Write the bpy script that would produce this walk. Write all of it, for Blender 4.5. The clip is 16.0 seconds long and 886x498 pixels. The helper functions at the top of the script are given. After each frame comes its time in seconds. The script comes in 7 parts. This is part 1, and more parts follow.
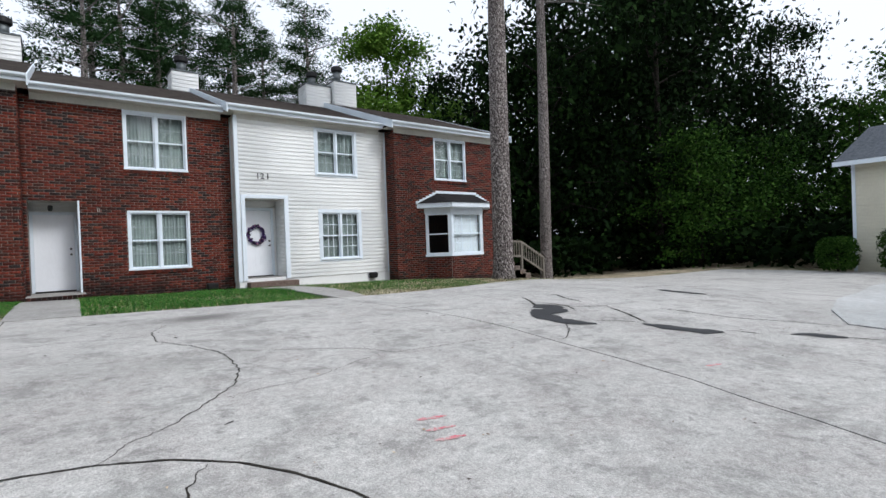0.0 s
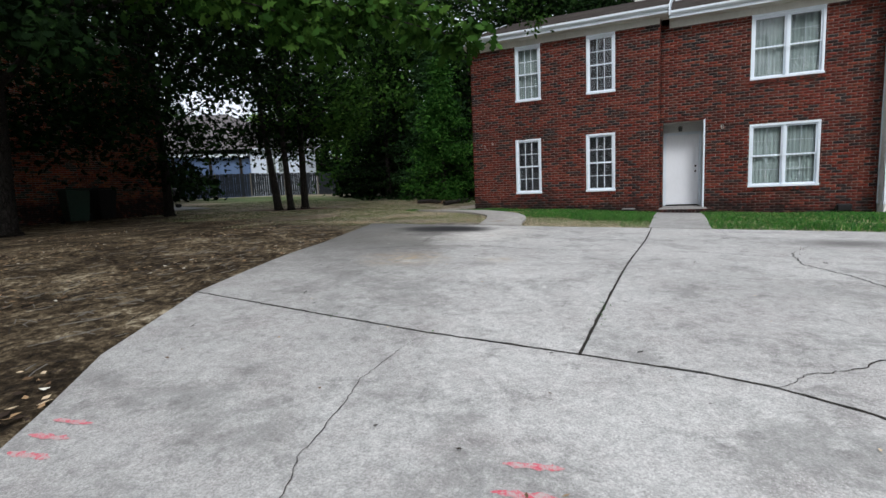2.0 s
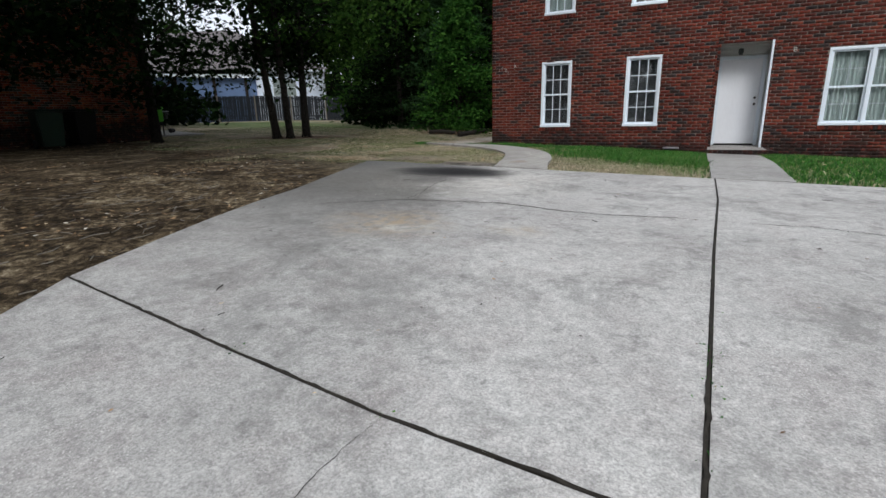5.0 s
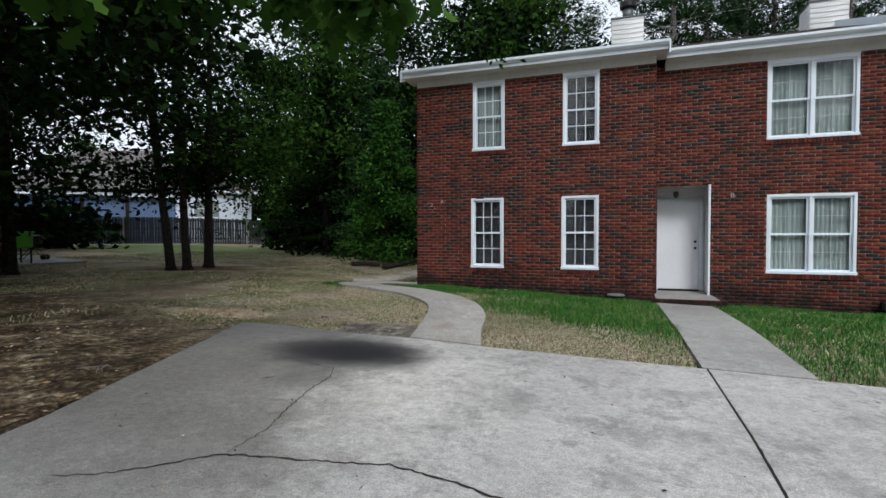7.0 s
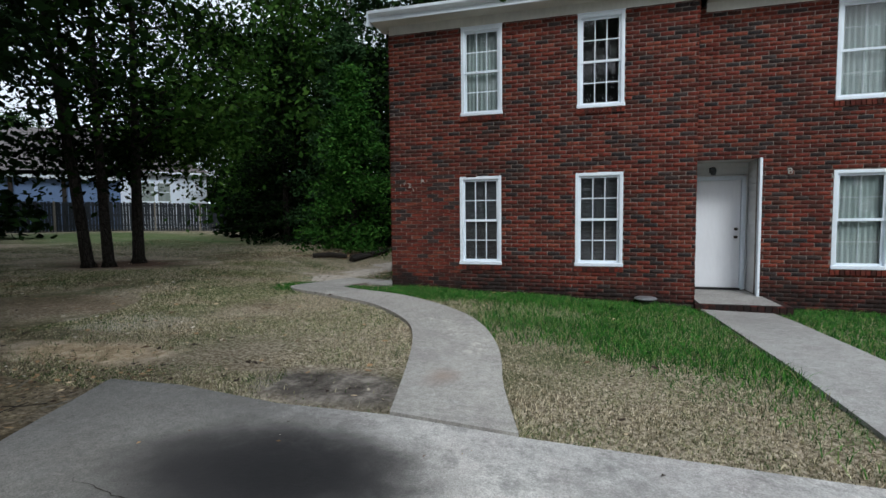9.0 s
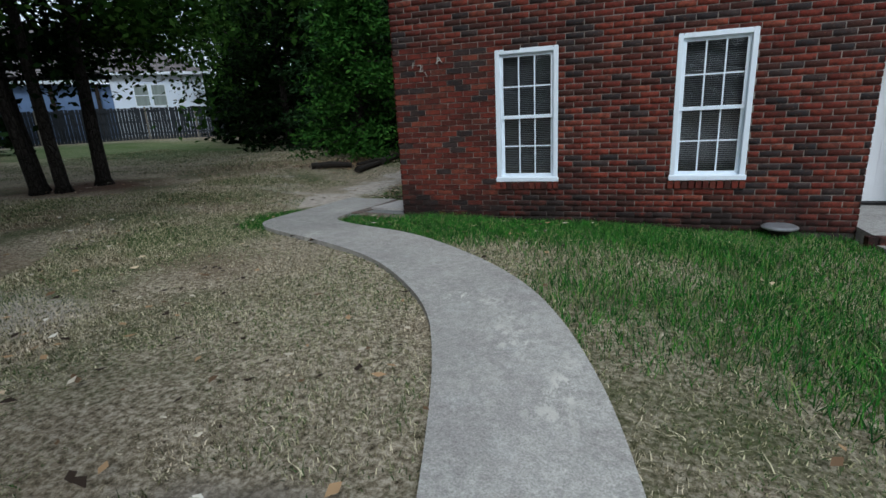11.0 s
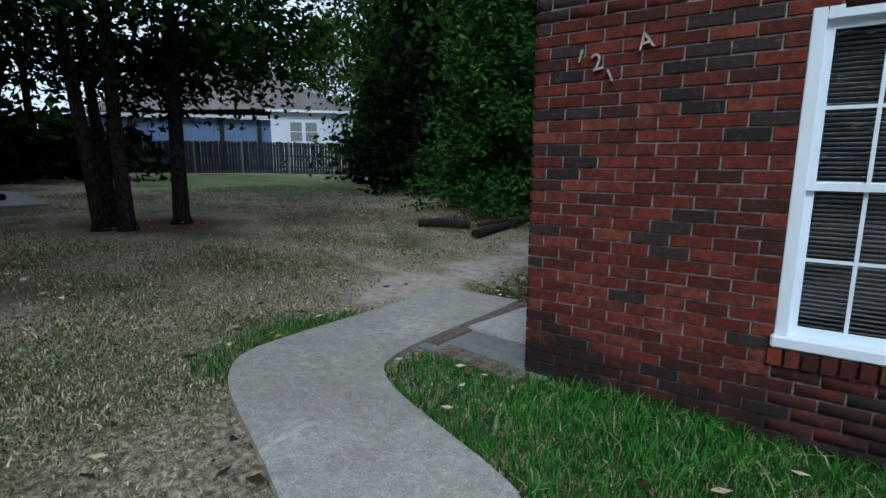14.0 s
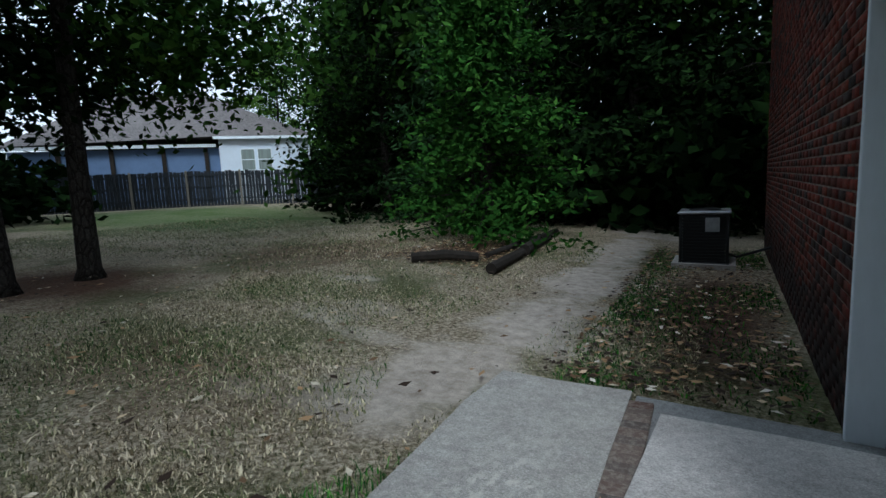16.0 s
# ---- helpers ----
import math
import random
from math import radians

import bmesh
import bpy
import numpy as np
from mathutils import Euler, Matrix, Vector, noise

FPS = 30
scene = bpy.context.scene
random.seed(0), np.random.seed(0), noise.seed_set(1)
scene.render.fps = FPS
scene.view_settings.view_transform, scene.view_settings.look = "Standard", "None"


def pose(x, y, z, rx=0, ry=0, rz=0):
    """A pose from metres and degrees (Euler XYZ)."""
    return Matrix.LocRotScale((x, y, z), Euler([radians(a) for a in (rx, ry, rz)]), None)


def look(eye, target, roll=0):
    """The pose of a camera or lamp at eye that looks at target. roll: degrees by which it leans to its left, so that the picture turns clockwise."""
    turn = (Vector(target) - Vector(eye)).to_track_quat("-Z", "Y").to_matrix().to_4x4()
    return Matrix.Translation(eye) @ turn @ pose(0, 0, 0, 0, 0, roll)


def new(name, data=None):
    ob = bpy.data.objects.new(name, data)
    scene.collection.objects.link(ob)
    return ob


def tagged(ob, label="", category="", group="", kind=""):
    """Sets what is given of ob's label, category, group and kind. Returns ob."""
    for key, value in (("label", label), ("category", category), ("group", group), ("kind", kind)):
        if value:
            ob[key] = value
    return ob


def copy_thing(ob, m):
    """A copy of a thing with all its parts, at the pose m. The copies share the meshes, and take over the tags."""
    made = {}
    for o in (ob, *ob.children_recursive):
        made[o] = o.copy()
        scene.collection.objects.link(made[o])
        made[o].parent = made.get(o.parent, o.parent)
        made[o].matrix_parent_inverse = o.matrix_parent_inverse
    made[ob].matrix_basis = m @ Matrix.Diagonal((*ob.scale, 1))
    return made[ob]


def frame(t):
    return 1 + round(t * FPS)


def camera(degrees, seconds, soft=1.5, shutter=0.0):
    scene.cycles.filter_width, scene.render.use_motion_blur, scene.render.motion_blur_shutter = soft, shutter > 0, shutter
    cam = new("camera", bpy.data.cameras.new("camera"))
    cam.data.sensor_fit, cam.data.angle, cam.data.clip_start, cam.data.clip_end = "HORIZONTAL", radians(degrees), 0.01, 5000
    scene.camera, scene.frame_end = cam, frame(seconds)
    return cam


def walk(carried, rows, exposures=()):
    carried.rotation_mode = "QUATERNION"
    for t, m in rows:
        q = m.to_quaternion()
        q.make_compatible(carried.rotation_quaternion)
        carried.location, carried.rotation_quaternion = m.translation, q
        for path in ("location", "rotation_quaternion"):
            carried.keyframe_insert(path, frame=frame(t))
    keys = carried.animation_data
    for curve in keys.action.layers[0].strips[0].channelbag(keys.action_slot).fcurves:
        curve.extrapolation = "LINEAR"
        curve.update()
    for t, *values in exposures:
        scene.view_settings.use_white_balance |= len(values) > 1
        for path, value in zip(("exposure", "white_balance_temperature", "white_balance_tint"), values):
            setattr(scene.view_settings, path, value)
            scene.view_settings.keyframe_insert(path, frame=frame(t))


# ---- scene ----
cam = camera(83.1, 16.0, soft=1.5)
PATH = [
    (0, (0.037, 0.446, 2.335), (1.245, 2.04, 2.317), -2.1),
    (0.5, (-0.057, 0.533, 2.316), (0.572, 2.431, 2.293), -1.8),
    (0.8, (-0.12, 0.546, 2.343), (0.157, 2.526, 2.299), -1.6),
    (1, (-0.167, 0.6, 2.325), (-0.15, 2.6, 2.291), -1.4),
    (1.5, (-0.283, 0.692, 2.337), (-0.717, 2.644, 2.286), -0.7),
    (2, (-0.282, 0.779, 2.303), (-1.125, 2.576, 2.056), -2.5),
    (2.5, (-0.167, 0.903, 2.243), (-1.08, 2.555, 1.583), -2.6),
    (3, (-0.165, 0.995, 2.311), (-1.087, 2.693, 1.796), -4.7),
    (3.2, (-0.202, 1.038, 2.331), (-1.129, 2.768, 1.946), -3.7),
    (5.3, (-0.893, 2.531, 2.365), (-1.771, 4.249, 1.838), -1.2),
    (5.5, (-0.941, 2.749, 2.418), (-1.796, 4.5, 1.967), -2.4),
    (6, (-1.081, 3.262, 2.541), (-1.891, 5.073, 2.288), -2.5),
    (6.5, (-1.259, 3.752, 2.576), (-1.97, 5.613, 2.403), 3.0),
    (7, (-1.362, 4.205, 2.716), (-2.027, 6.09, 2.661), -0.1),
    (7.5, (-1.606, 4.737, 2.805), (-2.287, 6.617, 2.777), 0.1),
    (8, (-1.859, 5.167, 2.81), (-2.465, 7.073, 2.772), 1.0),
    (8.2, (-1.951, 5.359, 2.825), (-2.536, 7.27, 2.76), 0.4),
    (10.3, (-2.905, 7.99, 2.836), (-3.351, 9.921, 2.572), 0.3),
    (10.5, (-2.982, 8.175, 2.838), (-3.357, 10.073, 2.332), 0.5),
    (10.6, (-3.025, 8.296, 2.842), (-3.415, 10.145, 2.186), -0.3),
    (11, (-3.142, 8.822, 2.904), (-3.771, 10.643, 2.367), -3.2),
    (11.5, (-3.32, 9.422, 2.915), (-4.027, 11.286, 2.752), -1.0),
    (12, (-3.479, 10.022, 2.921), (-4.122, 11.908, 2.748), -3.6),
    (12.5, (-3.682, 10.574, 2.906), (-4.564, 12.355, 2.68), -2.0),
    (13, (-3.928, 11.135, 2.904), (-4.827, 12.902, 2.645), -2.6),
    (13.5, (-4.172, 11.659, 2.882), (-5.226, 13.328, 2.56), -2.4),
    (14, (-4.523, 12.155, 2.874), (-5.631, 13.783, 2.529), 0.2),
    (14.5, (-4.906, 12.556, 2.817), (-6.192, 14.021, 2.367), -2.8),
    (15, (-5.379, 12.907, 2.765), (-6.715, 14.297, 2.233), -0.4),
    (15.5, (-5.848, 13.236, 2.737), (-7.053, 14.778, 2.321), -3.6),
    (16, (-6.243, 13.686, 2.784), (-7.231, 15.405, 2.521), -2.8),
]
EXPOSURES = [(0.0, 0.12, 6100, 10), (5.5, -0.02, 6200, 10), (8.0, -0.05, 6100, 8), (12.0, -0.14, 5550, 4), (14.5, -0.12, 5350, 3), (16.0, 0.0, 5500, 3)]
walk(cam, [(t, look(eye, target, roll)) for t, eye, target, roll in PATH], EXPOSURES)

# ---- world and light ----
SUN_UP, SUN_TURN = radians(44), radians(155)
world = bpy.data.worlds.new("sky")
scene.world = world
world.use_nodes = True
wn = world.node_tree
sky = wn.nodes.new("ShaderNodeTexSky")
sky.sky_type = "NISHITA"
sky.sun_disc = False
sky.sun_elevation, sky.sun_rotation = SUN_UP, SUN_TURN
sky.air_density, sky.dust_density, sky.ozone_density = 1.0, 8.0, 0.5
cloud = wn.nodes.new("ShaderNodeMix")
cloud.data_type = "RGBA"
cloud.inputs[0].default_value = 0.85
cloud.inputs[7].default_value = (7.0, 7.3, 7.7, 1)
wn.links.new(sky.outputs[0], cloud.inputs[6])
wn.links.new(cloud.outputs[2], wn.nodes["Background"].inputs[0])
wn.nodes["Background"].inputs[1].default_value = 0.15
sun_data = bpy.data.lights.new("sun", "SUN")
sun_data.energy, sun_data.angle, sun_data.color = 1.65, radians(18), (1.0, 0.97, 0.93)
sun = new("sun", sun_data)
sun.matrix_world = look((math.sin(SUN_TURN) * 30, math.cos(SUN_TURN) * 30, 30 * math.tan(SUN_UP)), (0, 0, 0))


# ---- material tools ----
class Nodes:
    """A thin wrapper for building a node material."""

    def __init__(self, name, rough=0.8, metal=0.0, spec=0.3):
        self.m = bpy.data.materials.new(name)
        self.m.use_nodes = True
        self.t = self.m.node_tree
        self.b = self.t.nodes["Principled BSDF"]
        self.put(rough, self.b.inputs["Roughness"])
        self.put(metal, self.b.inputs["Metallic"])
        self.put(spec, self.b.inputs["Specular IOR Level"])
        self.co = self.t.nodes.new("ShaderNodeNewGeometry").outputs["Position"]

    def put(self, value, socket):
        if isinstance(value, bpy.types.NodeSocket):
            self.t.links.new(value, socket)
        elif isinstance(value, (tuple, list)) and len(value) == 3 and socket.type == "RGBA":
            socket.default_value = (*value, 1)
        else:
            socket.default_value = value

    def noise(self, scale, detail=4.0, rough=0.55, co=None, stretch=None, warp=0.0):
        n = self.t.nodes.new("ShaderNodeTexNoise")
        n.inputs["Scale"].default_value, n.inputs["Detail"].default_value = scale, detail
        n.inputs["Roughness"].default_value, n.inputs["Distortion"].default_value = rough, warp
        co = co or self.co
        if stretch:
            mp = self.t.nodes.new("ShaderNodeMapping")
            mp.inputs["Scale"].default_value = stretch
            self.t.links.new(co, mp.inputs[0])
            co = mp.outputs[0]
        self.t.links.new(co, n.inputs["Vector"])
        return n.outputs["Fac"]

    def cells(self, scale, feature="F1", stretch=None):
        n = self.t.nodes.new("ShaderNodeTexVoronoi")
        n.inputs["Scale"].default_value, n.feature = scale, feature
        co = self.co
        if stretch:
            mp = self.t.nodes.new("ShaderNodeMapping")
            mp.inputs["Scale"].default_value = stretch
            self.t.links.new(co, mp.inputs[0])
            co = mp.outputs[0]
        self.t.links.new(co, n.inputs["Vector"])
        return n.outputs["Distance"]

    def ramp(self, fac, *stops, mode="LINEAR"):
        n = self.t.nodes.new("ShaderNodeValToRGB")
        n.color_ramp.interpolation = mode
        while len(n.color_ramp.elements) < len(stops):
            n.color_ramp.elements.new(0.5)
        for e, (p, c) in zip(n.color_ramp.elements, stops):
            e.position = p
            e.color = (c, c, c, 1) if isinstance(c, (int, float)) else (*c, 1)
        self.put(fac, n.inputs[0])
        return n.outputs[0]

    def mix(self, fac, a, b, mode="MIX"):
        n = self.t.nodes.new("ShaderNodeMix")
        n.data_type, n.blend_type = "RGBA", mode
        self.put(fac, n.inputs[0]), self.put(a, n.inputs[6]), self.put(b, n.inputs[7])
        return n.outputs[2]

    def math(self, op, a, b=0.0, clamp=False):
        n = self.t.nodes.new("ShaderNodeMath")
        n.operation, n.use_clamp = op, clamp
        self.put(a, n.inputs[0]), self.put(b, n.inputs[1])
        return n.outputs[0]

    def axis(self, i):
        n = self.t.nodes.new("ShaderNodeSeparateXYZ")
        self.t.links.new(self.co, n.inputs[0])
        return n.outputs[i]

    def island(self):
        return self.t.nodes.new("ShaderNodeNewGeometry").outputs["Random Per Island"]

    def own(self):
        return self.t.nodes.new("ShaderNodeObjectInfo").outputs["Random"]

    def spot(self, x, y, rx, ry, soft=0.4, wobble=0.0):
        """1 inside an ellipse on the ground, fading to 0 outside it."""
        dx = self.math("DIVIDE", self.math("SUBTRACT", self.axis(0), x), rx)
        dy = self.math("DIVIDE", self.math("SUBTRACT", self.axis(1), y), ry)
        d = self.math("SQRT", self.math("ADD", self.math("MULTIPLY", dx, dx), self.math("MULTIPLY", dy, dy)))
        if wobble:
            d = self.math("ADD", d, self.math("MULTIPLY", self.math("SUBTRACT", self.noise(2.2, 5), 0.5), wobble))
        return self.ramp(d, (max(0.0, 1 - soft), 1.0), (1.0, 0.0))

    def bump(self, height, strength=0.3, depth=0.01):
        n = self.t.nodes.new("ShaderNodeBump")
        n.inputs["Strength"].default_value, n.inputs["Distance"].default_value = strength, depth
        self.put(height, n.inputs["Height"])
        self.t.links.new(n.outputs[0], self.b.inputs["Normal"])
        return self

    def color(self, c):
        self.put(c, self.b.inputs["Base Color"])
        return self


def paint(name, c, rough=0.5, dirt=0.12, spec=0.35):
    n = Nodes(name, rough, 0, spec)
    big = n.ramp(n.noise(1.3, 5), (0.35, 1 - dirt), (0.65, 1.0))
    fine = n.ramp(n.noise(28, 3, stretch=(1, 1, 0.25)), (0.3, 1 - dirt * 0.6), (0.6, 1.0))
    n.color(n.mix(1.0, n.mix(1.0, c, big, "MULTIPLY"), fine, "MULTIPLY"))
    n.bump(n.noise(160, 2), 0.08, 0.002)
    return n.m


def soot(n):
    """How black with damp the foot of the walls is, in ragged patches."""
    height = n.math("DIVIDE", n.math("SUBTRACT", n.math("ADD", n.axis(2), n.math("MULTIPLY", n.math("ADD", n.axis(0), 4.5), 0.042)), n.math("MULTIPLY", n.noise(0.9, 7, 0.75), 1.7)), 3.0)
    return n.math("MULTIPLY", n.ramp(height, (0.28, 0.95), (0.395, 0.0)), n.ramp(n.noise(5.5, 6, 0.75), (0.34, 0.3), (0.5, 1.0)))


def brick_material(name, own, cast=(1, 1, 1)):
    n = Nodes(name, 0.88, 0, 0.25)
    r = n.own() if own else n.island()
    tone = n.ramp(r, (0.0, (0.085, 0.016, 0.011)), (0.13, (0.145, 0.025, 0.016)), (0.3, (0.18, 0.034, 0.02)), (0.45, (0.105, 0.018, 0.012)),
                  (0.55, (0.2, 0.05, 0.029)), (0.63, (0.13, 0.032, 0.02)), (0.72, (0.05, 0.017, 0.013)), (0.83, (0.02, 0.019, 0.021)), (0.93, (0.036, 0.029, 0.029)), mode="CONSTANT")
    tone = n.mix(1.0, tone, n.ramp(n.noise(0.45, 5, 0.6), (0.35, 0.85), (0.65, 1.22)), "MULTIPLY")
    tone = n.mix(1.0, tone, cast, "MULTIPLY")
    tone = n.mix(n.ramp(n.noise(20, 6, 0.75), (0.42, 0.0), (0.62, 0.75)), tone, (0.032, 0.014, 0.011))
    tone = n.mix(n.ramp(n.noise(34, 5, 0.75, stretch=(1, 1, 1.8)), (0.56, 0.0), (0.7, 0.38)), tone, (0.3, 0.16, 0.1))
    tone = n.mix(soot(n), tone, (0.018, 0.012, 0.011))
    n.color(tone)
    n.bump(n.math("ADD", n.noise(90, 4), n.noise(350, 2)), 0.5, 0.004)
    return n.m


def concrete(name, base=0.44, tint=(1.0, 0.98, 0.94), drive=False, coarse=1.0, scuffed=False):
    n = Nodes(name, 0.92, 0, 0.2)
    c = n.ramp(n.noise(0.55, 6, 0.6), (0.3, base * 0.82), (0.5, base), (0.7, base * 1.1))
    c = n.mix(1.0, c, tint, "MULTIPLY")
    c = n.mix(n.ramp(n.noise(2.6, 8, 0.75, warp=0.15), (0.46, 0.0), (0.68, 0.5)), c, (base * 0.66, base * 0.59, base * 0.57))
    c = n.mix(n.ramp(n.noise(0.9, 7, 0.7, warp=0.2), (0.5, 0.0), (0.7, 0.45)), c, (base * 0.7, base * 0.65, base * 0.63))
    c = n.mix(n.ramp(n.noise(7, 6, 0.7), (0.52, 0.0), (0.72, 0.4)), c, (base * 1.25, base * 1.24, base * 1.2))
    speck = n.ramp(n.noise(95, 4, 0.85), (0.36, 0.66), (0.64, 1.28))
    c = n.mix(1.0, c, n.ramp(n.noise(18, 6, 0.8), (0.35, 0.78), (0.65, 1.16)), "MULTIPLY")
    c = n.mix(1.0, c, speck, "MULTIPLY")
    grit = n.cells(120)
    pebbly = n.ramp(n.noise(1.3, 6, 0.7), (0.45, 0.15), (0.6, 1.0))
    c = n.mix(n.math("MULTIPLY", pebbly, n.ramp(n.cells(75), (0.1, 0.75 * coarse), (0.24, 0.0))), c, (base * 1.7, base * 1.68, base * 1.6))
    c = n.mix(n.ramp(n.cells(150), (0.0, 0.5 * coarse), (0.16, 0.0)), c, (base * 1.5, base * 1.5, base * 1.45))
    c = n.mix(n.ramp(n.cells(47), (0.0, 0.3), (0.1, 0.0)), c, (base * 0.4, base * 0.4, base * 0.38))
    if drive:
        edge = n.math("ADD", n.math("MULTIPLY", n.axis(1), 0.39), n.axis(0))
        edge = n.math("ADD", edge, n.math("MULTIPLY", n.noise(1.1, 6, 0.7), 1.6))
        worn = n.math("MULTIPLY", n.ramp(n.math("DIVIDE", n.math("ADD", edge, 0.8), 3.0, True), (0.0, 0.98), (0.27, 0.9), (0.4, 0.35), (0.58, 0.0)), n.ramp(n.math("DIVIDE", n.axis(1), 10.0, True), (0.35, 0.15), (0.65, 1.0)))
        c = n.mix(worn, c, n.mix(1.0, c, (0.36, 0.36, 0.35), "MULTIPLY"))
        torn = n.ramp(n.noise(9, 7, 0.8), (0.44, 0.1), (0.56, 1.0))
        c = n.mix(n.math("MULTIPLY", n.spot(-3.6, 7.7, 1.9, 1.7, 0.6, 0.5), 0.6), c, n.mix(1.0, c, (1.35, 1.33, 1.28), "MULTIPLY"))
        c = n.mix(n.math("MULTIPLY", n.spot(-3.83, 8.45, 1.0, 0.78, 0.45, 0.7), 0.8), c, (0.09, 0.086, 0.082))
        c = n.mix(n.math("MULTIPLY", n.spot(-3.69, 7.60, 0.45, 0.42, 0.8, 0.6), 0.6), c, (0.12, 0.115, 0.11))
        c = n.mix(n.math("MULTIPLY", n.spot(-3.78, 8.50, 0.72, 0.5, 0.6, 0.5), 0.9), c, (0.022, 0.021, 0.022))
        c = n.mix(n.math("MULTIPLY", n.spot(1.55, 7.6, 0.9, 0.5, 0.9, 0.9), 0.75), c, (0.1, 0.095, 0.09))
        c = n.mix(n.ramp(n.noise(1.6, 8, 0.78, warp=0.2), (0.51, 0.0), (0.62, 0.5)), c, (0.17, 0.168, 0.16))
        c = n.mix(n.ramp(n.noise(5.5, 7, 0.8), (0.55, 0.0), (0.64, 0.45)), c, (0.12, 0.118, 0.112))
        c = n.mix(n.math("MULTIPLY", n.spot(-2.9, 5.35, 0.6, 0.5, 0.9, 1.0), n.math("MULTIPLY", torn, 0.50)), c, (0.42, 0.29, 0.14))
        c = n.mix(n.math("MULTIPLY", n.spot(-1.9, 5.55, 0.3, 0.2, 0.9, 1.0), n.math("MULTIPLY", torn, 0.36)), c, (0.42, 0.31, 0.17))
        c = n.mix(n.math("MULTIPLY", n.spot(-2.75, 5.25, 0.16, 0.12, 0.7, 0.6), n.math("MULTIPLY", torn, 0.63)), c, (0.6, 0.58, 0.54))
        c = n.mix(n.math("MULTIPLY", n.spot(-1.2, 5.6, 0.14, 0.16, 0.7, 0.6), n.math("MULTIPLY", torn, 0.54)), c, (0.6, 0.59, 0.56))
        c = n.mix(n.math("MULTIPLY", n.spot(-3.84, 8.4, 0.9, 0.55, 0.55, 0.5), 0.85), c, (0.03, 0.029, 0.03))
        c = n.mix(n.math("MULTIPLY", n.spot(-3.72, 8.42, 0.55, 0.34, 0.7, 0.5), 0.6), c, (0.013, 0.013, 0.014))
        c = n.mix(n.math("MULTIPLY", n.spot(0.6, 4.9, 1.0, 0.5, 0.95, 1.4), 0.35), c, (0.25, 0.245, 0.23))
    if scuffed:
        for x, y, rx, ry, k in ((-6.25, 13.55, 0.1, 0.2, 0.8), (-6.95, 15.1, 0.2, 0.4, 0.5), (-7.05, 15.7, 0.25, 0.35, 0.45), (-3.95, 12.0, 0.13, 0.1, 0.5), (-3.35, 10.9, 0.12, 0.35, 0.5), (-3.6, 11.4, 0.3, 0.6, 0.35), (-3.67, 11.39, 0.16, 0.26, 0.9), (-3.34, 11.03, 0.1, 0.12, 1.0), (-4.11, 12.00, 0.1, 0.1, 1.0), (-6.9, 14.2, 0.25, 0.16, 0.4)):
            c = n.mix(n.math("MULTIPLY", n.math("MULTIPLY", n.spot(x, y, rx * 1.5, ry * 1.5, 0.8, 3.0), n.ramp(n.noise(17, 6, 0.75, stretch=(1, 0.5, 1)), (0.5, 0.0), (0.56, 1.0))), k), c, (0.6, 0.58, 0.52))
        c = n.mix(n.math("MULTIPLY", n.spot(-3.41, 10.02, 0.2, 0.28, 0.9, 1.2), 0.45), c, (0.25, 0.15, 0.09))
    n.color(c)
    n.bump(n.math("ADD", n.math("MULTIPLY", grit, 0.9), n.noise(40, 4)), 0.35, 0.006)
    return n.m


def leafy(name, a, b, c, rough=0.8, own_tint=True):
    n = Nodes(name, rough, 0, 0.03)
    tone = n.ramp(n.island(), (0.0, a), (0.5, b), (1.0, c))
    if own_tint:
        tone = n.mix(n.math("MULTIPLY", n.own(), 0.35), tone, tuple(q * 0.5 for q in a))
    tone = n.mix(n.ramp(n.noise(1.1, 4, 0.6), (0.42, 0.0), (0.6, 0.75)), tone, tuple(q * 0.55 for q in b))
    n.color(tone)
    n.b.inputs["Transmission Weight"].default_value = 0.0
    n.b.inputs["Subsurface Weight"].default_value = 0.0
    return n.m


def bark(name, dark, pale, scale=6, fleck=0.0):
    n = Nodes(name, 0.95, 0, 0.15)
    plates = n.cells(scale * 1.5, "DISTANCE_TO_EDGE", (1, 1, 0.4))
    long = n.noise(scale * 2, 6, 0.7, stretch=(1, 1, 0.3))
    c = n.ramp(long, (0.35, tuple(q * 0.6 for q in pale)), (0.65, pale))
    c = n.mix(n.ramp(plates, (0.0, 1.0), (0.14, 0.0)), c, dark)
    c = n.mix(n.ramp(n.noise(scale * 5, 4, 0.7), (0.54, 0.0), (0.66, 0.75)), c, tuple(min(1, q * 2.2) for q in pale))
    if fleck:
        c = n.mix(n.ramp(n.noise(26, 5, 0.75, stretch=(1, 1, 0.55)), (0.5, 0.0), (0.57, fleck)), c, (0.5, 0.46, 0.44))
    n.color(c).bump(n.math("ADD", n.math("MULTIPLY", long, 0.5), n.ramp(plates, (0.0, 0.0), (0.2, 1.0))), 0.9, 0.03)
    return n.m


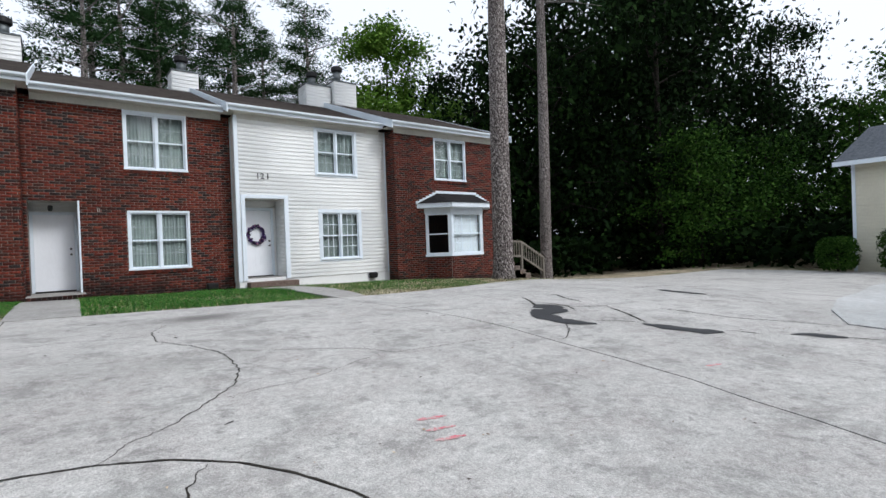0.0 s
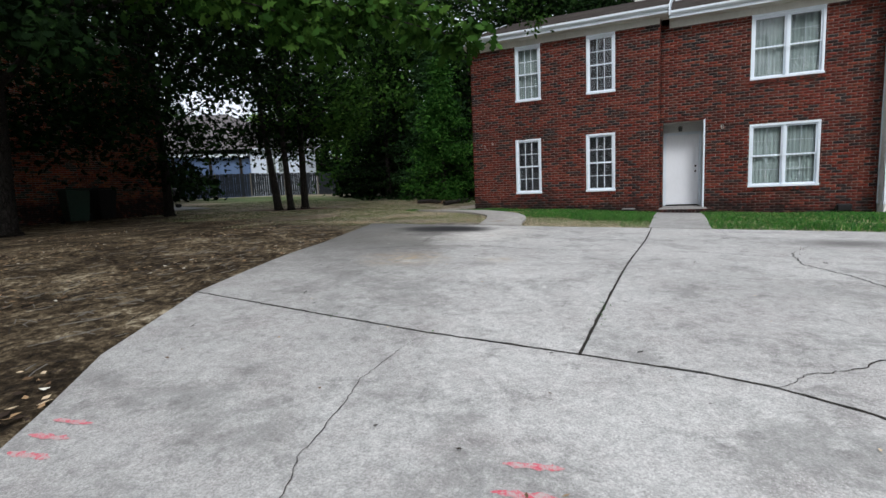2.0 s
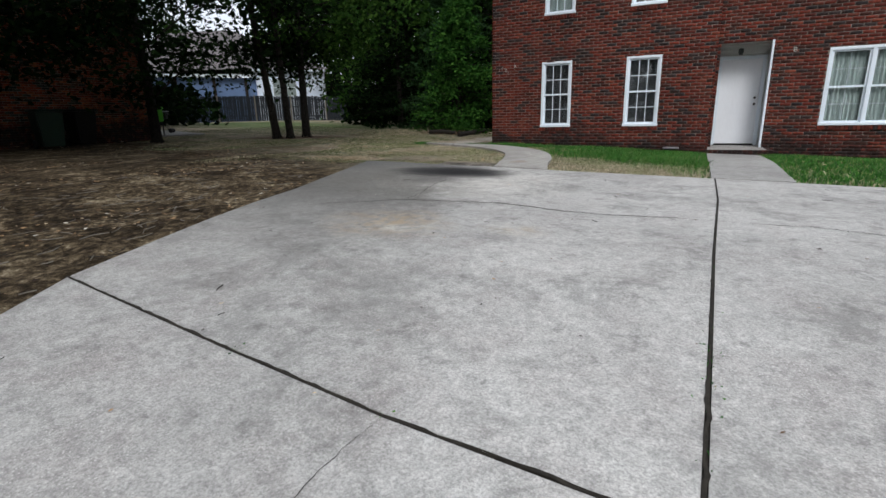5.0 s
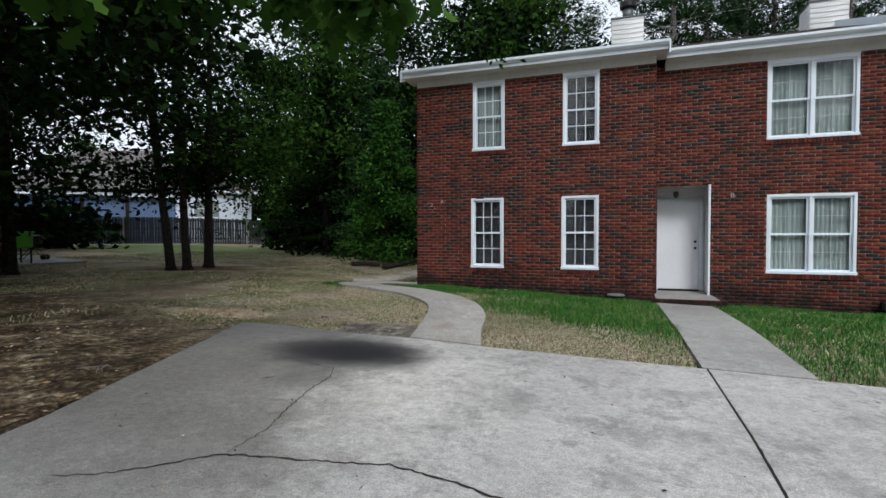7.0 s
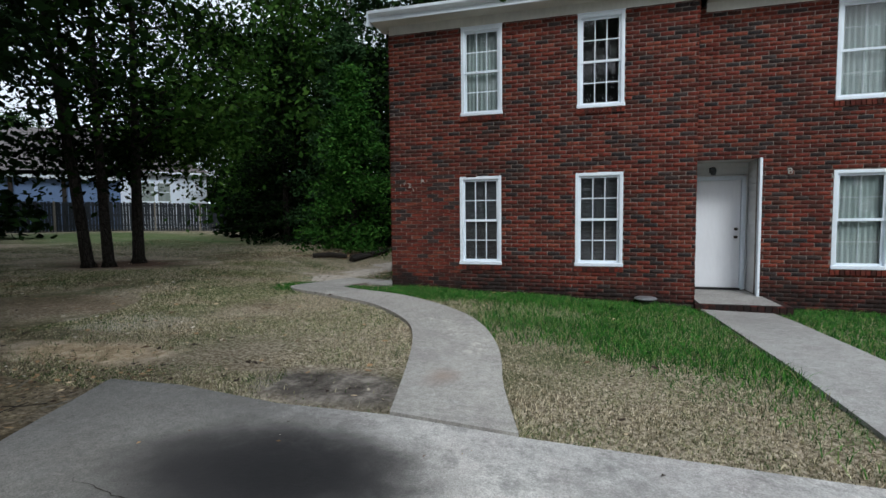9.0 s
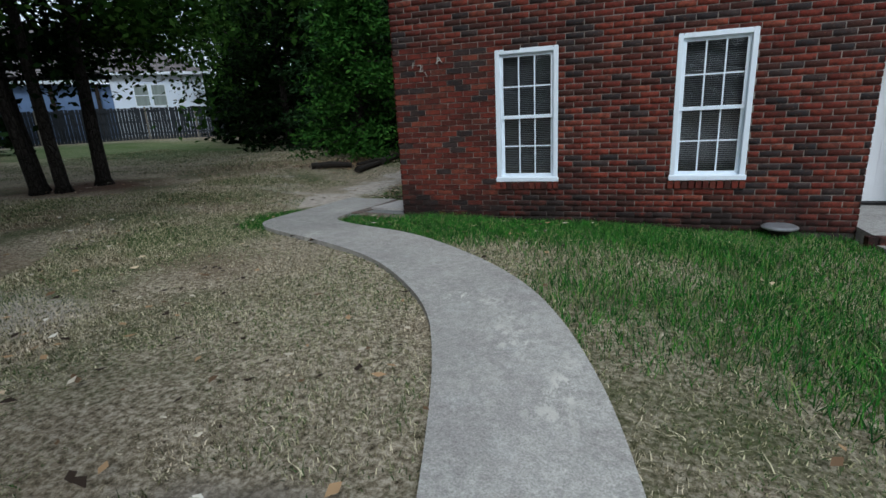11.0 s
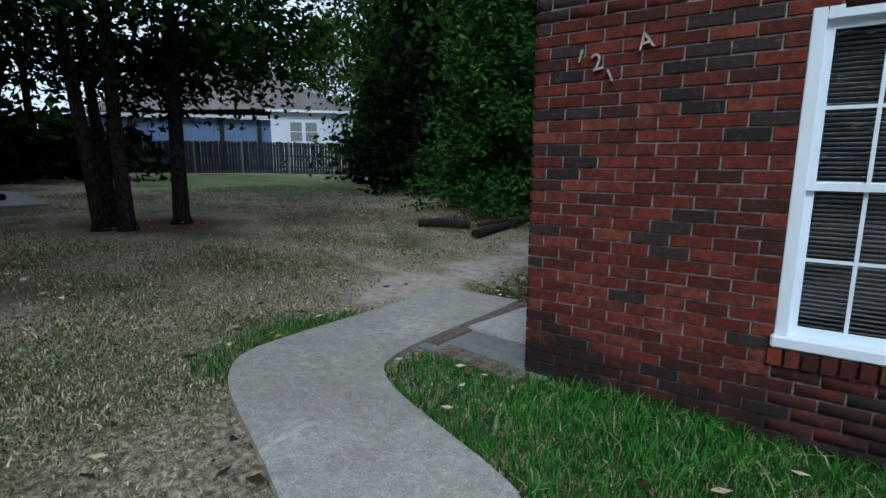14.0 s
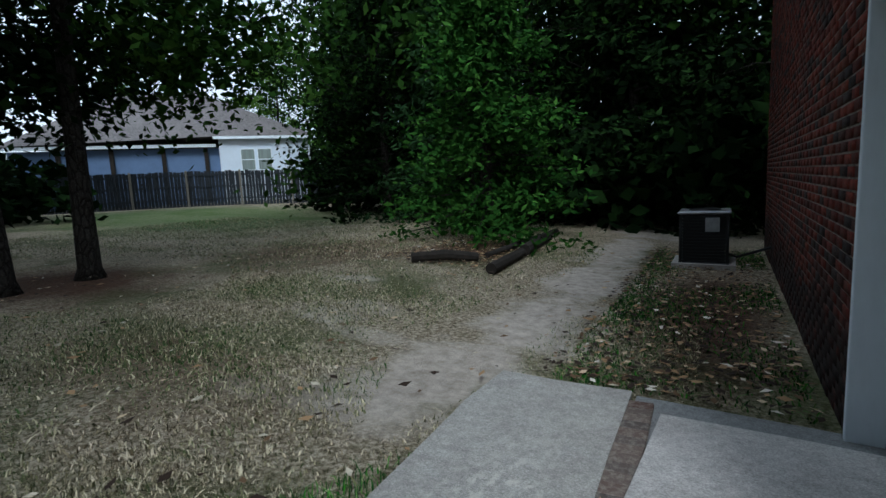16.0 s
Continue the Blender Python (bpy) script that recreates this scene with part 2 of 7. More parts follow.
def ground_material():
    n = Nodes("lawn", 0.95, 0, 0.12)
    straw = n.ramp(n.noise(30, 6, 0.75), (0.34, (0.05, 0.04, 0.024)), (0.48, (0.27, 0.225, 0.155)), (0.62, (0.62, 0.54, 0.42)))
    green = n.ramp(n.noise(34, 5, 0.7), (0.3, (0.018, 0.035, 0.008)), (0.7, (0.09, 0.12, 0.03)))
    dirt = n.ramp(n.math("ADD", n.math("MULTIPLY", n.noise(13, 8, 0.8), 0.6), n.math("MULTIPLY", n.noise(1.7, 6, 0.7), 0.4)), (0.4, (0.012, 0.009, 0.006)), (0.48, (0.05, 0.036, 0.021)), (0.55, (0.17, 0.13, 0.08)), (0.62, (0.5, 0.43, 0.3)))
    patch = n.noise(0.55, 6, 0.65)
    c = n.mix(n.ramp(patch, (0.47, 0.0), (0.62, 0.7)), straw, green)
    # bare soil under the trees beside the drive
    side = n.math("ADD", n.math("MULTIPLY", n.axis(1), 0.9), n.math("MULTIPLY", n.axis(0), 0.35))
    side = n.math("ADD", side, n.math("MULTIPLY", n.noise(0.9, 6, 0.65), 3.2))
    bare = n.ramp(n.math("DIVIDE", side, 12.0, True), (0.56, 1.0), (0.74, 0.0))
    left = n.ramp(n.math("DIVIDE", n.math("MULTIPLY", n.axis(0), -1.0), 10.0, True), (0.1, 0.0), (0.2, 1.0))
    c = n.mix(n.math("MULTIPLY", bare, left), c, dirt)
    sand = n.ramp(n.noise(9, 8, 0.7), (0.3, (0.34, 0.29, 0.24)), (0.65, (0.66, 0.6, 0.53)))
    for x, y, rx, ry, k in ((-6.75, 9.85, 1.15, 0.34, 0.95), (-7.95, 16.5, 0.6, 0.9, 0.85), (-7.75, 18.2, 0.6, 1.3, 1.0), (-7.8, 20.2, 0.6, 1.6, 1.0), (-7.9, 22.8, 0.6, 2.2, 0.9), (-7.3, 25.5, 1.4, 1.0, 0.7), (-9.6, 17.2, 0.5, 0.3, 0.6), (-10.4, 18.6, 0.6, 0.3, 0.5),
                            (-8.2, 16.0, 0.8, 0.35, 0.5), (-9.41, 17.65, 0.50, 0.25, 0.5), (-8.29, 15.81, 0.35, 0.20, 0.5), (-8.91, 16.96, 0.50, 0.22, 0.5), (-7.93, 16.21, 0.50, 0.25, 0.5), (-8.90, 15.67, 0.30, 0.15, 0.5), (-7.5, 11.0, 0.9, 0.5, 0.8)):
        c = n.mix(n.math("MULTIPLY", n.spot(x, y, rx, ry, 0.45, 1.7), k), c, sand)
    tan = n.ramp(n.noise(9, 8, 0.75), (0.32, (0.2, 0.14, 0.085)), (0.5, (0.5, 0.38, 0.24)), (0.65, (0.72, 0.6, 0.43)))
    c = n.mix(n.math("MULTIPLY", n.spot(-6.75, 9.85, 1.15, 0.42, 0.5, 1.3), 0.95), c, tan)
    loam = n.ramp(n.noise(4, 8, 0.75), (0.36, (0.06, 0.052, 0.044)), (0.5, (0.17, 0.15, 0.13)), (0.64, (0.4, 0.36, 0.31)))
    c = n.mix(n.spot(-4.15, 9.72, 0.85, 0.42, 0.4, 0.6), c, loam)
    c = n.mix(n.math("MULTIPLY", n.spot(-24.0, 25.5, 9, 6, 0.5, 0.6), 0.75), c, (0.07, 0.13, 0.03))
    brown = n.ramp(n.noise(12, 7, 0.75), (0.36, (0.05, 0.032, 0.02)), (0.52, (0.14, 0.09, 0.055)), (0.66, (0.36, 0.28, 0.19)))
    for x, y, rx, ry, k in ((-12.6, 20.5, 2.6, 2.2, 0.8), (-9.8, 15.6, 1.6, 0.8, 0.6), (-12.5, 13.6, 2.4, 1.2, 0.8), (-6.9, 12.4, 1.0, 0.5, 0.45), (-9.5, 11.8, 1.8, 0.8, 0.55)):
        c = n.mix(n.math("MULTIPLY", n.spot(x, y, rx, ry, 0.6, 1.6), k), c, brown)
    mulch = n.ramp(n.noise(20, 7, 0.75), (0.35, (0.028, 0.014, 0.01)), (0.7, (0.14, 0.065, 0.04)))
    for x, y, rx, ry, k in ((-14.4, 17.0, 2.6, 1.6, 0.9), (-10.1, 21.5, 1.2, 1.4, 0.9), (-6.4, 19.2, 0.75, 2.6, 0.85), (10.5, 11.2, 1.6, 0.9, 0.5)):
        c = n.mix(n.math("MULTIPLY", n.spot(x, y, rx, ry, 0.6, 0.8), k), c, mulch)
    n.color(c).bump(n.math("ADD", n.noise(45, 6, 0.8), n.math("MULTIPLY", n.noise(5, 4), 0.8)), 0.8, 0.03)
    return n.m


def glass_material():
    n = Nodes("window glass", 0.02, 0, 0.5)
    n.b.inputs["Transmission Weight"].default_value = 1.0
    n.b.inputs["IOR"].default_value = 1.45
    n.color((0.93, 0.96, 0.97))
    return n.m


def fold_shaded_cloth(name, c):
    n = Nodes(name, 0.9, 0, 0.1)
    fold = n.noise(9, 3, stretch=(1, 1, 0.04))
    # Shade in the folds is mixed into the colour; the bump follows it.
    n.color(n.mix(n.ramp(fold, (0.35, 0.55), (0.6, 0.0)), c, tuple(q * 0.55 for q in c)))
    n.bump(fold, 0.6, 0.03)
    return n.m


def shingle_material(name, c):
    n = Nodes(name, 0.95, 0, 0.15)
    t = n.ramp(n.noise(3.5, 5, 0.7, stretch=(1, 2.5, 2.5)), (0.3, tuple(q * 0.6 for q in c)), (0.7, tuple(q * 1.35 for q in c)))
    t = n.mix(n.ramp(n.noise(0.6, 4), (0.45, 0.0), (0.7, 0.4)), t, tuple(q * 1.5 for q in c))
    n.color(t).bump(n.noise(120, 3), 0.5, 0.005)
    return n.m


def plain(name, c, rough=0.6, metal=0.0, var=0.25, scale=20):
    n = Nodes(name, rough, metal, 0.4)
    n.color(n.mix(n.ramp(n.noise(scale, 5), (0.35, 1.0), (0.65, 0.0)), c, tuple(q * (1 - var) for q in c)))
    n.bump(n.noise(scale * 4, 3), 0.15, 0.003)
    return n.m


M_BRICK = brick_material("face brick", False)
# Orange brick, also lightened in colour because its wall stands in shade.
M_BRICK_TAN = brick_material("orange brick", False, (1.9, 2.6, 1.9))
M_BRICK_OWN = brick_material("face brick single", True)
M_MORTAR = Nodes("mortar", 0.95)
M_MORTAR.color(M_MORTAR.mix(soot(M_MORTAR), M_MORTAR.mix(M_MORTAR.ramp(M_MORTAR.noise(14, 6, 0.7), (0.35, 0.0), (0.62, 1.0)), (0.1, 0.085, 0.077), (0.34, 0.3, 0.27)), (0.03, 0.025, 0.023)))
M_MORTAR = M_MORTAR.bump(M_MORTAR.noise(60, 3), 0.3, 0.003).m
M_SIDING = paint("white lap siding", (0.85, 0.87, 0.87), 0.5, 0.06)
M_CREAM = paint("cream lap siding", (0.78, 0.75, 0.62), 0.55, 0.08)
M_TRIM = paint("white trim paint", (0.79, 0.87, 0.95), 0.45, 0.07)
M_SOFFIT = paint("soffit paint", (0.66, 0.66, 0.62), 0.6, 0.15)
M_DOOR = paint("white door paint", (0.85, 0.88, 0.93), 0.35, 0.05)
M_SHINGLE = shingle_material("brown shingles", (0.075, 0.066, 0.062))
M_SHINGLE_DARK = shingle_material("black shingles", (0.02, 0.019, 0.02))
M_FARSIDE = paint("pale blue-white siding", (0.74, 0.83, 0.95), 0.5, 0.06)
M_SHINGLE_OLD = shingle_material("weathered brown shingles", (0.15, 0.14, 0.14))
M_SHINGLE_GREY = shingle_material("blue grey shingles", (0.075, 0.085, 0.1))
M_FLUE = plain("flue metal", (0.16, 0.18, 0.19), 0.5, 0.6, 0.4)
M_BLACK = plain("black metal", (0.015, 0.015, 0.016), 0.5, 0.3)
M_GLASS = glass_material()
# Near-black colour stands in for the darkness of unlit rooms.
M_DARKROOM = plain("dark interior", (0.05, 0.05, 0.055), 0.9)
# Curtain and slat colours are dimmed for tree reflections and dark rooms.
M_CURTAIN = fold_shaded_cloth("sheer curtain", (0.25, 0.3, 0.29))
M_PALE_BLIND = paint("pale blind", (0.62, 0.68, 0.72), 0.6, 0.05)
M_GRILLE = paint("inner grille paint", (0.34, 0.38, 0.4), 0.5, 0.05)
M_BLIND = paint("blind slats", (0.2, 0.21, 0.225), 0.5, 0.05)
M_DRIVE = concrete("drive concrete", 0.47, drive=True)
M_WALK = concrete("walk concrete", 0.36, (1, 0.985, 0.94), coarse=0.5)
M_SCUFFED = concrete("scuffed walk concrete", 0.38, (1, 0.965, 0.89), coarse=0.5, scuffed=True)
M_DULL = concrete("dull patio concrete", 0.24, (0.97, 1, 1.0), coarse=0.3)
M_SLAB = concrete("pale slab", 0.5, (1, 0.96, 0.92), coarse=0.4)
M_KERB = concrete("kerb concrete", 0.5, (0.97, 1, 1.0), coarse=0.3)
M_TAR = plain("tar patch", (0.04, 0.041, 0.045), 0.85, 0, 0.4, 60)
M_CRACK = plain("dirt filled joint", (0.03, 0.025, 0.019), 0.95, 0, 0.5, 30)
M_RED = Nodes("marking paint", 0.8)
M_RED.color(M_RED.mix(M_RED.ramp(M_RED.noise(40, 5, 0.8), (0.4, 0.0), (0.58, 0.9)), (0.6, 0.1, 0.14), (0.46, 0.42, 0.4)))
M_RED = M_RED.m
M_GROUND = ground_material()
M_PAVER = Nodes("worn edging brick", 0.9)
M_PAVER.color(M_PAVER.mix(M_PAVER.ramp(M_PAVER.noise(28, 5, 0.75), (0.45, 0.0), (0.64, 0.5)), M_PAVER.ramp(M_PAVER.own(), (0.0, (0.1, 0.058, 0.047)), (0.5, (0.14, 0.105, 0.088)), (1.0, (0.07, 0.06, 0.056))), (0.33, 0.3, 0.26)))
M_PAVER = M_PAVER.bump(M_PAVER.noise(80, 4), 0.6, 0.006).m
M_BARK = bark("oak bark", (0.01, 0.008, 0.007), (0.032, 0.028, 0.024), 9)
M_PINEBARK = bark("pine bark", (0.025, 0.021, 0.02), (0.13, 0.11, 0.105), 9, 0.85)
M_LEAF = leafy("oak leaves", (0.012, 0.034, 0.006), (0.03, 0.078, 0.012), (0.08, 0.16, 0.028))
# Shade within the crowns is put into this near-black leaf colour.
M_LEAF_DARK = leafy("leaves coloured for shade", (0.003, 0.008, 0.003), (0.008, 0.02, 0.006), (0.026, 0.06, 0.014))
M_LEAF_LIGHT = leafy("bright leaves", (0.07, 0.16, 0.02), (0.11, 0.22, 0.03), (0.17, 0.28, 0.05))
M_NEEDLE = leafy("pine needles", (0.018, 0.045, 0.018), (0.03, 0.07, 0.025), (0.05, 0.1, 0.035))
M_CONIFER = leafy("cedar leaves", (0.014, 0.05, 0.009), (0.03, 0.095, 0.015), (0.075, 0.18, 0.03))
M_FENCE = Nodes("weathered fence wood", 0.9)
M_FENCE.color(M_FENCE.mix(1.0, M_FENCE.ramp(M_FENCE.island(), (0, (0.016, 0.02, 0.026)), (1, (0.055, 0.063, 0.076))), M_FENCE.ramp(M_FENCE.noise(6, 5, stretch=(6, 6, 0.4)), (0.3, 0.45), (0.6, 1.1)), "MULTIPLY"))
M_FENCE = M_FENCE.m
M_BLUE = paint("blue wall paint", (0.12, 0.19, 0.34), 0.6, 0.15)
M_GREY_WOOD = plain("grey rail wood", (0.22, 0.2, 0.17), 0.85, 0, 0.4)
M_GREEN_BIN = plain("dark green plastic", (0.01, 0.035, 0.022), 0.5, 0, 0.2)
M_LIME = plain("lime plastic", (0.13, 0.5, 0.05), 0.4, 0, 0.15)
M_AC = plain("dark louvre metal", (0.03, 0.032, 0.036), 0.45, 0.5, 0.3)
M_GALV = plain("pale metal", (0.4, 0.42, 0.45), 0.4, 0.6, 0.2)
M_BRASS = plain("aged hardware", (0.06, 0.05, 0.045), 0.4, 0.8, 0.2)
M_WREATH = Nodes("purple wreath", 0.8)
M_WREATH.color(M_WREATH.ramp(M_WREATH.island(), (0.0, (0.02, 0.012, 0.05)), (0.45, (0.07, 0.03, 0.14)), (0.8, (0.03, 0.03, 0.03)), (0.93, (0.4, 0.2, 0.25)), mode="CONSTANT"))
M_WREATH = M_WREATH.m
M_GRASS = Nodes("grass blades", 0.7)
_g = M_GRASS
_fresh = _g.ramp(_g.island(), (0.0, (0.003, 0.035, 0.003)), (0.5, (0.015, 0.108, 0.006)), (0.85, (0.065, 0.26, 0.018)), (1.0, (0.32, 0.3, 0.14)))
_g.color(_fresh)
M_GRASS = _g.m
M_STRAW = Nodes("dry grass blades", 0.85)
_dry = M_STRAW.ramp(M_STRAW.island(), (0.0, (0.04, 0.033, 0.016)), (0.22, (0.13, 0.1, 0.06)), (0.5, (0.38, 0.31, 0.2)), (1.0, (0.85, 0.75, 0.57)))
_live = M_STRAW.ramp(M_STRAW.island(), (0.0, (0.018, 0.045, 0.008)), (0.4, (0.07, 0.13, 0.035)), (0.65, (0.27, 0.26, 0.13)), (1.0, (0.7, 0.64, 0.42)))
M_STRAW.color(M_STRAW.mix(M_STRAW.ramp(M_STRAW.noise(0.75, 6, 0.7), (0.36, 0.0), (0.54, 1.0)), _dry, _live))
M_STRAW = M_STRAW.m
M_LITTER = Nodes("dead leaves", 0.85)
M_LITTER.color(M_LITTER.ramp(M_LITTER.island(), (0.0, (0.03, 0.018, 0.011)), (0.45, (0.13, 0.078, 0.04)), (0.7, (0.36, 0.23, 0.12)), (0.9, (0.6, 0.47, 0.31)), (0.97, (0.75, 0.7, 0.6)), mode="CONSTANT"))
M_LITTER = M_LITTER.m
M_PALE_LITTER = plain("bleached fallen leaves", (0.62, 0.55, 0.42), 0.85, 0, 0.35, 30)
M_INK = plain("black numerals", (0.01, 0.01, 0.01), 0.5)
M_WHITE_NUM = plain("chipped white numerals", (0.5, 0.48, 0.44), 0.7, 0, 0.5, 60)
M_DOWN = plain("mossy wood", (0.025, 0.02, 0.016), 0.95, 0, 0.5, 12)


# ---- mesh tools ----
def smooth(a):
    a = min(1.0, max(0.0, a))
    return a * a * (3 - 2 * a)


def G(x, y):
    """Height of the ground."""
    return 1.50 - 0.02 * max(-8, min(14, x)) - 0.2 * (1 - smooth((y - 1) / 5)) + 0.5 * smooth((-15 - x) / 14) - 0.5 * smooth((x - 8) / 12) - 0.24 * smooth((y - 13.3) / 4) * smooth((x + 11) / 4) - 0.07 * smooth((x + 4) / 4) * smooth((y - 11) / 3)


def origin_of(ob):
    return origin_of(ob.parent) + ob.location if ob and ob.parent else (ob.location.copy() if ob else Vector())


def thing(name, at, label="", category="", group=""):
    ob = new(name)
    ob.empty_display_size = 0.2
    ob.location = at
    return tagged(ob, label, category, group)


def obj(name, bm, mat, parent=None, label="", kind="", smoothed=False, category="", group=""):
    """One mesh object; its bmesh is in world metres."""
    o = origin_of(parent)
    if parent is not None:
        for v in bm.verts:
            v.co -= o
    me = bpy.data.meshes.new(name)
    bm.to_mesh(me)
    bm.free()
    if smoothed:
        me.shade_smooth()
    me.materials.append(mat)
    ob = new(name, me)
    ob.parent = parent
    return tagged(ob, label, category, group, kind)


def part(name, bm, mat, parent, label="", smoothed=False):
    return obj(name, bm, mat, parent, label, smoothed=smoothed)


def raw(name, verts, faces, mat, parent=None, label="", kind="", category="", smoothed=False):
    """A mesh object straight from arrays."""
    verts = np.asarray(verts, dtype=np.float32).reshape(-1, 3)
    faces = np.asarray(faces, dtype=np.int32)
    n = faces.shape[1]
    if parent is not None:
        verts = verts - np.array(origin_of(parent), dtype=np.float32)
    me = bpy.data.meshes.new(name)
    me.vertices.add(len(verts))
    me.vertices.foreach_set("co", verts.ravel())
    me.loops.add(faces.size)
    me.loops.foreach_set("vertex_index", faces.ravel())
    me.polygons.add(len(faces))
    me.polygons.foreach_set("loop_start", np.arange(0, faces.size, n, dtype=np.int32))
    me.polygons.foreach_set("loop_total", np.full(len(faces), n, dtype=np.int32))
    if smoothed:
        me.polygons.foreach_set("use_smooth", np.ones(len(faces), dtype=bool))
    me.update(calc_edges=True)
    me.materials.append(mat)
    ob = new(name, me)
    ob.parent = parent
    return tagged(ob, label, category, "", kind)


def box(bm, x0, y0, z0, x1, y1, z1, bevel=0.0, m=None):
    co = [(x0, y0, z0), (x1, y0, z0), (x1, y1, z0), (x0, y1, z0), (x0, y0, z1), (x1, y0, z1), (x1, y1, z1), (x0, y1, z1)]
    v = [bm.verts.new(m @ Vector(c) if m else c) for c in co]
    f = [bm.faces.new([v[i] for i in q]) for q in ((0, 3, 2, 1), (4, 5, 6, 7), (0, 1, 5, 4), (1, 2, 6, 5), (2, 3, 7, 6), (3, 0, 4, 7))]
    if bevel:
        bmesh.ops.bevel(bm, geom=list({e for q in f for e in q.edges}), offset=bevel, segments=1, affect="EDGES")
    return bm


def one_box(*a, **k):
    return box(bmesh.new(), *a, **k)


def tube(bm, pts, radii, sides=8, cap=True):
    """A tapered tube along points."""
    rings = []
    pts = [Vector(p) for p in pts]
    for i, (p, r) in enumerate(zip(pts, radii)):
        d = (pts[min(i + 1, len(pts) - 1)] - pts[max(i - 1, 0)]).normalized()
        a = d.orthogonal().normalized() if abs(d.z) < 0.9 else Vector((1, 0, 0)).cross(d).normalized()
        b = d.cross(a).normalized()
        rings.append([bm.verts.new(p + (a * math.cos(q) + b * math.sin(q)) * r) for q in (2 * math.pi * k / sides for k in range(sides))])
    for r0, r1 in zip(rings, rings[1:]):
        for k in range(sides):
            bm.faces.new((r0[k], r0[(k + 1) % sides], r1[(k + 1) % sides], r1[k]))
    if cap:
        bm.faces.new(rings[0][::-1]), bm.faces.new(rings[-1])
    return bm


def prism(bm, outline, y0, y1, flip=False):
    """An outline of (x, z) drawn out from y0 to y1."""
    a = [bm.verts.new((x, y0, z)) for x, z in outline]
    b = [bm.verts.new((x, y1, z)) for x, z in outline]
    bm.faces.new(a), bm.faces.new(b[::-1])
    for i in range(len(a)):
        j = (i + 1) % len(a)
        bm.faces.new((a[j], a[i], b[i], b[j]))
    return bm


def drawn_x(bm, outline, x0, x1):
    """An outline of (y, z) drawn out from x0 to x1."""
    a = [bm.verts.new((x0, y, z)) for y, z in outline]
    b = [bm.verts.new((x1, y, z)) for y, z in outline]
    bm.faces.new(a[::-1]), bm.faces.new(b)
    for i in range(len(a)):
        j = (i + 1) % len(a)
        bm.faces.new((a[i], a[j], b[j], b[i]))
    return bm


def slab(name, outline, top, mat, parent=None, thick=0.14, step=0.5, label="", kind="structure", category=""):
    """A flat slab that follows the ground, with an outline of (x, y), its surface `top` above the ground."""
    bm = bmesh.new()
    face = bm.faces.new([bm.verts.new((x, y, 0)) for x, y in outline])
    if face.calc_area() and face.normal.z < 0:
        face.normal_flip()
    bm.normal_update()
    xs, ys = [p[0] for p in outline], [p[1] for p in outline]
    for axis, lo, hi in ((0, min(xs), max(xs)), (1, min(ys), max(ys))):
        k = math.ceil(lo / step) * step
        while k < hi:
            co, no = ((k, 0, 0), (1, 0, 0)) if axis == 0 else ((0, k, 0), (0, 1, 0))
            bmesh.ops.bisect_plane(bm, geom=bm.verts[:] + bm.edges[:] + bm.faces[:], plane_co=co, plane_no=no)
            k += step
    bmesh.ops.triangulate(bm, faces=bm.faces[:])
    r = bmesh.ops.extrude_face_region(bm, geom=bm.faces[:])
    up = [v for v in r["geom"] if isinstance(v, bmesh.types.BMVert)]
    ups = set(up)
    for v in bm.verts:
        v.co.z = G(v.co.x, v.co.y) + (top if v in ups else top - thick)
    bmesh.ops.recalc_face_normals(bm, faces=bm.faces[:])
    return obj(name, bm, mat, parent, label, kind, category=category)


def ribbon(name, pts, width, mat, parent=None, lift=0.004, top=0.02, jitter=0.0, seed=1, step=0.07, label="", kind="stuff", taper=True):
    """A thin uneven strip on the ground."""
    rnd = random.Random(seed)
    dense = []
    for (x0, y0), (x1, y1) in zip(pts, pts[1:]):
        n = max(1, int(math.hypot(x1 - x0, y1 - y0) / step))
        dense += [(x0 + (x1 - x0) * i / n, y0 + (y1 - y0) * i / n) for i in range(n)]
    dense.append(pts[-1])
    v, f = [], []
    for i, (x, y) in enumerate(dense):
        ax, ay = dense[max(i - 1, 0)]
        bx, by = dense[min(i + 1, len(dense) - 1)]
        L = math.hypot(bx - ax, by - ay) or 1
        nx, ny = -(by - ay) / L, (bx - ax) / L
        j = rnd.uniform(-jitter, jitter)
        w = width * rnd.uniform(0.55, 1.3) / 2 * (min(1, 0.25 + 4 * min(i, len(dense) - 1 - i) / len(dense)) if taper else 1)
        for s in (-w, w):
            px, py = x + nx * (j + s), y + ny * (j + s)
            v.append((px, py, G(px, py) + top + lift))
        if i:
            k = 2 * i
            f.append((k - 2, k - 1, k + 1, k))
    return raw(name, v, [q[::-1] for q in f], mat, parent, label, kind)

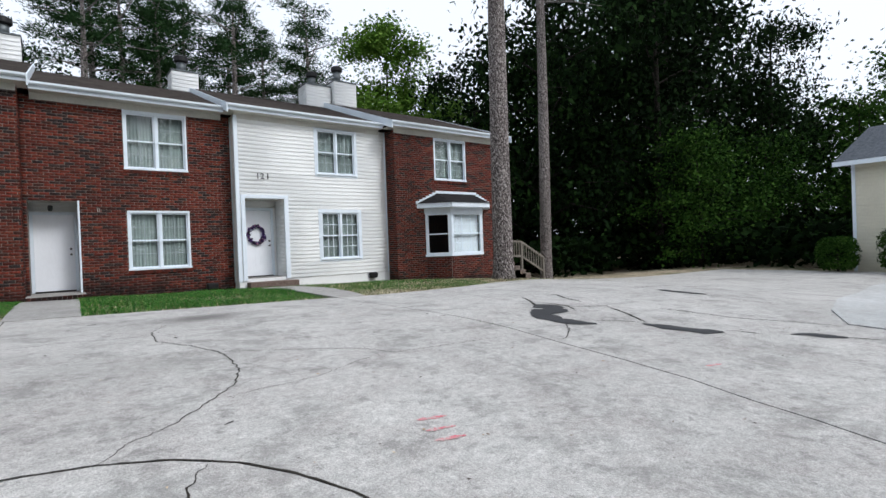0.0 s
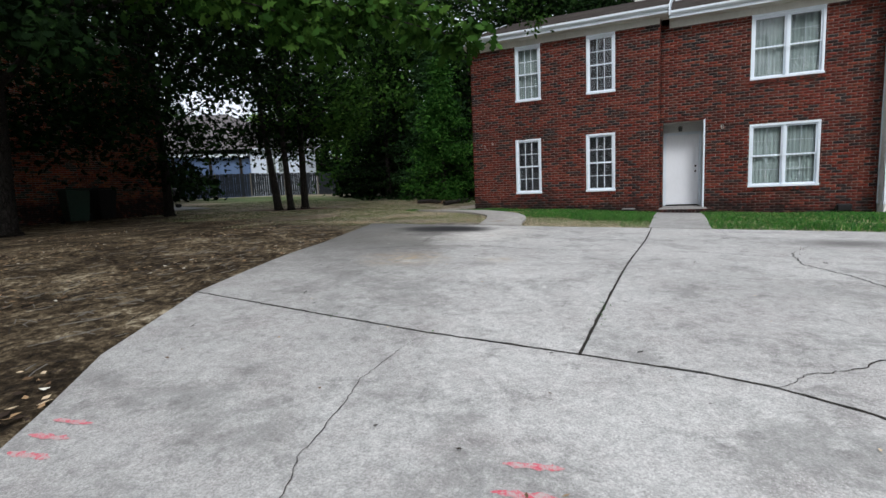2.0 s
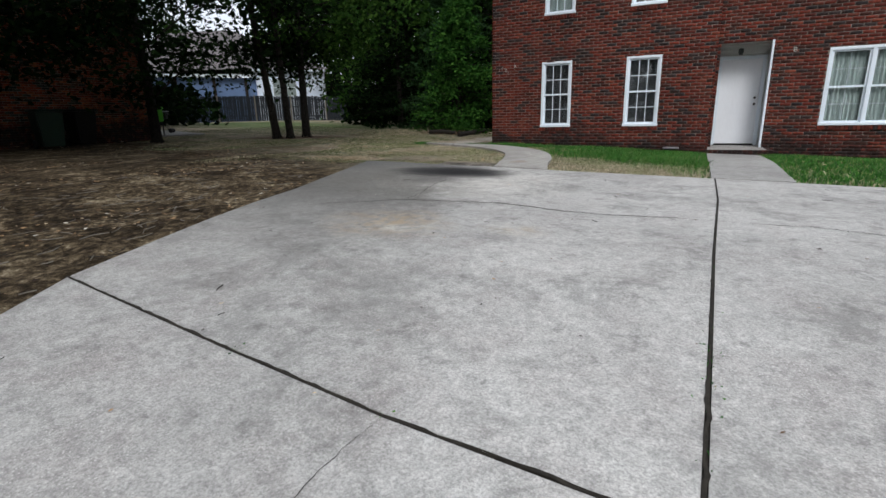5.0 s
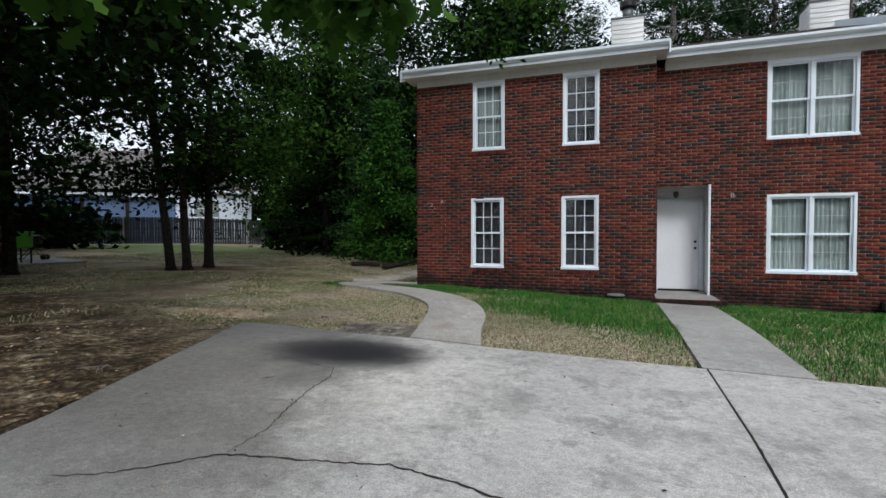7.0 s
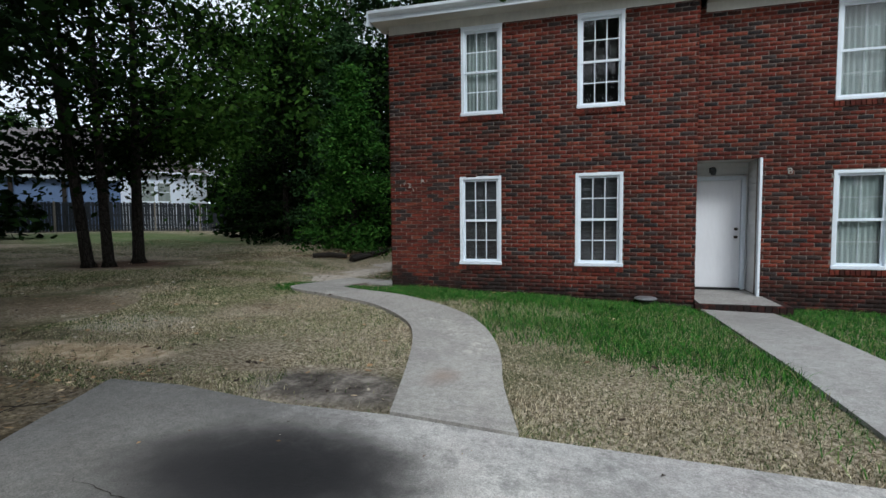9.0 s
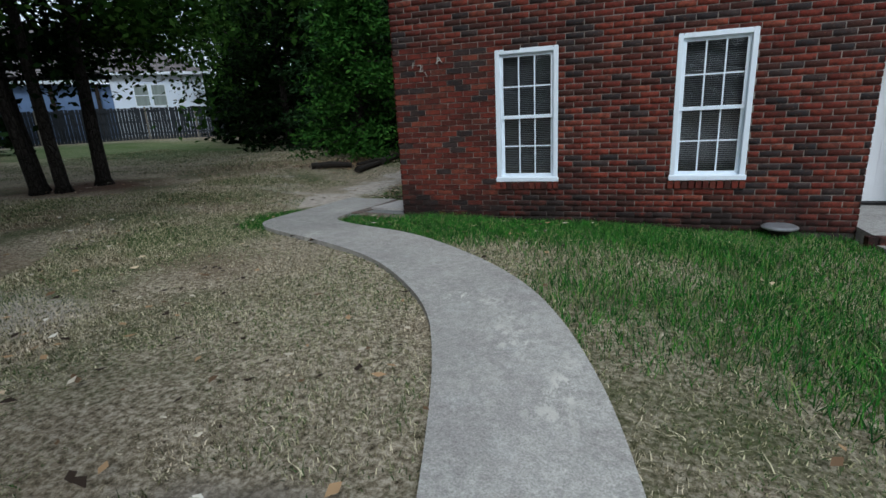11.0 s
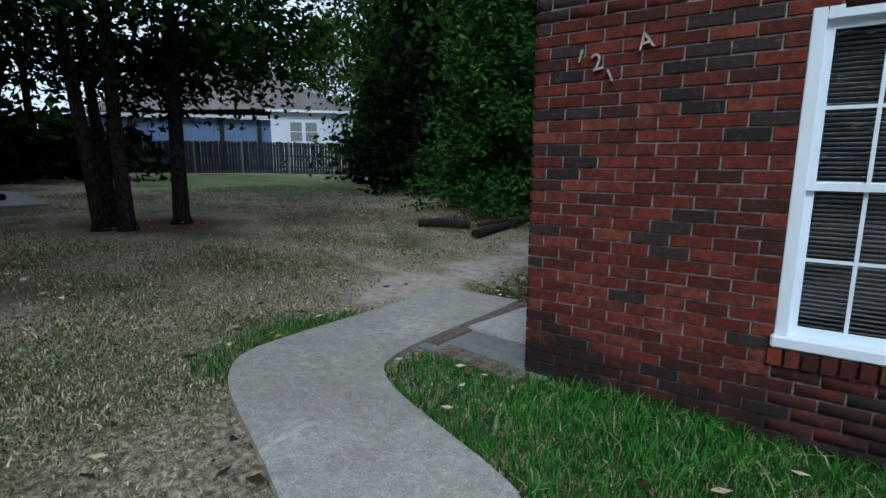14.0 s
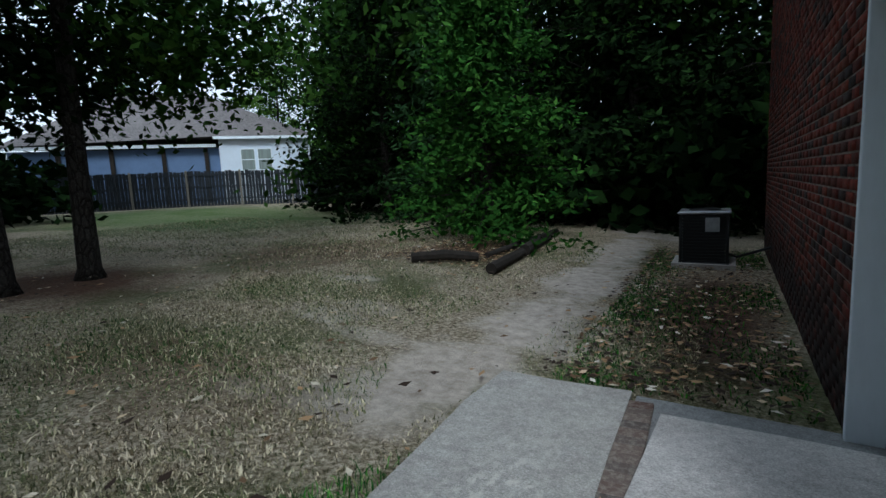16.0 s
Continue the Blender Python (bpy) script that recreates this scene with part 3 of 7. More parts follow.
# ---- ground ----
def ground_sheet():
    def lines(marks):
        out = []
        for (a, b, s) in marks:
            out += list(np.arange(a, b, s))
        return np.array(out)
    xs = lines([(-900, -100, 80), (-100, -30, 5), (-30, -16, 1.0), (-16, 14, 0.25), (14, 40, 1.5), (40, 100, 6), (100, 901, 80)])
    ys = lines([(-900, -60, 70), (-60, -6, 4), (-6, 24, 0.25), (24, 50, 1.5), (50, 100, 6), (100, 901, 80)])
    v = []
    for y in ys:
        for x in xs:
            bump = 0.0
            if -30 < x < 30 and -10 < y < 40:
                bump = 0.02 * noise.noise((x * 0.8, y * 0.8, 0)) + 0.008 * noise.noise((x * 4, y * 4, 3)) - 0.018
            inside = (-6.2 < x < 30 and y < 9.3) or (-5.3 < x < 14 and 15.3 < y < 23)
            v.append((x, y, G(x, y) + bump - (0.06 if inside and x > -5.0 - 0.39 * 0 else 0)))
    n = len(xs)
    f = [(j * n + i, j * n + i + 1, (j + 1) * n + i + 1, (j + 1) * n + i) for j in range(len(ys) - 1) for i in range(n - 1)]
    return raw("ground", v, f, M_GROUND, None, "patchy lawn of straw-coloured and green grass with bare soil under the trees", "structure", "lawn", True)


ground_sheet()

JOINT_H = [(-0.72, 3.3), (-0.14, 3.25), (0.12, 3.19), (0.4, 3.06), (0.64, 2.86), (0.82, 2.6), (0.95, 2.32), (1.12, 1.7), (1.25, 0.9), (1.35, -1.0), (1.4, -9)]
JOINT_FAR = [(3.93, 8.75), (3.93, 5.11), (3.91, 4.41), (3.83, 3.78), (3.77, 2.93), (3.68, 2.3), (3.52, 1.82), (3.42, 1.44), (3.29, 1.12), (2.9, -1.0), (2.5, -9)]
EDGE = [(-3.97, 3.67), (-4.32, 4.91), (-4.68, 6.25), (-5.1, 7.35), (-5.45, 8.3), (-5.81, 9.25)]
EDGE_LOW = [(-3.97, 3.67), (-3.29, 2.46), (-2.85, 1.96), (-2.57, 1.62), (-1.9, 0.7), (-1.2, -0.6), (-0.9, -2.5), (-0.8, -9)]
FRONT_L = [(-5.81, 9.25), (-5.17, 9.3), (-4.3, 9.2), (-3.53, 9.24), (-2.66, 9.16), (-1.69, 9.14), (-0.62, 9.11)]
FRONT_R = [(-0.62, 9.11), (0.2, 9.08), (1.25, 9.04), (3.17, 8.95), (3.93, 8.93)]
FAR_SIDE = [(3.93, 8.93), (4.7, 8.8), (5.84, 8.9), (7.0, 9.1), (8.3, 9.5), (11.4, 10.6), (15, 11.4), (18, 11.6), (24, 11.0), (24, -9), (2.5, -9)]


def shrink(poly, d):
    """The outline moved inwards by d."""
    area = sum(a[0] * b[1] - b[0] * a[1] for a, b in zip(poly, poly[1:] + poly[:1]))
    s = 1 if area > 0 else -1
    out = []
    for i, p in enumerate(poly):
        a, b = Vector(poly[i - 1]), Vector(poly[(i + 1) % len(poly)])
        p = Vector(p)
        u, w = (p - a).normalized(), (b - p).normalized()
        n1, n2 = Vector((-u.y, u.x)) * s, Vector((-w.y, w.x)) * s
        m = n1 + n2
        k = min(2.5, 2 / max(0.3, m.length_squared))
        out.append(tuple(p + m * d * k))
    return out


drive = obj("drive_bed", bmesh.new(), M_CRACK, None, "cracked grey concrete drive with weathered expansion joints", "structure", category="driveway")
D_TOP = 0.02
panels = [
    EDGE + FRONT_L[1:] + [(-0.62, 7.5), (-0.68, 5.5), (-0.72, 3.3), (-1.62, 3.36), (-2.5, 3.47)],
    [(-0.72, 3.3), (-0.68, 5.5), (-0.62, 7.5)] + FRONT_R + JOINT_FAR[1:] + [(1.4, -9)] + JOINT_H[-2:0:-1],
    [(-0.72, 3.3), (-1.62, 3.36), (-2.5, 3.47)] + EDGE_LOW + [(1.4, -9)] + JOINT_H[-2:0:-1],
    FAR_SIDE[:-1] + [(2.5, -9)] + JOINT_FAR[-2:0:-1],
]
for k, p in enumerate(panels):
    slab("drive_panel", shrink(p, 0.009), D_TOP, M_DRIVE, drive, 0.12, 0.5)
ribbon("joint_fill", JOINT_H[:-1], 0.05, M_CRACK, drive, 0, 0.015, 0, 3, taper=False)
ribbon("crumbled_edge", JOINT_H[:-2], 0.014, M_CRACK, drive, 0.003, 0.02, 0.005, 7, 0.05, taper=False)
ribbon("crumbled_edge", [(-3.97, 3.67), (-2.5, 3.47), (-1.62, 3.36), (-0.72, 3.3)], 0.013, M_CRACK, drive, 0.003, 0.02, 0.005, 8, 0.05, taper=False)
ribbon("crumbled_edge", [(-0.62, 9.11), (-0.62, 7.5), (-0.68, 5.5), (-0.72, 3.3)], 0.012, M_CRACK, drive, 0.003, 0.02, 0.006, 9, 0.05, taper=False)
ribbon("joint_fill", [(-3.97, 3.67), (-2.5, 3.47), (-1.62, 3.36), (-0.72, 3.3)], 0.05, M_CRACK, drive, 0, 0.015, 0, 4, taper=False)
ribbon("joint_fill", [(-0.62, 9.11), (-0.62, 7.5), (-0.68, 5.5), (-0.72, 3.3)], 0.05, M_CRACK, drive, 0, 0.012, 0.004, 5, 0.04, taper=False)
ribbon("joint_fill", JOINT_FAR[:-1], 0.06, M_CRACK, drive, 0, 0.004, 0, 5, taper=False)

CRACKS = [
    ([(-3.85, 5.76), (-3.62, 5.89), (-3.3, 6.23), (-2.99, 6.3), (-2.44, 6.44), (-2.13, 6.4), (-1.8, 6.32), (-1.5, 6.31), (-0.95, 6.41), (-0.7, 6.43)], 0.024),
    ([(-0.7, 6.43), (-0.42, 6.42), (-0.06, 6.5), (0.3, 6.41), (0.9, 6.3)], 0.013),
    ([(-4.67, 8.08), (-4.17, 7.99), (-3.62, 7.84), (-3.53, 7.63), (-3.5, 7.38), (-3.42, 7.0), (-3.3, 6.6), (-3.28, 6.25)], 0.012),
    ([(-1.62, 3.36), (-1.65, 3.06), (-1.64, 2.68), (-1.58, 2.48), (-1.52, 2.23), (-1.49, 2.06), (-1.42, 1.95), (-1.37, 1.81), (-1.25, 1.65), (-1.11, 1.54), (-1.08, 1.2), (-0.95, 0.6)], 0.006),
    ([(0.12, 3.19), (0.27, 3.38), (0.46, 3.49), (0.66, 3.71), (0.93, 4.03), (1.06, 4.39), (1.09, 4.97), (0.93, 5.47), (0.71, 5.92), (0.75, 6.6), (1.0, 7.2)], 0.015),
    ([(1.02, 5.09), (1.71, 4.73), (2.15, 4.46), (2.3, 4.17), (2.9, 4.14), (3.6, 4.1)], 0.012),
    ([(0.81, 3.79), (1.12, 3.85), (1.45, 3.88), (1.95, 4.13), (2.3, 4.17)], 0.007),
    ([(0.52, 2.92), (0.46, 2.83), (0.4, 2.71), (0.36, 2.5), (0.42, 2.1), (0.3, 1.4)], 0.018),
    ([(6.18, 4.72), (5.88, 4.22), (5.48, 3.70)], 0.05),
    ([(5.08, 4.12), (5.29, 3.99), (5.46, 3.75)], 0.025),
    ([(5.82, 2.98), (5.92, 2.81), (5.97, 2.63)], 0.03),
    ([(6.66, 4.28), (6.72, 3.74), (6.77, 3.27), (7.08, 2.76), (7.28, 2.27)], 0.035),
    ([(8.88, 4.61), (8.67, 3.98), (8.60, 3.40)], 0.03),
    ([(9.23, 6.23), (10.02, 6.20), (11.04, 6.31)], 0.06),
    ([(6.18, 6.42), (5.76, 5.79), (5.29, 5.23)], 0.06),
    ([(5.30, 5.82), (5.48, 5.65), (5.66, 5.32), (5.88, 4.93), (6.31, 4.77)], 0.035),
    ([(6.80, 6.51), (6.88, 6.23), (6.51, 5.75), (6.34, 5.28)], 0.05),
    ([(5.77, 5.58), (5.78, 5.15), (5.55, 4.78)], 0.05),
    ([(4.68, 4.26), (4.35, 3.93), (4.02, 3.72), (3.85, 3.69)], 0.02),
    ([(6.49, 2.06), (6.56, 1.94), (6.61, 1.83)], 0.04),
    ([(6.46, 3.96), (6.51, 3.57)], 0.012),
    ([(-0.95, 1.1), (-0.6, 1.25), (-0.3, 1.3), (0.1, 1.2)], 0.005),
]
for k, (p, w) in enumerate(CRACKS):
    ribbon("crack", p, w * 0.68, M_CRACK, drive, 0.003, D_TOP, min(0.012, w * 1.0), 20 + k, 0.03)
TAR = [
    ([(5.17, 5.12), (4.85, 4.76), (4.74, 4.44), (4.74, 4.22), (4.93, 4.01)], 0.3),
    ([(5.37, 3.69), (5.40, 3.55), (5.46, 3.32), (5.55, 3.08), (5.69, 2.93)], 0.27),
    ([(6.16, 2.44), (6.29, 2.35), (6.42, 2.18), (6.49, 2.06)], 0.2),
    ([(9.02, 5.57), (8.89, 5.12), (8.88, 4.61)], 0.22),
    ([(5.51, 5.45), (5.44, 5.12), (5.07, 4.71)], 0.34),
]
for k, (p, w) in enumerate(TAR):
    ribbon("tar_patch", p, w, M_TAR, drive, 0.007, D_TOP, 0.03, 60 + k, 0.09)
for (x, y, a) in ((1.68, 2.78, 0), (1.63, 2.63, 0), (1.6, 2.5, 0), (-0.7, 2.3, 1), (-0.69, 2.15, 1), (-0.65, 2.03, 1), (-2.57, 1.92, 1), (-2.53, 1.81, 1), (-2.45, 1.7, 1), (4.22, 2.37, 0)):
    c, s = (0.09, -0.02) if a == 0 else (0.1, 0.02)
    ribbon("paint_mark", [(x - c, y - s), (x + c, y + s)], 0.035, M_RED, drive, 0.003, D_TOP, 0.003, int(x * 100) % 97, 0.02, "faded red marking stroke")
slab("kerb_apron", [(7.42, 2.28), (8.6, 2.76), (10.65, 3.23), (18.0, 4.38), (23.9, 4.4), (23.9, -8), (9, -8), (7.2, 0)], 0.035, M_KERB, None, 0.12, 0.6, "pale newer concrete apron with a rounded edge", category="pavement")

walk_curve_l = [(-3.53, 9.26), (-3.66, 9.8), (-3.84, 10.5), (-4.02, 11.1), (-4.28, 11.75), (-4.72, 12.32), (-5.2, 12.78), (-5.7, 13.07), (-6.24, 13.32), (-6.85, 13.56), (-7.16, 13.76), (-7.33, 14.0), (-7.38, 14.5), (-7.47, 15.3), (-7.58, 16.2), (-7.58, 16.78), (-7.2, 16.8), (-6.74, 16.84)]
walk_curve_r = [(-6.7, 15.9), (-6.66, 15.3), (-6.62, 14.85), (-6.55, 14.5), (-6.45, 14.33), (-6.22, 14.17), (-5.92, 14.03), (-5.24, 13.77), (-4.66, 13.35), (-4.17, 12.92), (-3.72, 12.4), (-3.4, 11.8), (-3.15, 11.1), (-3.02, 10.55), (-2.93, 10.0), (-2.7, 9.18)]
def eased(line, rounds=2):
    """The open line with its corners cut, its ends kept."""
    for _ in range(rounds):
        out = [line[0]]
        for (ax, ay), (bx, by) in zip(line, line[1:]):
            out += [(ax * 0.75 + bx * 0.25, ay * 0.75 + by * 0.25), (ax * 0.25 + bx * 0.75, ay * 0.25 + by * 0.75)]
        line = out + [line[-1]]
    return line


walk_curve_l = eased(walk_curve_l[:-3]) + walk_curve_l[-3:]
walk_curve_r = eased(walk_curve_r)
slab("garden_walk", walk_curve_l + walk_curve_r, 0.03, M_SCUFFED, None, 0.12, 0.4, "winding weathered concrete path through the lawn", category="path")
slab("door_walk", [(-0.66, 9.125), (0.2, 9.1), (0.22, 10.5), (0.24, 12), (0.26, 14.5), (-0.7, 14.5), (-0.69, 12), (-0.67, 10.8)], 0.028, M_WALK, None, 0.12, 0.5, "straight concrete path from the drive to the brick doorstep", category="path")
slab("door_walk", [(3.95, 8.82), (4.5, 8.86), (4.7, 9.6), (4.9, 11), (5.1, 14.2), (4.2, 14.2), (4.05, 11.0)], 0.028, M_WALK, None, 0.12, 0.5, "concrete path to the door of the sided house", category="path")

# side entry patio
patio = slab("patio_base", [(-6.62, 14.9), (-6.3, 14.86), (-5.82, 14.95), (-5.3, 15.08), (-5.3, 16.78), (-6.71, 16.82)], 0.012, M_DULL, None, 0.12, 0.5, "side entry patio of concrete edged with worn bricks", category="patio")
slab("patio_slab", [(-6.54, 16.52), (-6.57, 15.54), (-5.8, 15.52), (-5.3, 15.5), (-5.3, 16.5), (-5.9, 16.53)], 0.05, M_SLAB, patio, 0.036, 0.5, "pale flat concrete slab", "")


# ---- brickwork ----
COURSE, BRICK, JOINT = 0.0677, 0.203, 0.009


def brick_rows(seed, u0, u1, z0, z1, openings=()):
    """Each brick of a wall as (u, z, length, height), cut round the openings (u0, u1, z0, z1)."""
    rnd = random.Random(seed)
    rows = []
    k0 = math.floor(z0 / COURSE)
    k = k0
    while k * COURSE < z1 - 0.02:
        a, b = max(z0, k * COURSE), min(z1, (k + 1) * COURSE - JOINT)
        spans = [(u0, u1)]
        for (p, q, r, s) in openings:
            if r < (a + b) / 2 < s:
                spans = [w for (m, n) in spans for w in ((m, min(n, p)), (max(m, q), n)) if w[1] - w[0] > 0.03]
        u = u0 - BRICK * (0.5 if k % 2 else 0.0)
        while u < u1:
            for m, n in spans:
                x, y = max(u, m), min(u + BRICK - JOINT, n)
                if y - x > 0.025 and b - a > 0.02:
                    rows.append((x, a + rnd.uniform(-0.001, 0.001), y - x, b - a))
            u += BRICK
        k += 1
    return rows


def brick_arrays(rows, place, proud, seed):
    """Vertices and quads for bricks; place(u, w, z) gives the world point, w metres out of the wall."""
    rnd = random.Random(seed)
    v, f = [], []
    for (u, z, L, H) in rows:
        w = proud + rnd.uniform(-0.0035, 0.003)
        c, i = 0.003, len(v)
        for (d, o) in ((0, -0.004), (c, w)):
            v += [place(u + d, o, z + d), place(u + L - d, o, z + d), place(u + L - d, o, z + H - d), place(u + d, o, z + H - d)]
        f += [(i + 4, i + 5, i + 6, i + 7)] + [(i + a, i + b, i + b + 4, i + a + 4) for a, b in ((0, 1), (1, 2), (2, 3), (3, 0))]
    return v, f


LATE = []


def brick_wall(name, parent, place, u0, u1, z0, z1, openings=(), seed=1, near=None, flip=False, mat=M_BRICK):
    rows = brick_rows(seed, u0, u1, z0, z1, openings)
    close = [r for r in rows if near and near[0] < r[0] < near[1] and near[2] < r[1] < near[3]][:300]
    chosen = set(close)
    rest = [r for r in rows if r not in chosen]
    v, f = brick_arrays(rest, place, 0.006, seed)
    if flip:
        f = [q[::-1] for q in f]
    raw(name, v, f, mat, parent, "", "stuff")
    if close:
        LATE.append((parent, close, place, flip, seed))


def late_bricks():
    shapes = {}
    for parent, rows, place, flip, seed in LATE:
        o = origin_of(parent)
        rnd = random.Random(seed)
        for (u, z, L, H) in rows:
            key = (round(L, 3), round(H, 3), flip)
            if key not in shapes:
                v, f = brick_arrays([(0, 0, L, H)], lambda a, w, b: Vector(place(a, w, b)) - Vector(place(0, 0, 0)), 0.006, 5)
                if flip:
                    f = [q[::-1] for q in f]
                me = bpy.data.meshes.new("brick")
                me.from_pydata([tuple(p) for p in v], [], f)
                me.materials.append(M_BRICK_OWN)
                shapes[key] = me
            ob = new("brick", shapes[key])
            ob.parent = parent
            ob.location = Vector(place(u, rnd.uniform(-0.002, 0.003), z)) - o


def wall_core(bm, axis, at, thick, u0, u1, z0, z1, openings):
    """A solid wall with holes, of butted boxes. axis "x": the wall runs along x, its outer face at y = at, going back by thick."""
    us = sorted({u0, u1, *[u for o in openings for u in o[:2] if u0 < u < u1]})
    zs = sorted({z0, z1, *[z for o in openings for z in o[2:] if z0 < z < z1]})
    for a, b in zip(us, us[1:]):
        for m, n in zip(zs, zs[1:]):
            if any(p < (a + b) / 2 < q and r < (m + n) / 2 < t for (p, q, r, t) in openings):
                continue
            if axis == "x":
                box(bm, a, at, m, b, at + thick, n)
            else:
                box(bm, at, a, m, at + thick, b, n)
    bmesh.ops.remove_doubles(bm, verts=bm.verts[:], dist=0.0005)
    return bm


# ---- windows and doors ----
def grid_bars(bm, x0, x1, z0, z1, y0, y1, cols, rows, w=0.016):
    for i in range(1, cols):
        x = x0 + (x1 - x0) * i / cols
        box(bm, x - w / 2, y0, z0, x + w / 2, y1, z1)
    for j in range(1, rows):
        z = z0 + (z1 - z0) * j / rows
        box(bm, x0, y0 + 0.001, z - w / 2, x1, y1 - 0.001, z + w / 2)


def window(x0, x1, z0, z1, y, units, cols, rows, cover, label, trim_top=0.0, bars_inside=False, group="", casing=0.055, back=None):
    """A hung window. y: the outer face of the wall. cover: what hangs inside."""
    win = thing("window", ((x0 + x1) / 2, y + 0.02, z0), label, "window", group)
    o = -0.008
    bm = bmesh.new()
    box(bm, x0, y + o, z0 + 0.06, x0 + casing, y + 0.09, z1, 0.004)
    box(bm, x1 - casing, y + o, z0 + 0.06, x1, y + 0.09, z1, 0.004)
    box(bm, x0 + casing, y + o, z1 - casing, x1 - casing, y + 0.09, z1, 0.004)
    if trim_top:
        box(bm, x0 - 0.01, y - 0.02, z1 + 0.002, x1 + 0.01, y + 0.05, z1 + trim_top, 0.004)
    part("window_frame", bm, M_TRIM, win)
    part("window_sill", one_box(x0 - 0.012, y - 0.035, z0, x1 + 0.012, y + 0.1, z0 + 0.06, 0.008), M_TRIM, win)
    step = (x1 - x0 - casing) / units
    for u in range(units):
        a = x0 + casing + u * step
        b = a + step - casing
        if u:
            part("mullion", one_box(a - casing, y + o, z0 + 0.06, a, y + 0.088, z1 - casing, 0.004), M_TRIM, win)
        mid = (z0 + 0.06 + z1 - casing) / 2
        for n, (p, q, d) in enumerate(((mid - 0.02, z1 - casing, 0.03), (z0 + 0.06, mid + 0.02, 0.055))):
            r = 0.035
            s = bmesh.new()
            box(s, a, y + d, p, a + r, y + d + 0.022, q), box(s, b - r, y + d, p, b, y + d + 0.022, q)
            box(s, a + r, y + d, p, b - r, y + d + 0.022, p + r), box(s, a + r, y + d, q - r, b - r, y + d + 0.022, q)
            sash = part("sash", s, M_TRIM, win)
            g = bmesh.new()
            gy = y + d + (0.018 if bars_inside else 0.004)
            grid_bars(g, a + r, b - r, p + r, q - r, gy, gy + 0.008, cols, rows)
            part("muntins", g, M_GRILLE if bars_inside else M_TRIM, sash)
            pane = part("pane", one_box(a + r, y + d + 0.012, p + r, b - r, y + d + 0.016, q - r), M_GLASS, sash)
            pane.visible_shadow = False
        if cover == "blinds":
            s = bmesh.new()
            z = z0 + 0.09
            while z < z1 - 0.08:
                box(s, a + 0.01, -0.012, -0.0008, b - 0.01, 0.012, 0.0008, m=pose(0, y + 0.13, z, -28))
                z += 0.022
            part("blind", s, M_BLIND, win, "lowered slat blind, its white dimmed in the colour")
        elif cover == "curtain":
            v, f, nx = [], [], 40
            for i in range(nx + 1):
                x = a + (b - a) * i / nx
                yy = y + 0.14 + 0.014 * math.sin(i * 1.35 + u) + 0.006 * math.sin(i * 3.1)
                v += [(x, yy, z0 + 0.07), (x, yy, z1 - 0.06), ]
                if i:
                    k = 2 * i
                    f.append((k - 2, k, k + 1, k - 1))
            raw("curtain", v, f, M_CURTAIN, win, "sheer pale curtain, dimmed in its colour", smoothed=True)
    return win


def door_set(x0, x1, z0, z1, y, label, wreath=False):
    """A panel door in its casing, its face at y, seen from -y."""
    d = thing("door", ((x0 + x1) / 2, y, z0), label, "door")
    t = 0.07
    bm = bmesh.new()
    box(bm, x0, y - 0.02, z0, x0 + t, y + 0.06, z1, 0.004), box(bm, x1 - t, y - 0.02, z0, x1, y + 0.06, z1, 0.004)
    box(bm, x0 + t, y - 0.02, z1 - t, x1 - t, y + 0.06, z1, 0.004)
    part("door_frame", bm, M_TRIM, d)
    a, b, top = x0 + t + 0.004, x1 - t - 0.004, z1 - t - 0.004
    leaf = part("door_leaf", one_box(a, y + 0.01, z0 + 0.03, b, y + 0.05, top, 0.003), M_DOOR, d)
    w = (b - a - 0.36) / 2
    for i in range(2):
        px = a + 0.12 + i * (w + 0.12)
        for (p, q) in ((0.2, 0.75), (0.95, 1.45), (1.6, top - z0 - 0.12)):
            bm = bmesh.new()
            for e in ((px, p, px + w, p + 0.014), (px, q - 0.014, px + w, q), (px, p + 0.014, px + 0.014, q - 0.014), (px + w - 0.014, p + 0.014, px + w, q - 0.014)):
                box(bm, e[0], y + 0.0055, z0 + e[1], e[2], y + 0.0095, z0 + e[3])
            part("panel", bm, M_DOOR, leaf)
    for z in (0.93, 1.07):
        bm = bmesh.new()
        tube(bm, [(b - 0.07, y + 0.01, z0 + z), (b - 0.07, y - 0.012, z0 + z), (b - 0.07, y - 0.045, z0 + z), (b - 0.07, y - 0.055, z0 + z)], [0.026, 0.014, 0.027, 0.016], 10)
        part("door_knob" if z < 1 else "deadbolt", bm, M_BRASS, d, "", True)
    part("threshold", one_box(x0 + t, y - 0.06, z0, x1 - t, y + 0.04, z0 + 0.028, 0.004), M_BLACK, d)
    return d


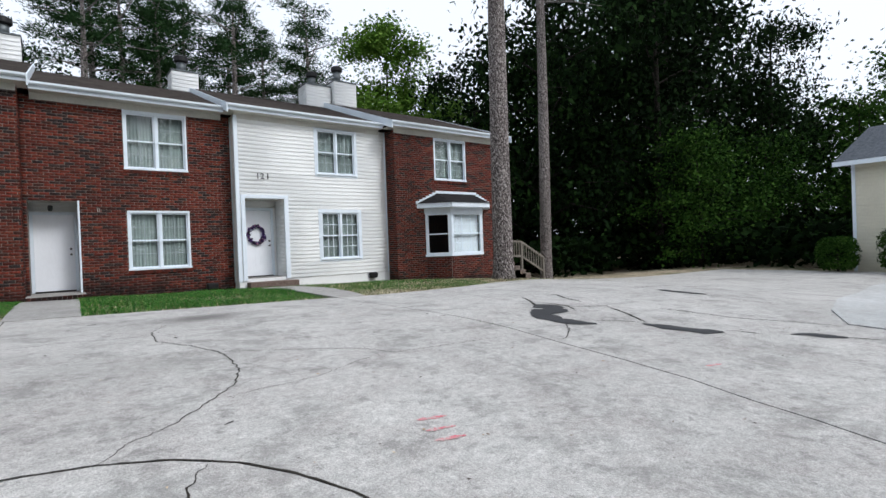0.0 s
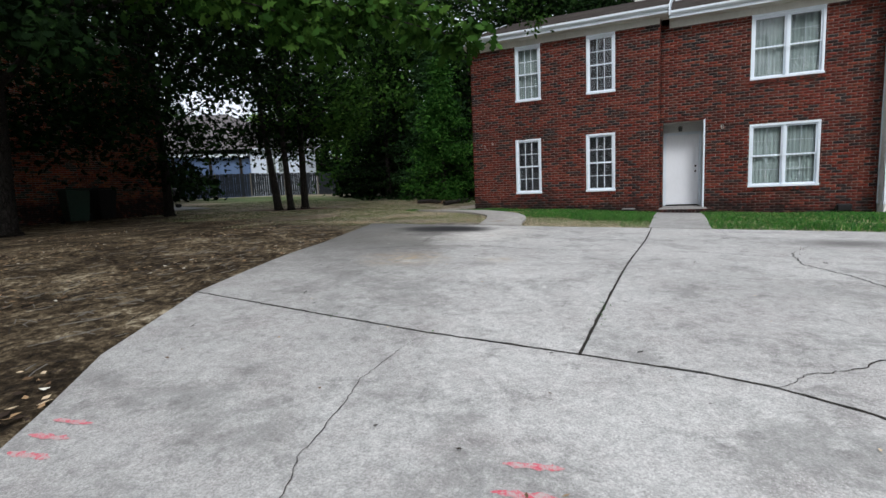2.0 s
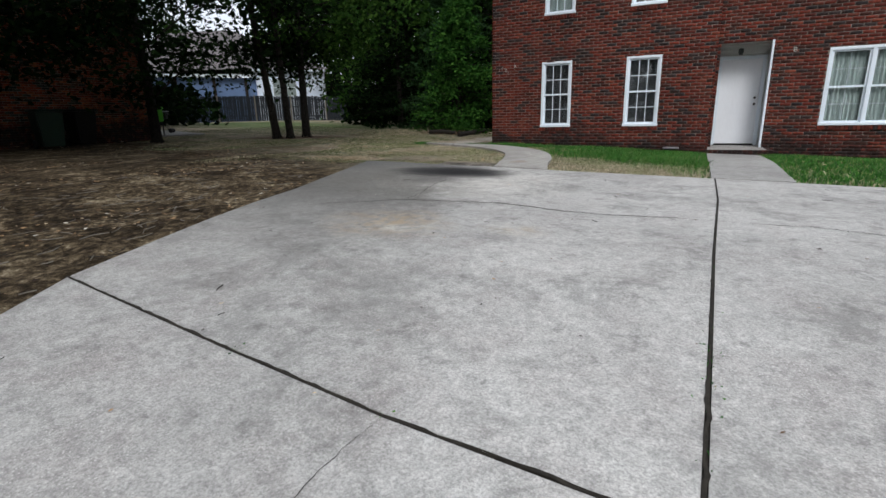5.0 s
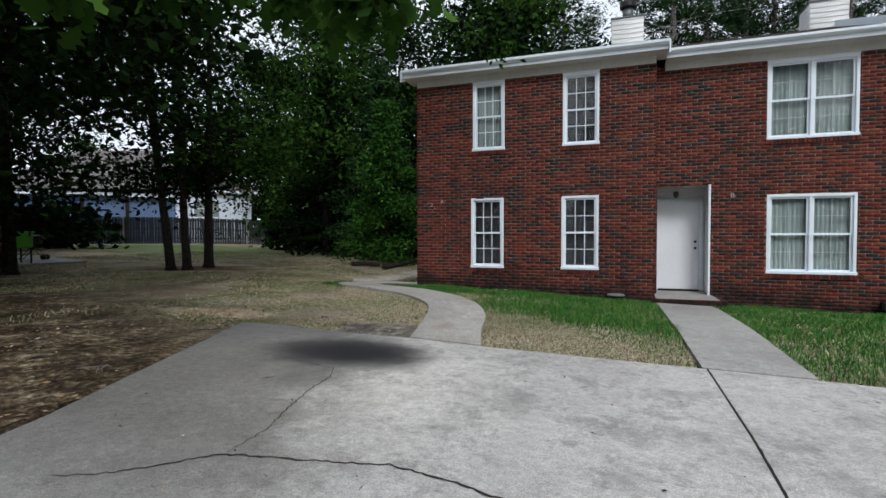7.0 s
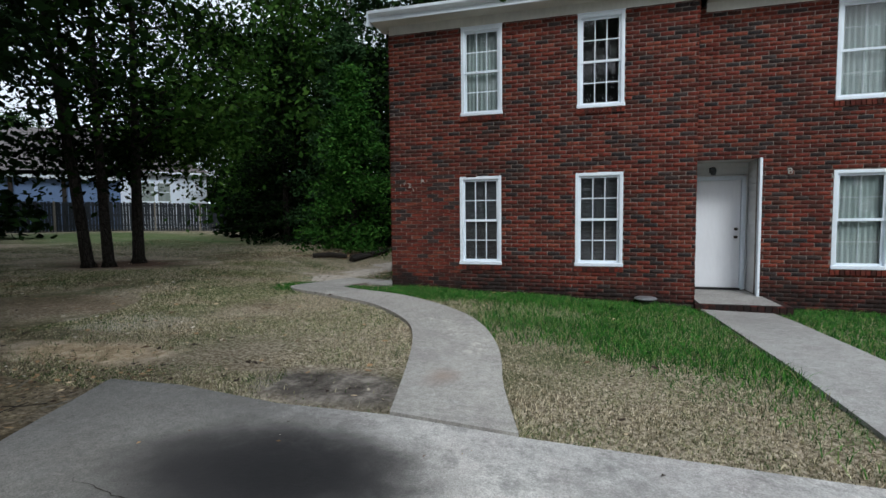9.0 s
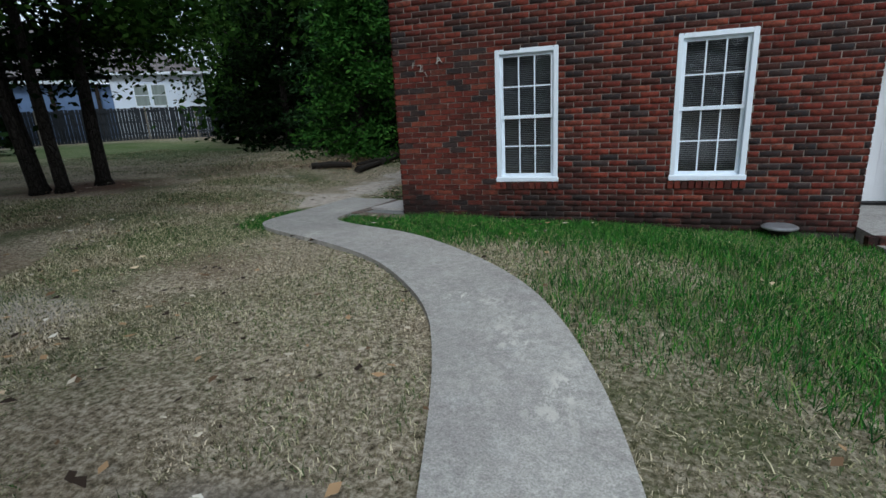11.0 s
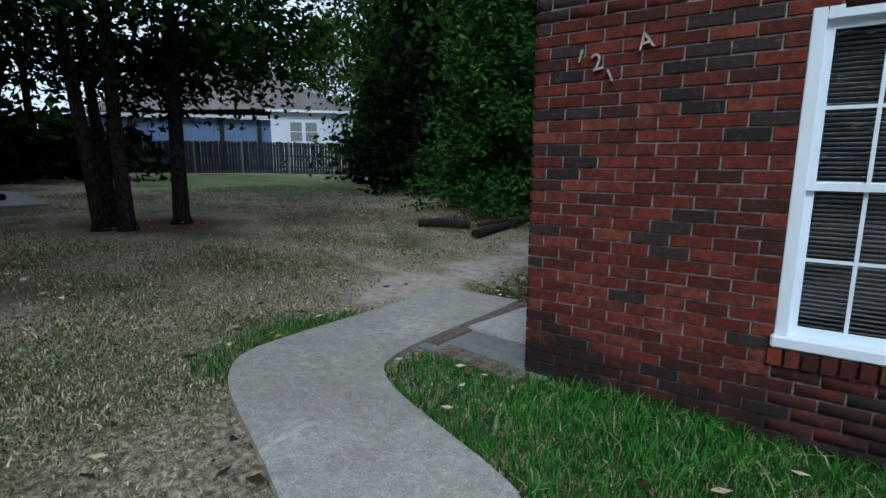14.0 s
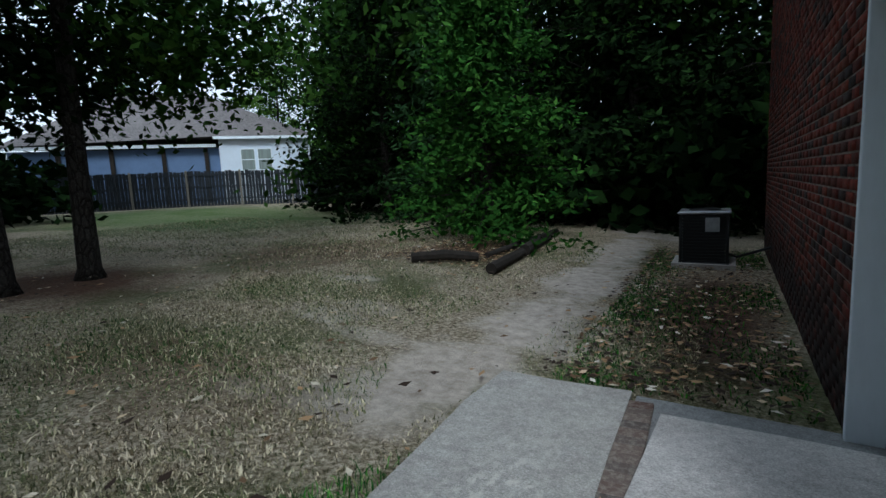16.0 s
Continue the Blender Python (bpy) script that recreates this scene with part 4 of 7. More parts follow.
def siding(name, parent, u0, u1, z0, z1, place, openings=(), flip=False, lap=0.115, mat=None):
    """Lap boards, each its own piece; place(u, w, z)."""
    k, z = 0, z0
    while z < z1 - 0.01:
        top = min(z + lap, z1)
        spans = [(u0, u1)]
        for (p, q, r, s) in openings:
            if r < (z + top) / 2 < s:
                spans = [w for (m, n) in spans for w in ((m, min(n, p)), (max(m, q), n)) if w[1] - w[0] > 0.01]
        for (a, b) in spans:
            v = [place(a, 0.0, z), place(b, 0.0, z), place(b, 0.016, z), place(a, 0.016, z), place(a, 0.013, z + 0.012), place(b, 0.013, z + 0.012), place(b, 0.003, top), place(a, 0.003, top)]
            f = [(0, 1, 2, 3), (3, 2, 5, 4), (4, 5, 6, 7), (0, 3, 4, 7), (2, 1, 6, 5)]
            if flip:
                f = [q[::-1] for q in f]
            raw(name, v, f, mat or M_SIDING, parent)
        z += lap
        k += 1


# ---- the row of houses ----
TOP, EAVE_Z, RIDGE_Y, PITCH, BACK = 6.2, 6.4, 19.4, 0.36, 23.9
A = dict(x0=-5.8, x1=-0.69, y=15.0)
B = dict(x0=-0.69, x1=3.95, y=15.58)
C = dict(x0=3.95, x1=8.86, y=15.15)
D = dict(x0=8.86, x1=13.7, y=14.6)
front_holes = {
    "a": [(-4.5, -3.76, 1.99, 3.54), (-2.52, -1.77, 1.99, 3.54), (-4.46, -3.74, 4.58, 6.08), (-2.5, -1.77, 4.58, 6.08)],
    "b": [(1.36, 2.82, 1.95, 3.5), (1.34, 2.82, 4.56, 6.08), (-0.62, 0.36, 1.46, 3.74)],
    "c": [(6.42, 7.8, 1.98, 3.52), (6.36, 7.72, 4.64, 6.08), (4.17, 5.3, 1.56, 3.86)],
    "d": [(10.5, 11.95, 4.6, 6.1), (10.15, 12.55, 1.98, 3.48)],
}
house = thing("row_house", (-3.2, 15.1, G(-3, 15)), "two-storey row house of red and charcoal brick and white lap siding", "house")
front = lambda y: (lambda u, w, z: (u, y - w, z))
left = lambda x: (lambda u, w, z: (x - w, u, z))
FLOOR = {"a": 1.55, "b": 1.3, "c": 1.3, "d": 1.0}
for key, U in (("a", A), ("b", B), ("c", C), ("d", D)):
    bm = wall_core(bmesh.new(), "x", U["y"] + 0.004, 0.22, U["x0"] + 0.004, U["x1"] - 0.002, 0.9, TOP, front_holes[key])
    part("wall", bm, M_MORTAR if key != "c" else M_SIDING, house)
# side walls: left end, steps between units, right end, back
left_holes = [(15.22, 16.75, 1.3, 3.72)]
part("side_wall", one_box(-5.796, 15.226, 3.72, -5.576, 16.75, TOP), M_MORTAR, house)
part("side_wall", one_box(-5.68, 16.752, 0.9, -5.4, BACK, TOP), M_MORTAR, house)
part("inner_side", one_box(-0.91, 15.23, 0.9, -0.694, 16.5, TOP), M_MORTAR, house)
part("inner_side", one_box(3.954, 15.376, 0.9, 4.1, 16.6, TOP), M_SIDING, house)
part("inner_side", one_box(8.864, 14.83, 0.9, 9.05, 16.0, TOP), M_MORTAR, house)
part("side_wall", one_box(13.47, 14.83, 0.3, 13.696, BACK, TOP), M_MORTAR, house)
part("back_wall", one_box(-5.4, BACK - 0.2, 0.9, 13.47, BACK, TOP), M_MORTAR, house)
# Unseen inner surfaces, added to keep the rooms dark behind the glass.
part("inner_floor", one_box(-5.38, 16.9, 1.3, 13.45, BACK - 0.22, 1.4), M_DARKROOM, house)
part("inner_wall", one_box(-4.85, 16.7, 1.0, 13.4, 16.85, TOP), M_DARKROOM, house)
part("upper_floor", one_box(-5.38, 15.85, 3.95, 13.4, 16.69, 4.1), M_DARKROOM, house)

brick_wall("face_bricks", house, front(15.0), -5.812, -0.69, 1.4, TOP, front_holes["a"], 11, near=(-5.9, -4.55, 1.4, 3.6))
brick_wall("face_bricks", house, front(15.58), -0.69, 3.95, 1.25, TOP, front_holes["b"], 12)
brick_wall("face_bricks", house, front(14.6), 8.848, 13.712, 0.95, TOP, front_holes["d"] , 13)
brick_wall("side_bricks", house, left(-5.8), 14.988, 16.75, 1.35, TOP, left_holes, 14, flip=True)
brick_wall("side_bricks", house, left(-5.68), 16.77, BACK, 1.3, TOP, (), 15, flip=True)
brick_wall("side_bricks", house, left(8.86), 14.588, 15.13, 1.1, TOP, (), 16, flip=True)
brick_wall("footing_bricks", house, front(15.2), 3.97, 8.84, 1.2, 1.5, (), 17)
brick_wall("side_bricks", house, lambda u, w, z: (-0.694 + w, u, z), 14.988, 15.57, 1.3, TOP, (), 18)
siding("siding_board", house, 3.95 + 0.09, 8.82, 1.5, TOP, front(15.15), [(a - 0.05, b + 0.05, c - 0.05, d + 0.05) for a, b, c, d in front_holes["c"][:2]] + [(4.06, 5.42, 1.4, 3.97)])
siding("siding_board", house, 15.15, 15.566, 1.5, TOP, left(3.95), (), True)
part("corner_board", one_box(3.935, 15.125, 1.48, 4.035, 15.2, TOP, 0.004), M_TRIM, house)
part("corner_board", one_box(3.93, 15.5, 1.48, 3.975, 15.565, TOP, 0.004), M_TRIM, house)
part("corner_board", one_box(8.79, 15.125, 1.48, 8.845, 15.15, TOP, 0.004), M_TRIM, house)

# brick rowlock sills
for (a, b, z, y, drop) in ((-4.5, -3.76, 1.99, 15.0, 1), (-2.52, -1.77, 1.99, 15.0, 1), (-4.46, -3.74, 4.58, 15.0, 1), (-2.5, -1.77, 4.58, 15.0, 1), (1.36, 2.82, 1.95, 15.58, 1), (1.34, 2.82, 4.56, 15.58, 1), (10.5, 11.95, 4.6, 14.6, 1)):
    bm = bmesh.new()
    n = int((b - a + 0.04) / 0.068)
    for i in range(n):
        x = a - 0.02 + i * (b - a + 0.04) / n
        box(bm, x + 0.004, y - 0.032, z - 0.085, x + 0.06, y + 0.02, z - 0.006, m=None)
    part("brick_sill", bm, M_BRICK, house)

# roofs, each with its courses of shingles stepped, fascia, gutter and soffit
for key, x0, x1, eave, over_l, over_r in (("a", -5.8, -0.5, 14.7, 0.22, 0.0), ("b", -0.5, 3.72, 15.25, 0.0, 0.0), ("c", 3.72, 8.62, 14.85, 0.0, 0.0), ("d", 8.62, 13.75, 14.3, 0.0, 0.2)):
    U = dict(a=A, b=B, c=C, d=D)[key]
    xa, xb = x0 - over_l, x1 + over_r
    ridge_z = EAVE_Z + PITCH * (RIDGE_Y - eave)
    bm = bmesh.new()
    prof, y, k = [], eave, 0
    while y < RIDGE_Y:
        y2 = min(y + 0.135, RIDGE_Y)
        prof += [(y, EAVE_Z + PITCH * (y - eave) + 0.02), (y2, EAVE_Z + PITCH * (y2 - eave) + 0.008)]
        y = y2
    back = 2 * RIDGE_Y - eave
    prof += [(back, EAVE_Z + 0.01), (back, EAVE_Z - 0.1), (RIDGE_Y, ridge_z - 0.14), (eave, EAVE_Z - 0.1)]
    drawn_x(bm, prof, xa, xb)
    part("roof", bm, M_SHINGLE, house)
    part("fascia", one_box(xa + 0.002, eave - 0.02, 6.255, xb - 0.002, eave + 0.004, 6.39, 0.003), M_TRIM, house)
    g = drawn_x(bmesh.new(), [(eave - 0.022, 6.325), (eave - 0.075, 6.335), (eave - 0.11, 6.37), (eave - 0.115, 6.415), (eave - 0.1, 6.415), (eave - 0.1, 6.38), (eave - 0.022, 6.345)], xa - 0.01, xb + 0.01)
    part("gutter", g, M_TRIM, house)
    part("soffit", one_box(xa + 0.004, eave + 0.006, 6.255, xb - 0.004, U["y"] + 0.3, 6.27), M_SOFFIT, house)
    part("frieze", one_box(max(xa, U["x0"]) + 0.01, U["y"] - 0.022, 6.1, min(xb, U["x1"]) - 0.01, U["y"] - 0.014, 6.253), M_SOFFIT, house)
for (x, eave, side) in ((-0.5, 14.7, 1), (3.72, 14.85, -1), (8.62, 14.3, -1), (-6.02, 14.7, -1), (13.95, 14.3, 1)):
    z = lambda y: EAVE_Z + PITCH * (y - eave)
    x0, x1 = (x + 0.002, x + 0.03) if side > 0 else (x - 0.03, x - 0.002)
    part("rake_board", drawn_x(bmesh.new(), [(eave - 0.1, z(eave) - 0.24), (eave - 0.1, z(eave) + 0.01), (RIDGE_Y, z(RIDGE_Y) + 0.03), (RIDGE_Y, z(RIDGE_Y) - 0.22)], x0, x1), M_TRIM, house)
    part("rake_board", drawn_x(bmesh.new(), [(2 * RIDGE_Y - eave, z(eave) - 0.24), (2 * RIDGE_Y - eave, z(eave) + 0.01), (RIDGE_Y + 0.001, z(RIDGE_Y) + 0.03), (RIDGE_Y + 0.001, z(RIDGE_Y) - 0.22)], x0, x1), M_TRIM, house)
for (x, eave, zz) in ((-5.62, 14.7, 0), (13.5, 14.3, 0)):
    zr = EAVE_Z + PITCH * (RIDGE_Y - eave) - 0.16
    part("gable", drawn_x(bmesh.new(), [(15.3, 6.2), (15.3, 6.3), (RIDGE_Y, zr), (BACK, 6.3), (BACK, 6.2)], x, x + 0.12), M_SIDING, house)


def chimney(x0, x1, z1, y0, y1, flue_x, flue_z):
    c = thing("chimney", ((x0 + x1) / 2, (y0 + y1) / 2, 7.4), "boxed chimney clad in white lap siding with a capped metal flue", "chimney", "chimneys on the roof")
    part("chase", one_box(x0 + 0.02, y0 + 0.02, 7.0, x1 - 0.02, y1 - 0.02, z1 - 0.03), M_SIDING, c)
    siding("board", c, x0, x1, 7.4, z1 - 0.05, front(y0 + 0.018), lap=0.13)
    siding("board", c, y0, y1, 7.4, z1 - 0.05, left(x0 + 0.018), (), True, lap=0.13)
    part("chase_cover", one_box(x0 - 0.02, y0 - 0.02, z1 - 0.05, x1 + 0.02, y1 + 0.02, z1, 0.01), M_FLUE, c)
    y = (y0 + y1) / 2
    part("flue", tube(bmesh.new(), [(flue_x, y, z1), (flue_x, y, z1 + flue_z)], [0.15, 0.15], 16), M_FLUE, c, "", True)
    part("flue_cap", tube(bmesh.new(), [(flue_x, y, z1 + flue_z - 0.03), (flue_x, y, z1 + flue_z + 0.02), (flue_x, y, z1 + flue_z + 0.17), (flue_x, y, z1 + flue_z + 0.22)], [0.17, 0.23, 0.23, 0.14], 16), M_BLACK, c)


chimney(-1.62, -0.76, 8.93, 19.5, 20.3, -1.17, 0.36)
chimney(3.14, 3.98, 8.64, 19.4, 20.2, 3.52, 0.38)
chimney(7.85, 8.9, 8.92, 19.3, 20.1, 8.27, 0.36)
chimney(8.95, 9.95, 9.16, 19.1, 19.95, 9.3, 0.48)

# windows
wide = "white double window with faint grilles and sheer curtains drawn"
for h, y in ((front_holes["a"][0], 15.0), (front_holes["a"][1], 15.0)):
    window(*h[:2], *h[2:], y, 1, 3, 2, "blinds", "white six-over-six sash window with lowered blinds in a brick wall", group="ground floor sash windows")
window(*front_holes["a"][2], 15.0, 1, 3, 2, "curtain", "white upper sash window with a pale curtain behind", 0.09, group="upper sash windows")
window(*front_holes["a"][3], 15.0, 1, 3, 2, "", "white upper sash window with a dark room behind", 0.09, group="upper sash windows")
window(*front_holes["b"][0], 15.58, 2, 2, 2, "curtain", wide, 0, True, "double windows")
window(*front_holes["b"][1], 15.58, 2, 2, 2, "curtain", wide, 0.09, True, "double windows")
window(*front_holes["c"][0], 15.13, 2, 3, 2, "curtain", "white double window with grilles set in white siding", 0, False, "double windows", 0.06)
window(*front_holes["c"][1], 15.13, 2, 2, 2, "curtain", "double window with curtains set high in white siding", 0, True, "double windows", 0.05)
window(*front_holes["d"][0], 14.6, 2, 2, 2, "curtain", "upper double window with curtains in the end brick wall", 0.08, True, "double windows")
for (a, b, c, d) in front_holes["c"][:2]:
    t = thing("window_trim", ((a + b) / 2, 15.13, c), "flat white trim round a window in siding", "trim")
    bm = bmesh.new()
    box(bm, a - 0.05, 15.128, c - 0.05, a - 0.002, 15.15, d + 0.05), box(bm, b + 0.002, 15.128, c - 0.05, b + 0.05, 15.15, d + 0.05)
    box(bm, a - 0.002, 15.128, d + 0.002, b + 0.002, 15.15, d + 0.05), box(bm, a - 0.002, 15.128, c - 0.05, b + 0.002, 15.15, c - 0.002)
    part("trim_frame", bm, M_TRIM, t)

# recessed entry of the brick unit
entry = thing("entry_recess", (-0.15, 15.9, 1.45), "recessed entry lined with white lap siding", "porch")
Y1 = 16.25
part("recess_ceiling", one_box(-0.69, 15.82, 3.74, 0.5, Y1 + 0.1, 3.8), M_SOFFIT, entry)
part("recess_floor", one_box(-0.69, 15.6, 1.3, 0.5, Y1 + 0.1, 1.49), M_WALK, entry)
part("recess_side", one_box(0.381, 15.81, 1.5, 0.5, Y1 + 0.1, 3.74), M_SIDING, entry)
part("recess_side", one_box(-0.75, 15.81, 1.5, -0.622, Y1 + 0.1, 3.74), M_MORTAR, entry)
siding("recess_board", entry, 15.62, Y1, 1.5, 3.7, lambda u, w, z: (0.376 - w, u, z), (), True)
part("recess_back", one_box(-0.622, Y1 + 0.06, 1.5, 0.379, Y1 + 0.12, 3.74), M_SIDING, entry)
siding("recess_board", entry, -0.62, 0.355, 3.52, 3.73, front(Y1 + 0.05))
part("recess_trim", one_box(0.335, 15.55, 1.47, 0.376, 15.64, 3.735, 0.003), M_TRIM, entry)
door_set(-0.62, 0.33, 1.5, 3.5, Y1, "white panelled front door with dark knob and deadbolt")
lamp = thing("porch_light", (-0.2, Y1 - 0.05, 3.6), "small dark wall lantern above the door", "lamp")
part("lamp_base", one_box(-0.25, Y1 + 0.0, 3.56, -0.15, Y1 + 0.045, 3.66, 0.01), M_BLACK, lamp)
part("lamp_glass", tube(bmesh.new(), [(-0.2, Y1 - 0.05, 3.52), (-0.2, Y1 - 0.05, 3.6), (-0.2, Y1 - 0.05, 3.66)], [0.035, 0.055, 0.03], 8), M_FLUE, lamp)
step = thing("doorstep", (-0.15, 15.0, 1.4), "low doorstep of concrete edged with dark bricks", "step")
part("step_core", one_box(-0.68, 14.64, 1.15, 0.42, 15.6, 1.488), M_WALK, step)
for i in range(14):
    part("edging_brick", one_box(-0.76 + i * 0.092, 14.54, 1.15, -0.674 + i * 0.092, 14.638, 1.492, 0.006), M_BRICK_OWN, step)
for i in range(9):
    part("edging_brick", one_box(0.422, 14.645 + i * 0.1, 1.15, 0.52, 14.74 + i * 0.1, 1.49, 0.006), M_BRICK_OWN, step)

# recessed entry of the sided unit
entry = thing("entry_recess", (4.75, 15.5, 1.5), "recessed entry framed by wide white boards", "porch")
part("recess_side", one_box(5.302, 15.38, 1.5, 5.4, 15.98, 3.86), M_SIDING, entry)
siding("recess_board", entry, 15.2, 15.9, 1.55, 3.8, lambda u, w, z: (5.298 - w, u, z), (), True)
part("recess_side", one_box(4.1, 15.38, 1.5, 4.168, 15.98, 3.86), M_SIDING, entry)
part("recess_ceiling", one_box(4.1, 15.38, 3.862, 5.4, 15.98, 3.92), M_SOFFIT, entry)
part("recess_back", one_box(4.1, 15.93, 1.5, 5.4, 15.98, 3.86), M_SIDING, entry)
part("recess_floor", one_box(4.172, 15.16, 1.4, 5.298, 15.92, 1.56), M_WALK, entry)
siding("recess_board", entry, 4.18, 5.28, 3.66, 3.85, front(15.92))
part("entry_casing", one_box(4.062, 15.105, 1.5, 4.172, 15.16, 3.96, 0.003), M_TRIM, entry)
part("entry_casing", one_box(5.298, 15.105, 1.5, 5.42, 15.16, 3.96, 0.003), M_TRIM, entry)
part("entry_casing", one_box(4.172, 15.105, 3.86, 5.298, 15.16, 3.96, 0.003), M_TRIM, entry)
door_set(4.2, 5.2, 1.57, 3.64, 15.87, "white panelled door hung with a dark wreath")
w = bmesh.new()
rnd = random.Random(4)
for i in range(260):
    a = rnd.uniform(0, 2 * math.pi)
    rr = 0.235 + rnd.gauss(0, 0.022)
    p = Vector((4.66 + rr * math.cos(a), 15.83 + rnd.uniform(-0.04, 0.02), 2.83 + rr * 1.08 * math.sin(a)))
    bmesh.ops.create_icosphere(w, subdivisions=1, radius=rnd.uniform(0.018, 0.034), matrix=Matrix.Translation(p))
obj("wreath", w, M_WREATH, None, "round wreath of dark purple berries and leaves", category="wreath")
for i, z in ((0, 1.2), (1, 1.34)):
    st = thing("entry_step", (4.8, 14.9 - 0.0 * i, z), "worn brick entry step", "step", "steps to the sided entry")
    part("tread", one_box(4.15, 14.5 + i * 0.3, 1.1, 5.55, 15.13, z + 0.1 + 0.02 * i, 0.01), M_PAVER, st)

# numbers
def numerals(text, x, y, z, size, mat, label, tilt=0.0, lean=None):
    cu = bpy.data.curves.new("house_number", "FONT")
    cu.body, cu.size, cu.extrude = text, size, 0.006
    cu.materials.append(mat)
    ob = new("house_number", cu)
    ob.matrix_basis = pose(x, y, z, 90, tilt, 0)
    dg = bpy.context.evaluated_depsgraph_get()
    me = bpy.data.meshes.new_from_object(ob.evaluated_get(dg))
    ob2 = new("house_number", me)
    ob2.matrix_basis = ob.matrix_basis
    bpy.data.objects.remove(ob)
    return tagged(ob2, label, "house number")


numerals("1", 4.5, 15.122, 4.43, 0.24, M_INK, "black house numeral on white siding")
numerals("2", 4.63, 15.122, 4.43, 0.24, M_INK, "black house numeral on white siding")
numerals("1", 4.79, 15.122, 4.43, 0.24, M_INK, "black house numeral on white siding")
numerals("2", -5.46, 14.975, 3.36, 0.13, M_WHITE_NUM, "chipped white house numeral on brick", -10)
numerals("1", -5.56, 14.975, 3.42, 0.1, M_WHITE_NUM, "chipped white house numeral on brick", 12)
numerals("1", -5.37, 14.975, 3.29, 0.1, M_WHITE_NUM, "chipped white house numeral on brick", -25)
numerals("A", -5.22, 14.975, 3.44, 0.12, M_WHITE_NUM, "chipped white letter on brick", -12)
numerals("B", 0.72, 15.555, 3.46, 0.14, M_WHITE_NUM, "small white unit letter beside the door")

# side entry trim and door
side = thing("side_entry", (-5.7, 15.6, 1.55), "side entry with white trim under the brick gable", "porch")
part("entry_trim", one_box(-5.71, 16.7, 1.3, -5.55, 16.748, 3.72, 0.004), M_TRIM, side)
part("entry_trim", one_box(-5.79, 15.24, 3.68, -5.72, 16.69, 3.719, 0.003), M_TRIM, side)
part("recess_back", one_box(-4.95, 15.24, 1.3, -4.88, 16.99, 3.72), M_SIDING, side)
part("recess_side", one_box(-5.57, 15.24, 1.3, -4.96, 15.3, 3.72), M_SIDING, side)
part("recess_ceiling", one_box(-5.57, 15.24, 3.722, -4.9, 16.75, 3.78), M_SOFFIT, side)
siding("recess_board", side, -5.54, -4.96, 1.4, 3.7, front(16.745))
part("recess_side", one_box(-5.395, 16.752, 1.3, -4.96, 16.8, 3.72), M_SIDING, side)

# the bay of the end unit
bay = thing("bay_window", (11.35, 14.3, 1.1), "brick-based bay window with white frames under a small shingled hip roof", "bay window")
out = [(10.05, 14.6), (10.65, 13.95), (12.05, 13.95), (12.65, 14.6)]
bm = bmesh.new()
def ring_prism(bm, pts, z0, z1):
    a = [bm.verts.new((x, y, z0)) for x, y in pts]
    b = [bm.verts.new((x, y, z1)) for x, y in pts]
    bm.faces.new(a[::-1]), bm.faces.new(b)
    for i in range(len(a)):
        j = (i + 1) % len(a)
        bm.faces.new((a[i], a[j], b[j], b[i]))
    return bm
part("bay_base", ring_prism(bm, out, 0.95, 1.93), M_MORTAR, bay)
part("bay_board", ring_prism(bmesh.new(), [(10.0, 14.59), (10.62, 13.9), (12.08, 13.9), (12.7, 14.59)], 1.93, 2.0), M_TRIM, bay)
part("bay_head", ring_prism(bmesh.new(), [(10.0, 14.59), (10.62, 13.9), (12.08, 13.9), (12.7, 14.59)], 3.42, 3.6), M_TRIM, bay)
part("bay_eave", ring_prism(bmesh.new(), [(9.7, 14.59), (10.5, 13.65), (12.2, 13.65), (13.0, 14.59)], 3.6, 3.76), M_TRIM, bay)
rf = bmesh.new()
lo = [rf.verts.new(p) for p in ((9.68, 14.59, 3.76), (10.48, 13.62, 3.76), (12.22, 13.62, 3.76), (13.02, 14.59, 3.76))]
hi = [rf.verts.new(p) for p in ((10.55, 14.59, 4.14), (12.2, 14.59, 4.14))]
rf.faces.new((lo[0], lo[1], hi[0])), rf.faces.new((lo[1], lo[2], hi[1], hi[0])), rf.faces.new((lo[2], lo[3], hi[1])), rf.faces.new((lo[0], hi[0], hi[1], lo[3])), rf.faces.new(lo[::-1])
part("bay_roof", rf, M_SHINGLE_DARK, bay)
flash = [(9.66, 3.78), (10.5, 4.16), (12.25, 4.16), (13.0, 3.78)]
for (xa, za), (xb, zb) in zip(flash, flash[1:]):
    n = 6
    for i in range(n):
        x, z = xa + (xb - xa) * i / n, za + (zb - za) * i / n
        part("flashing", one_box(x, 14.565, z - 0.02, x + (xb - xa) / n + 0.02, 14.585, z + 0.07, 0.003), M_TRIM, bay)
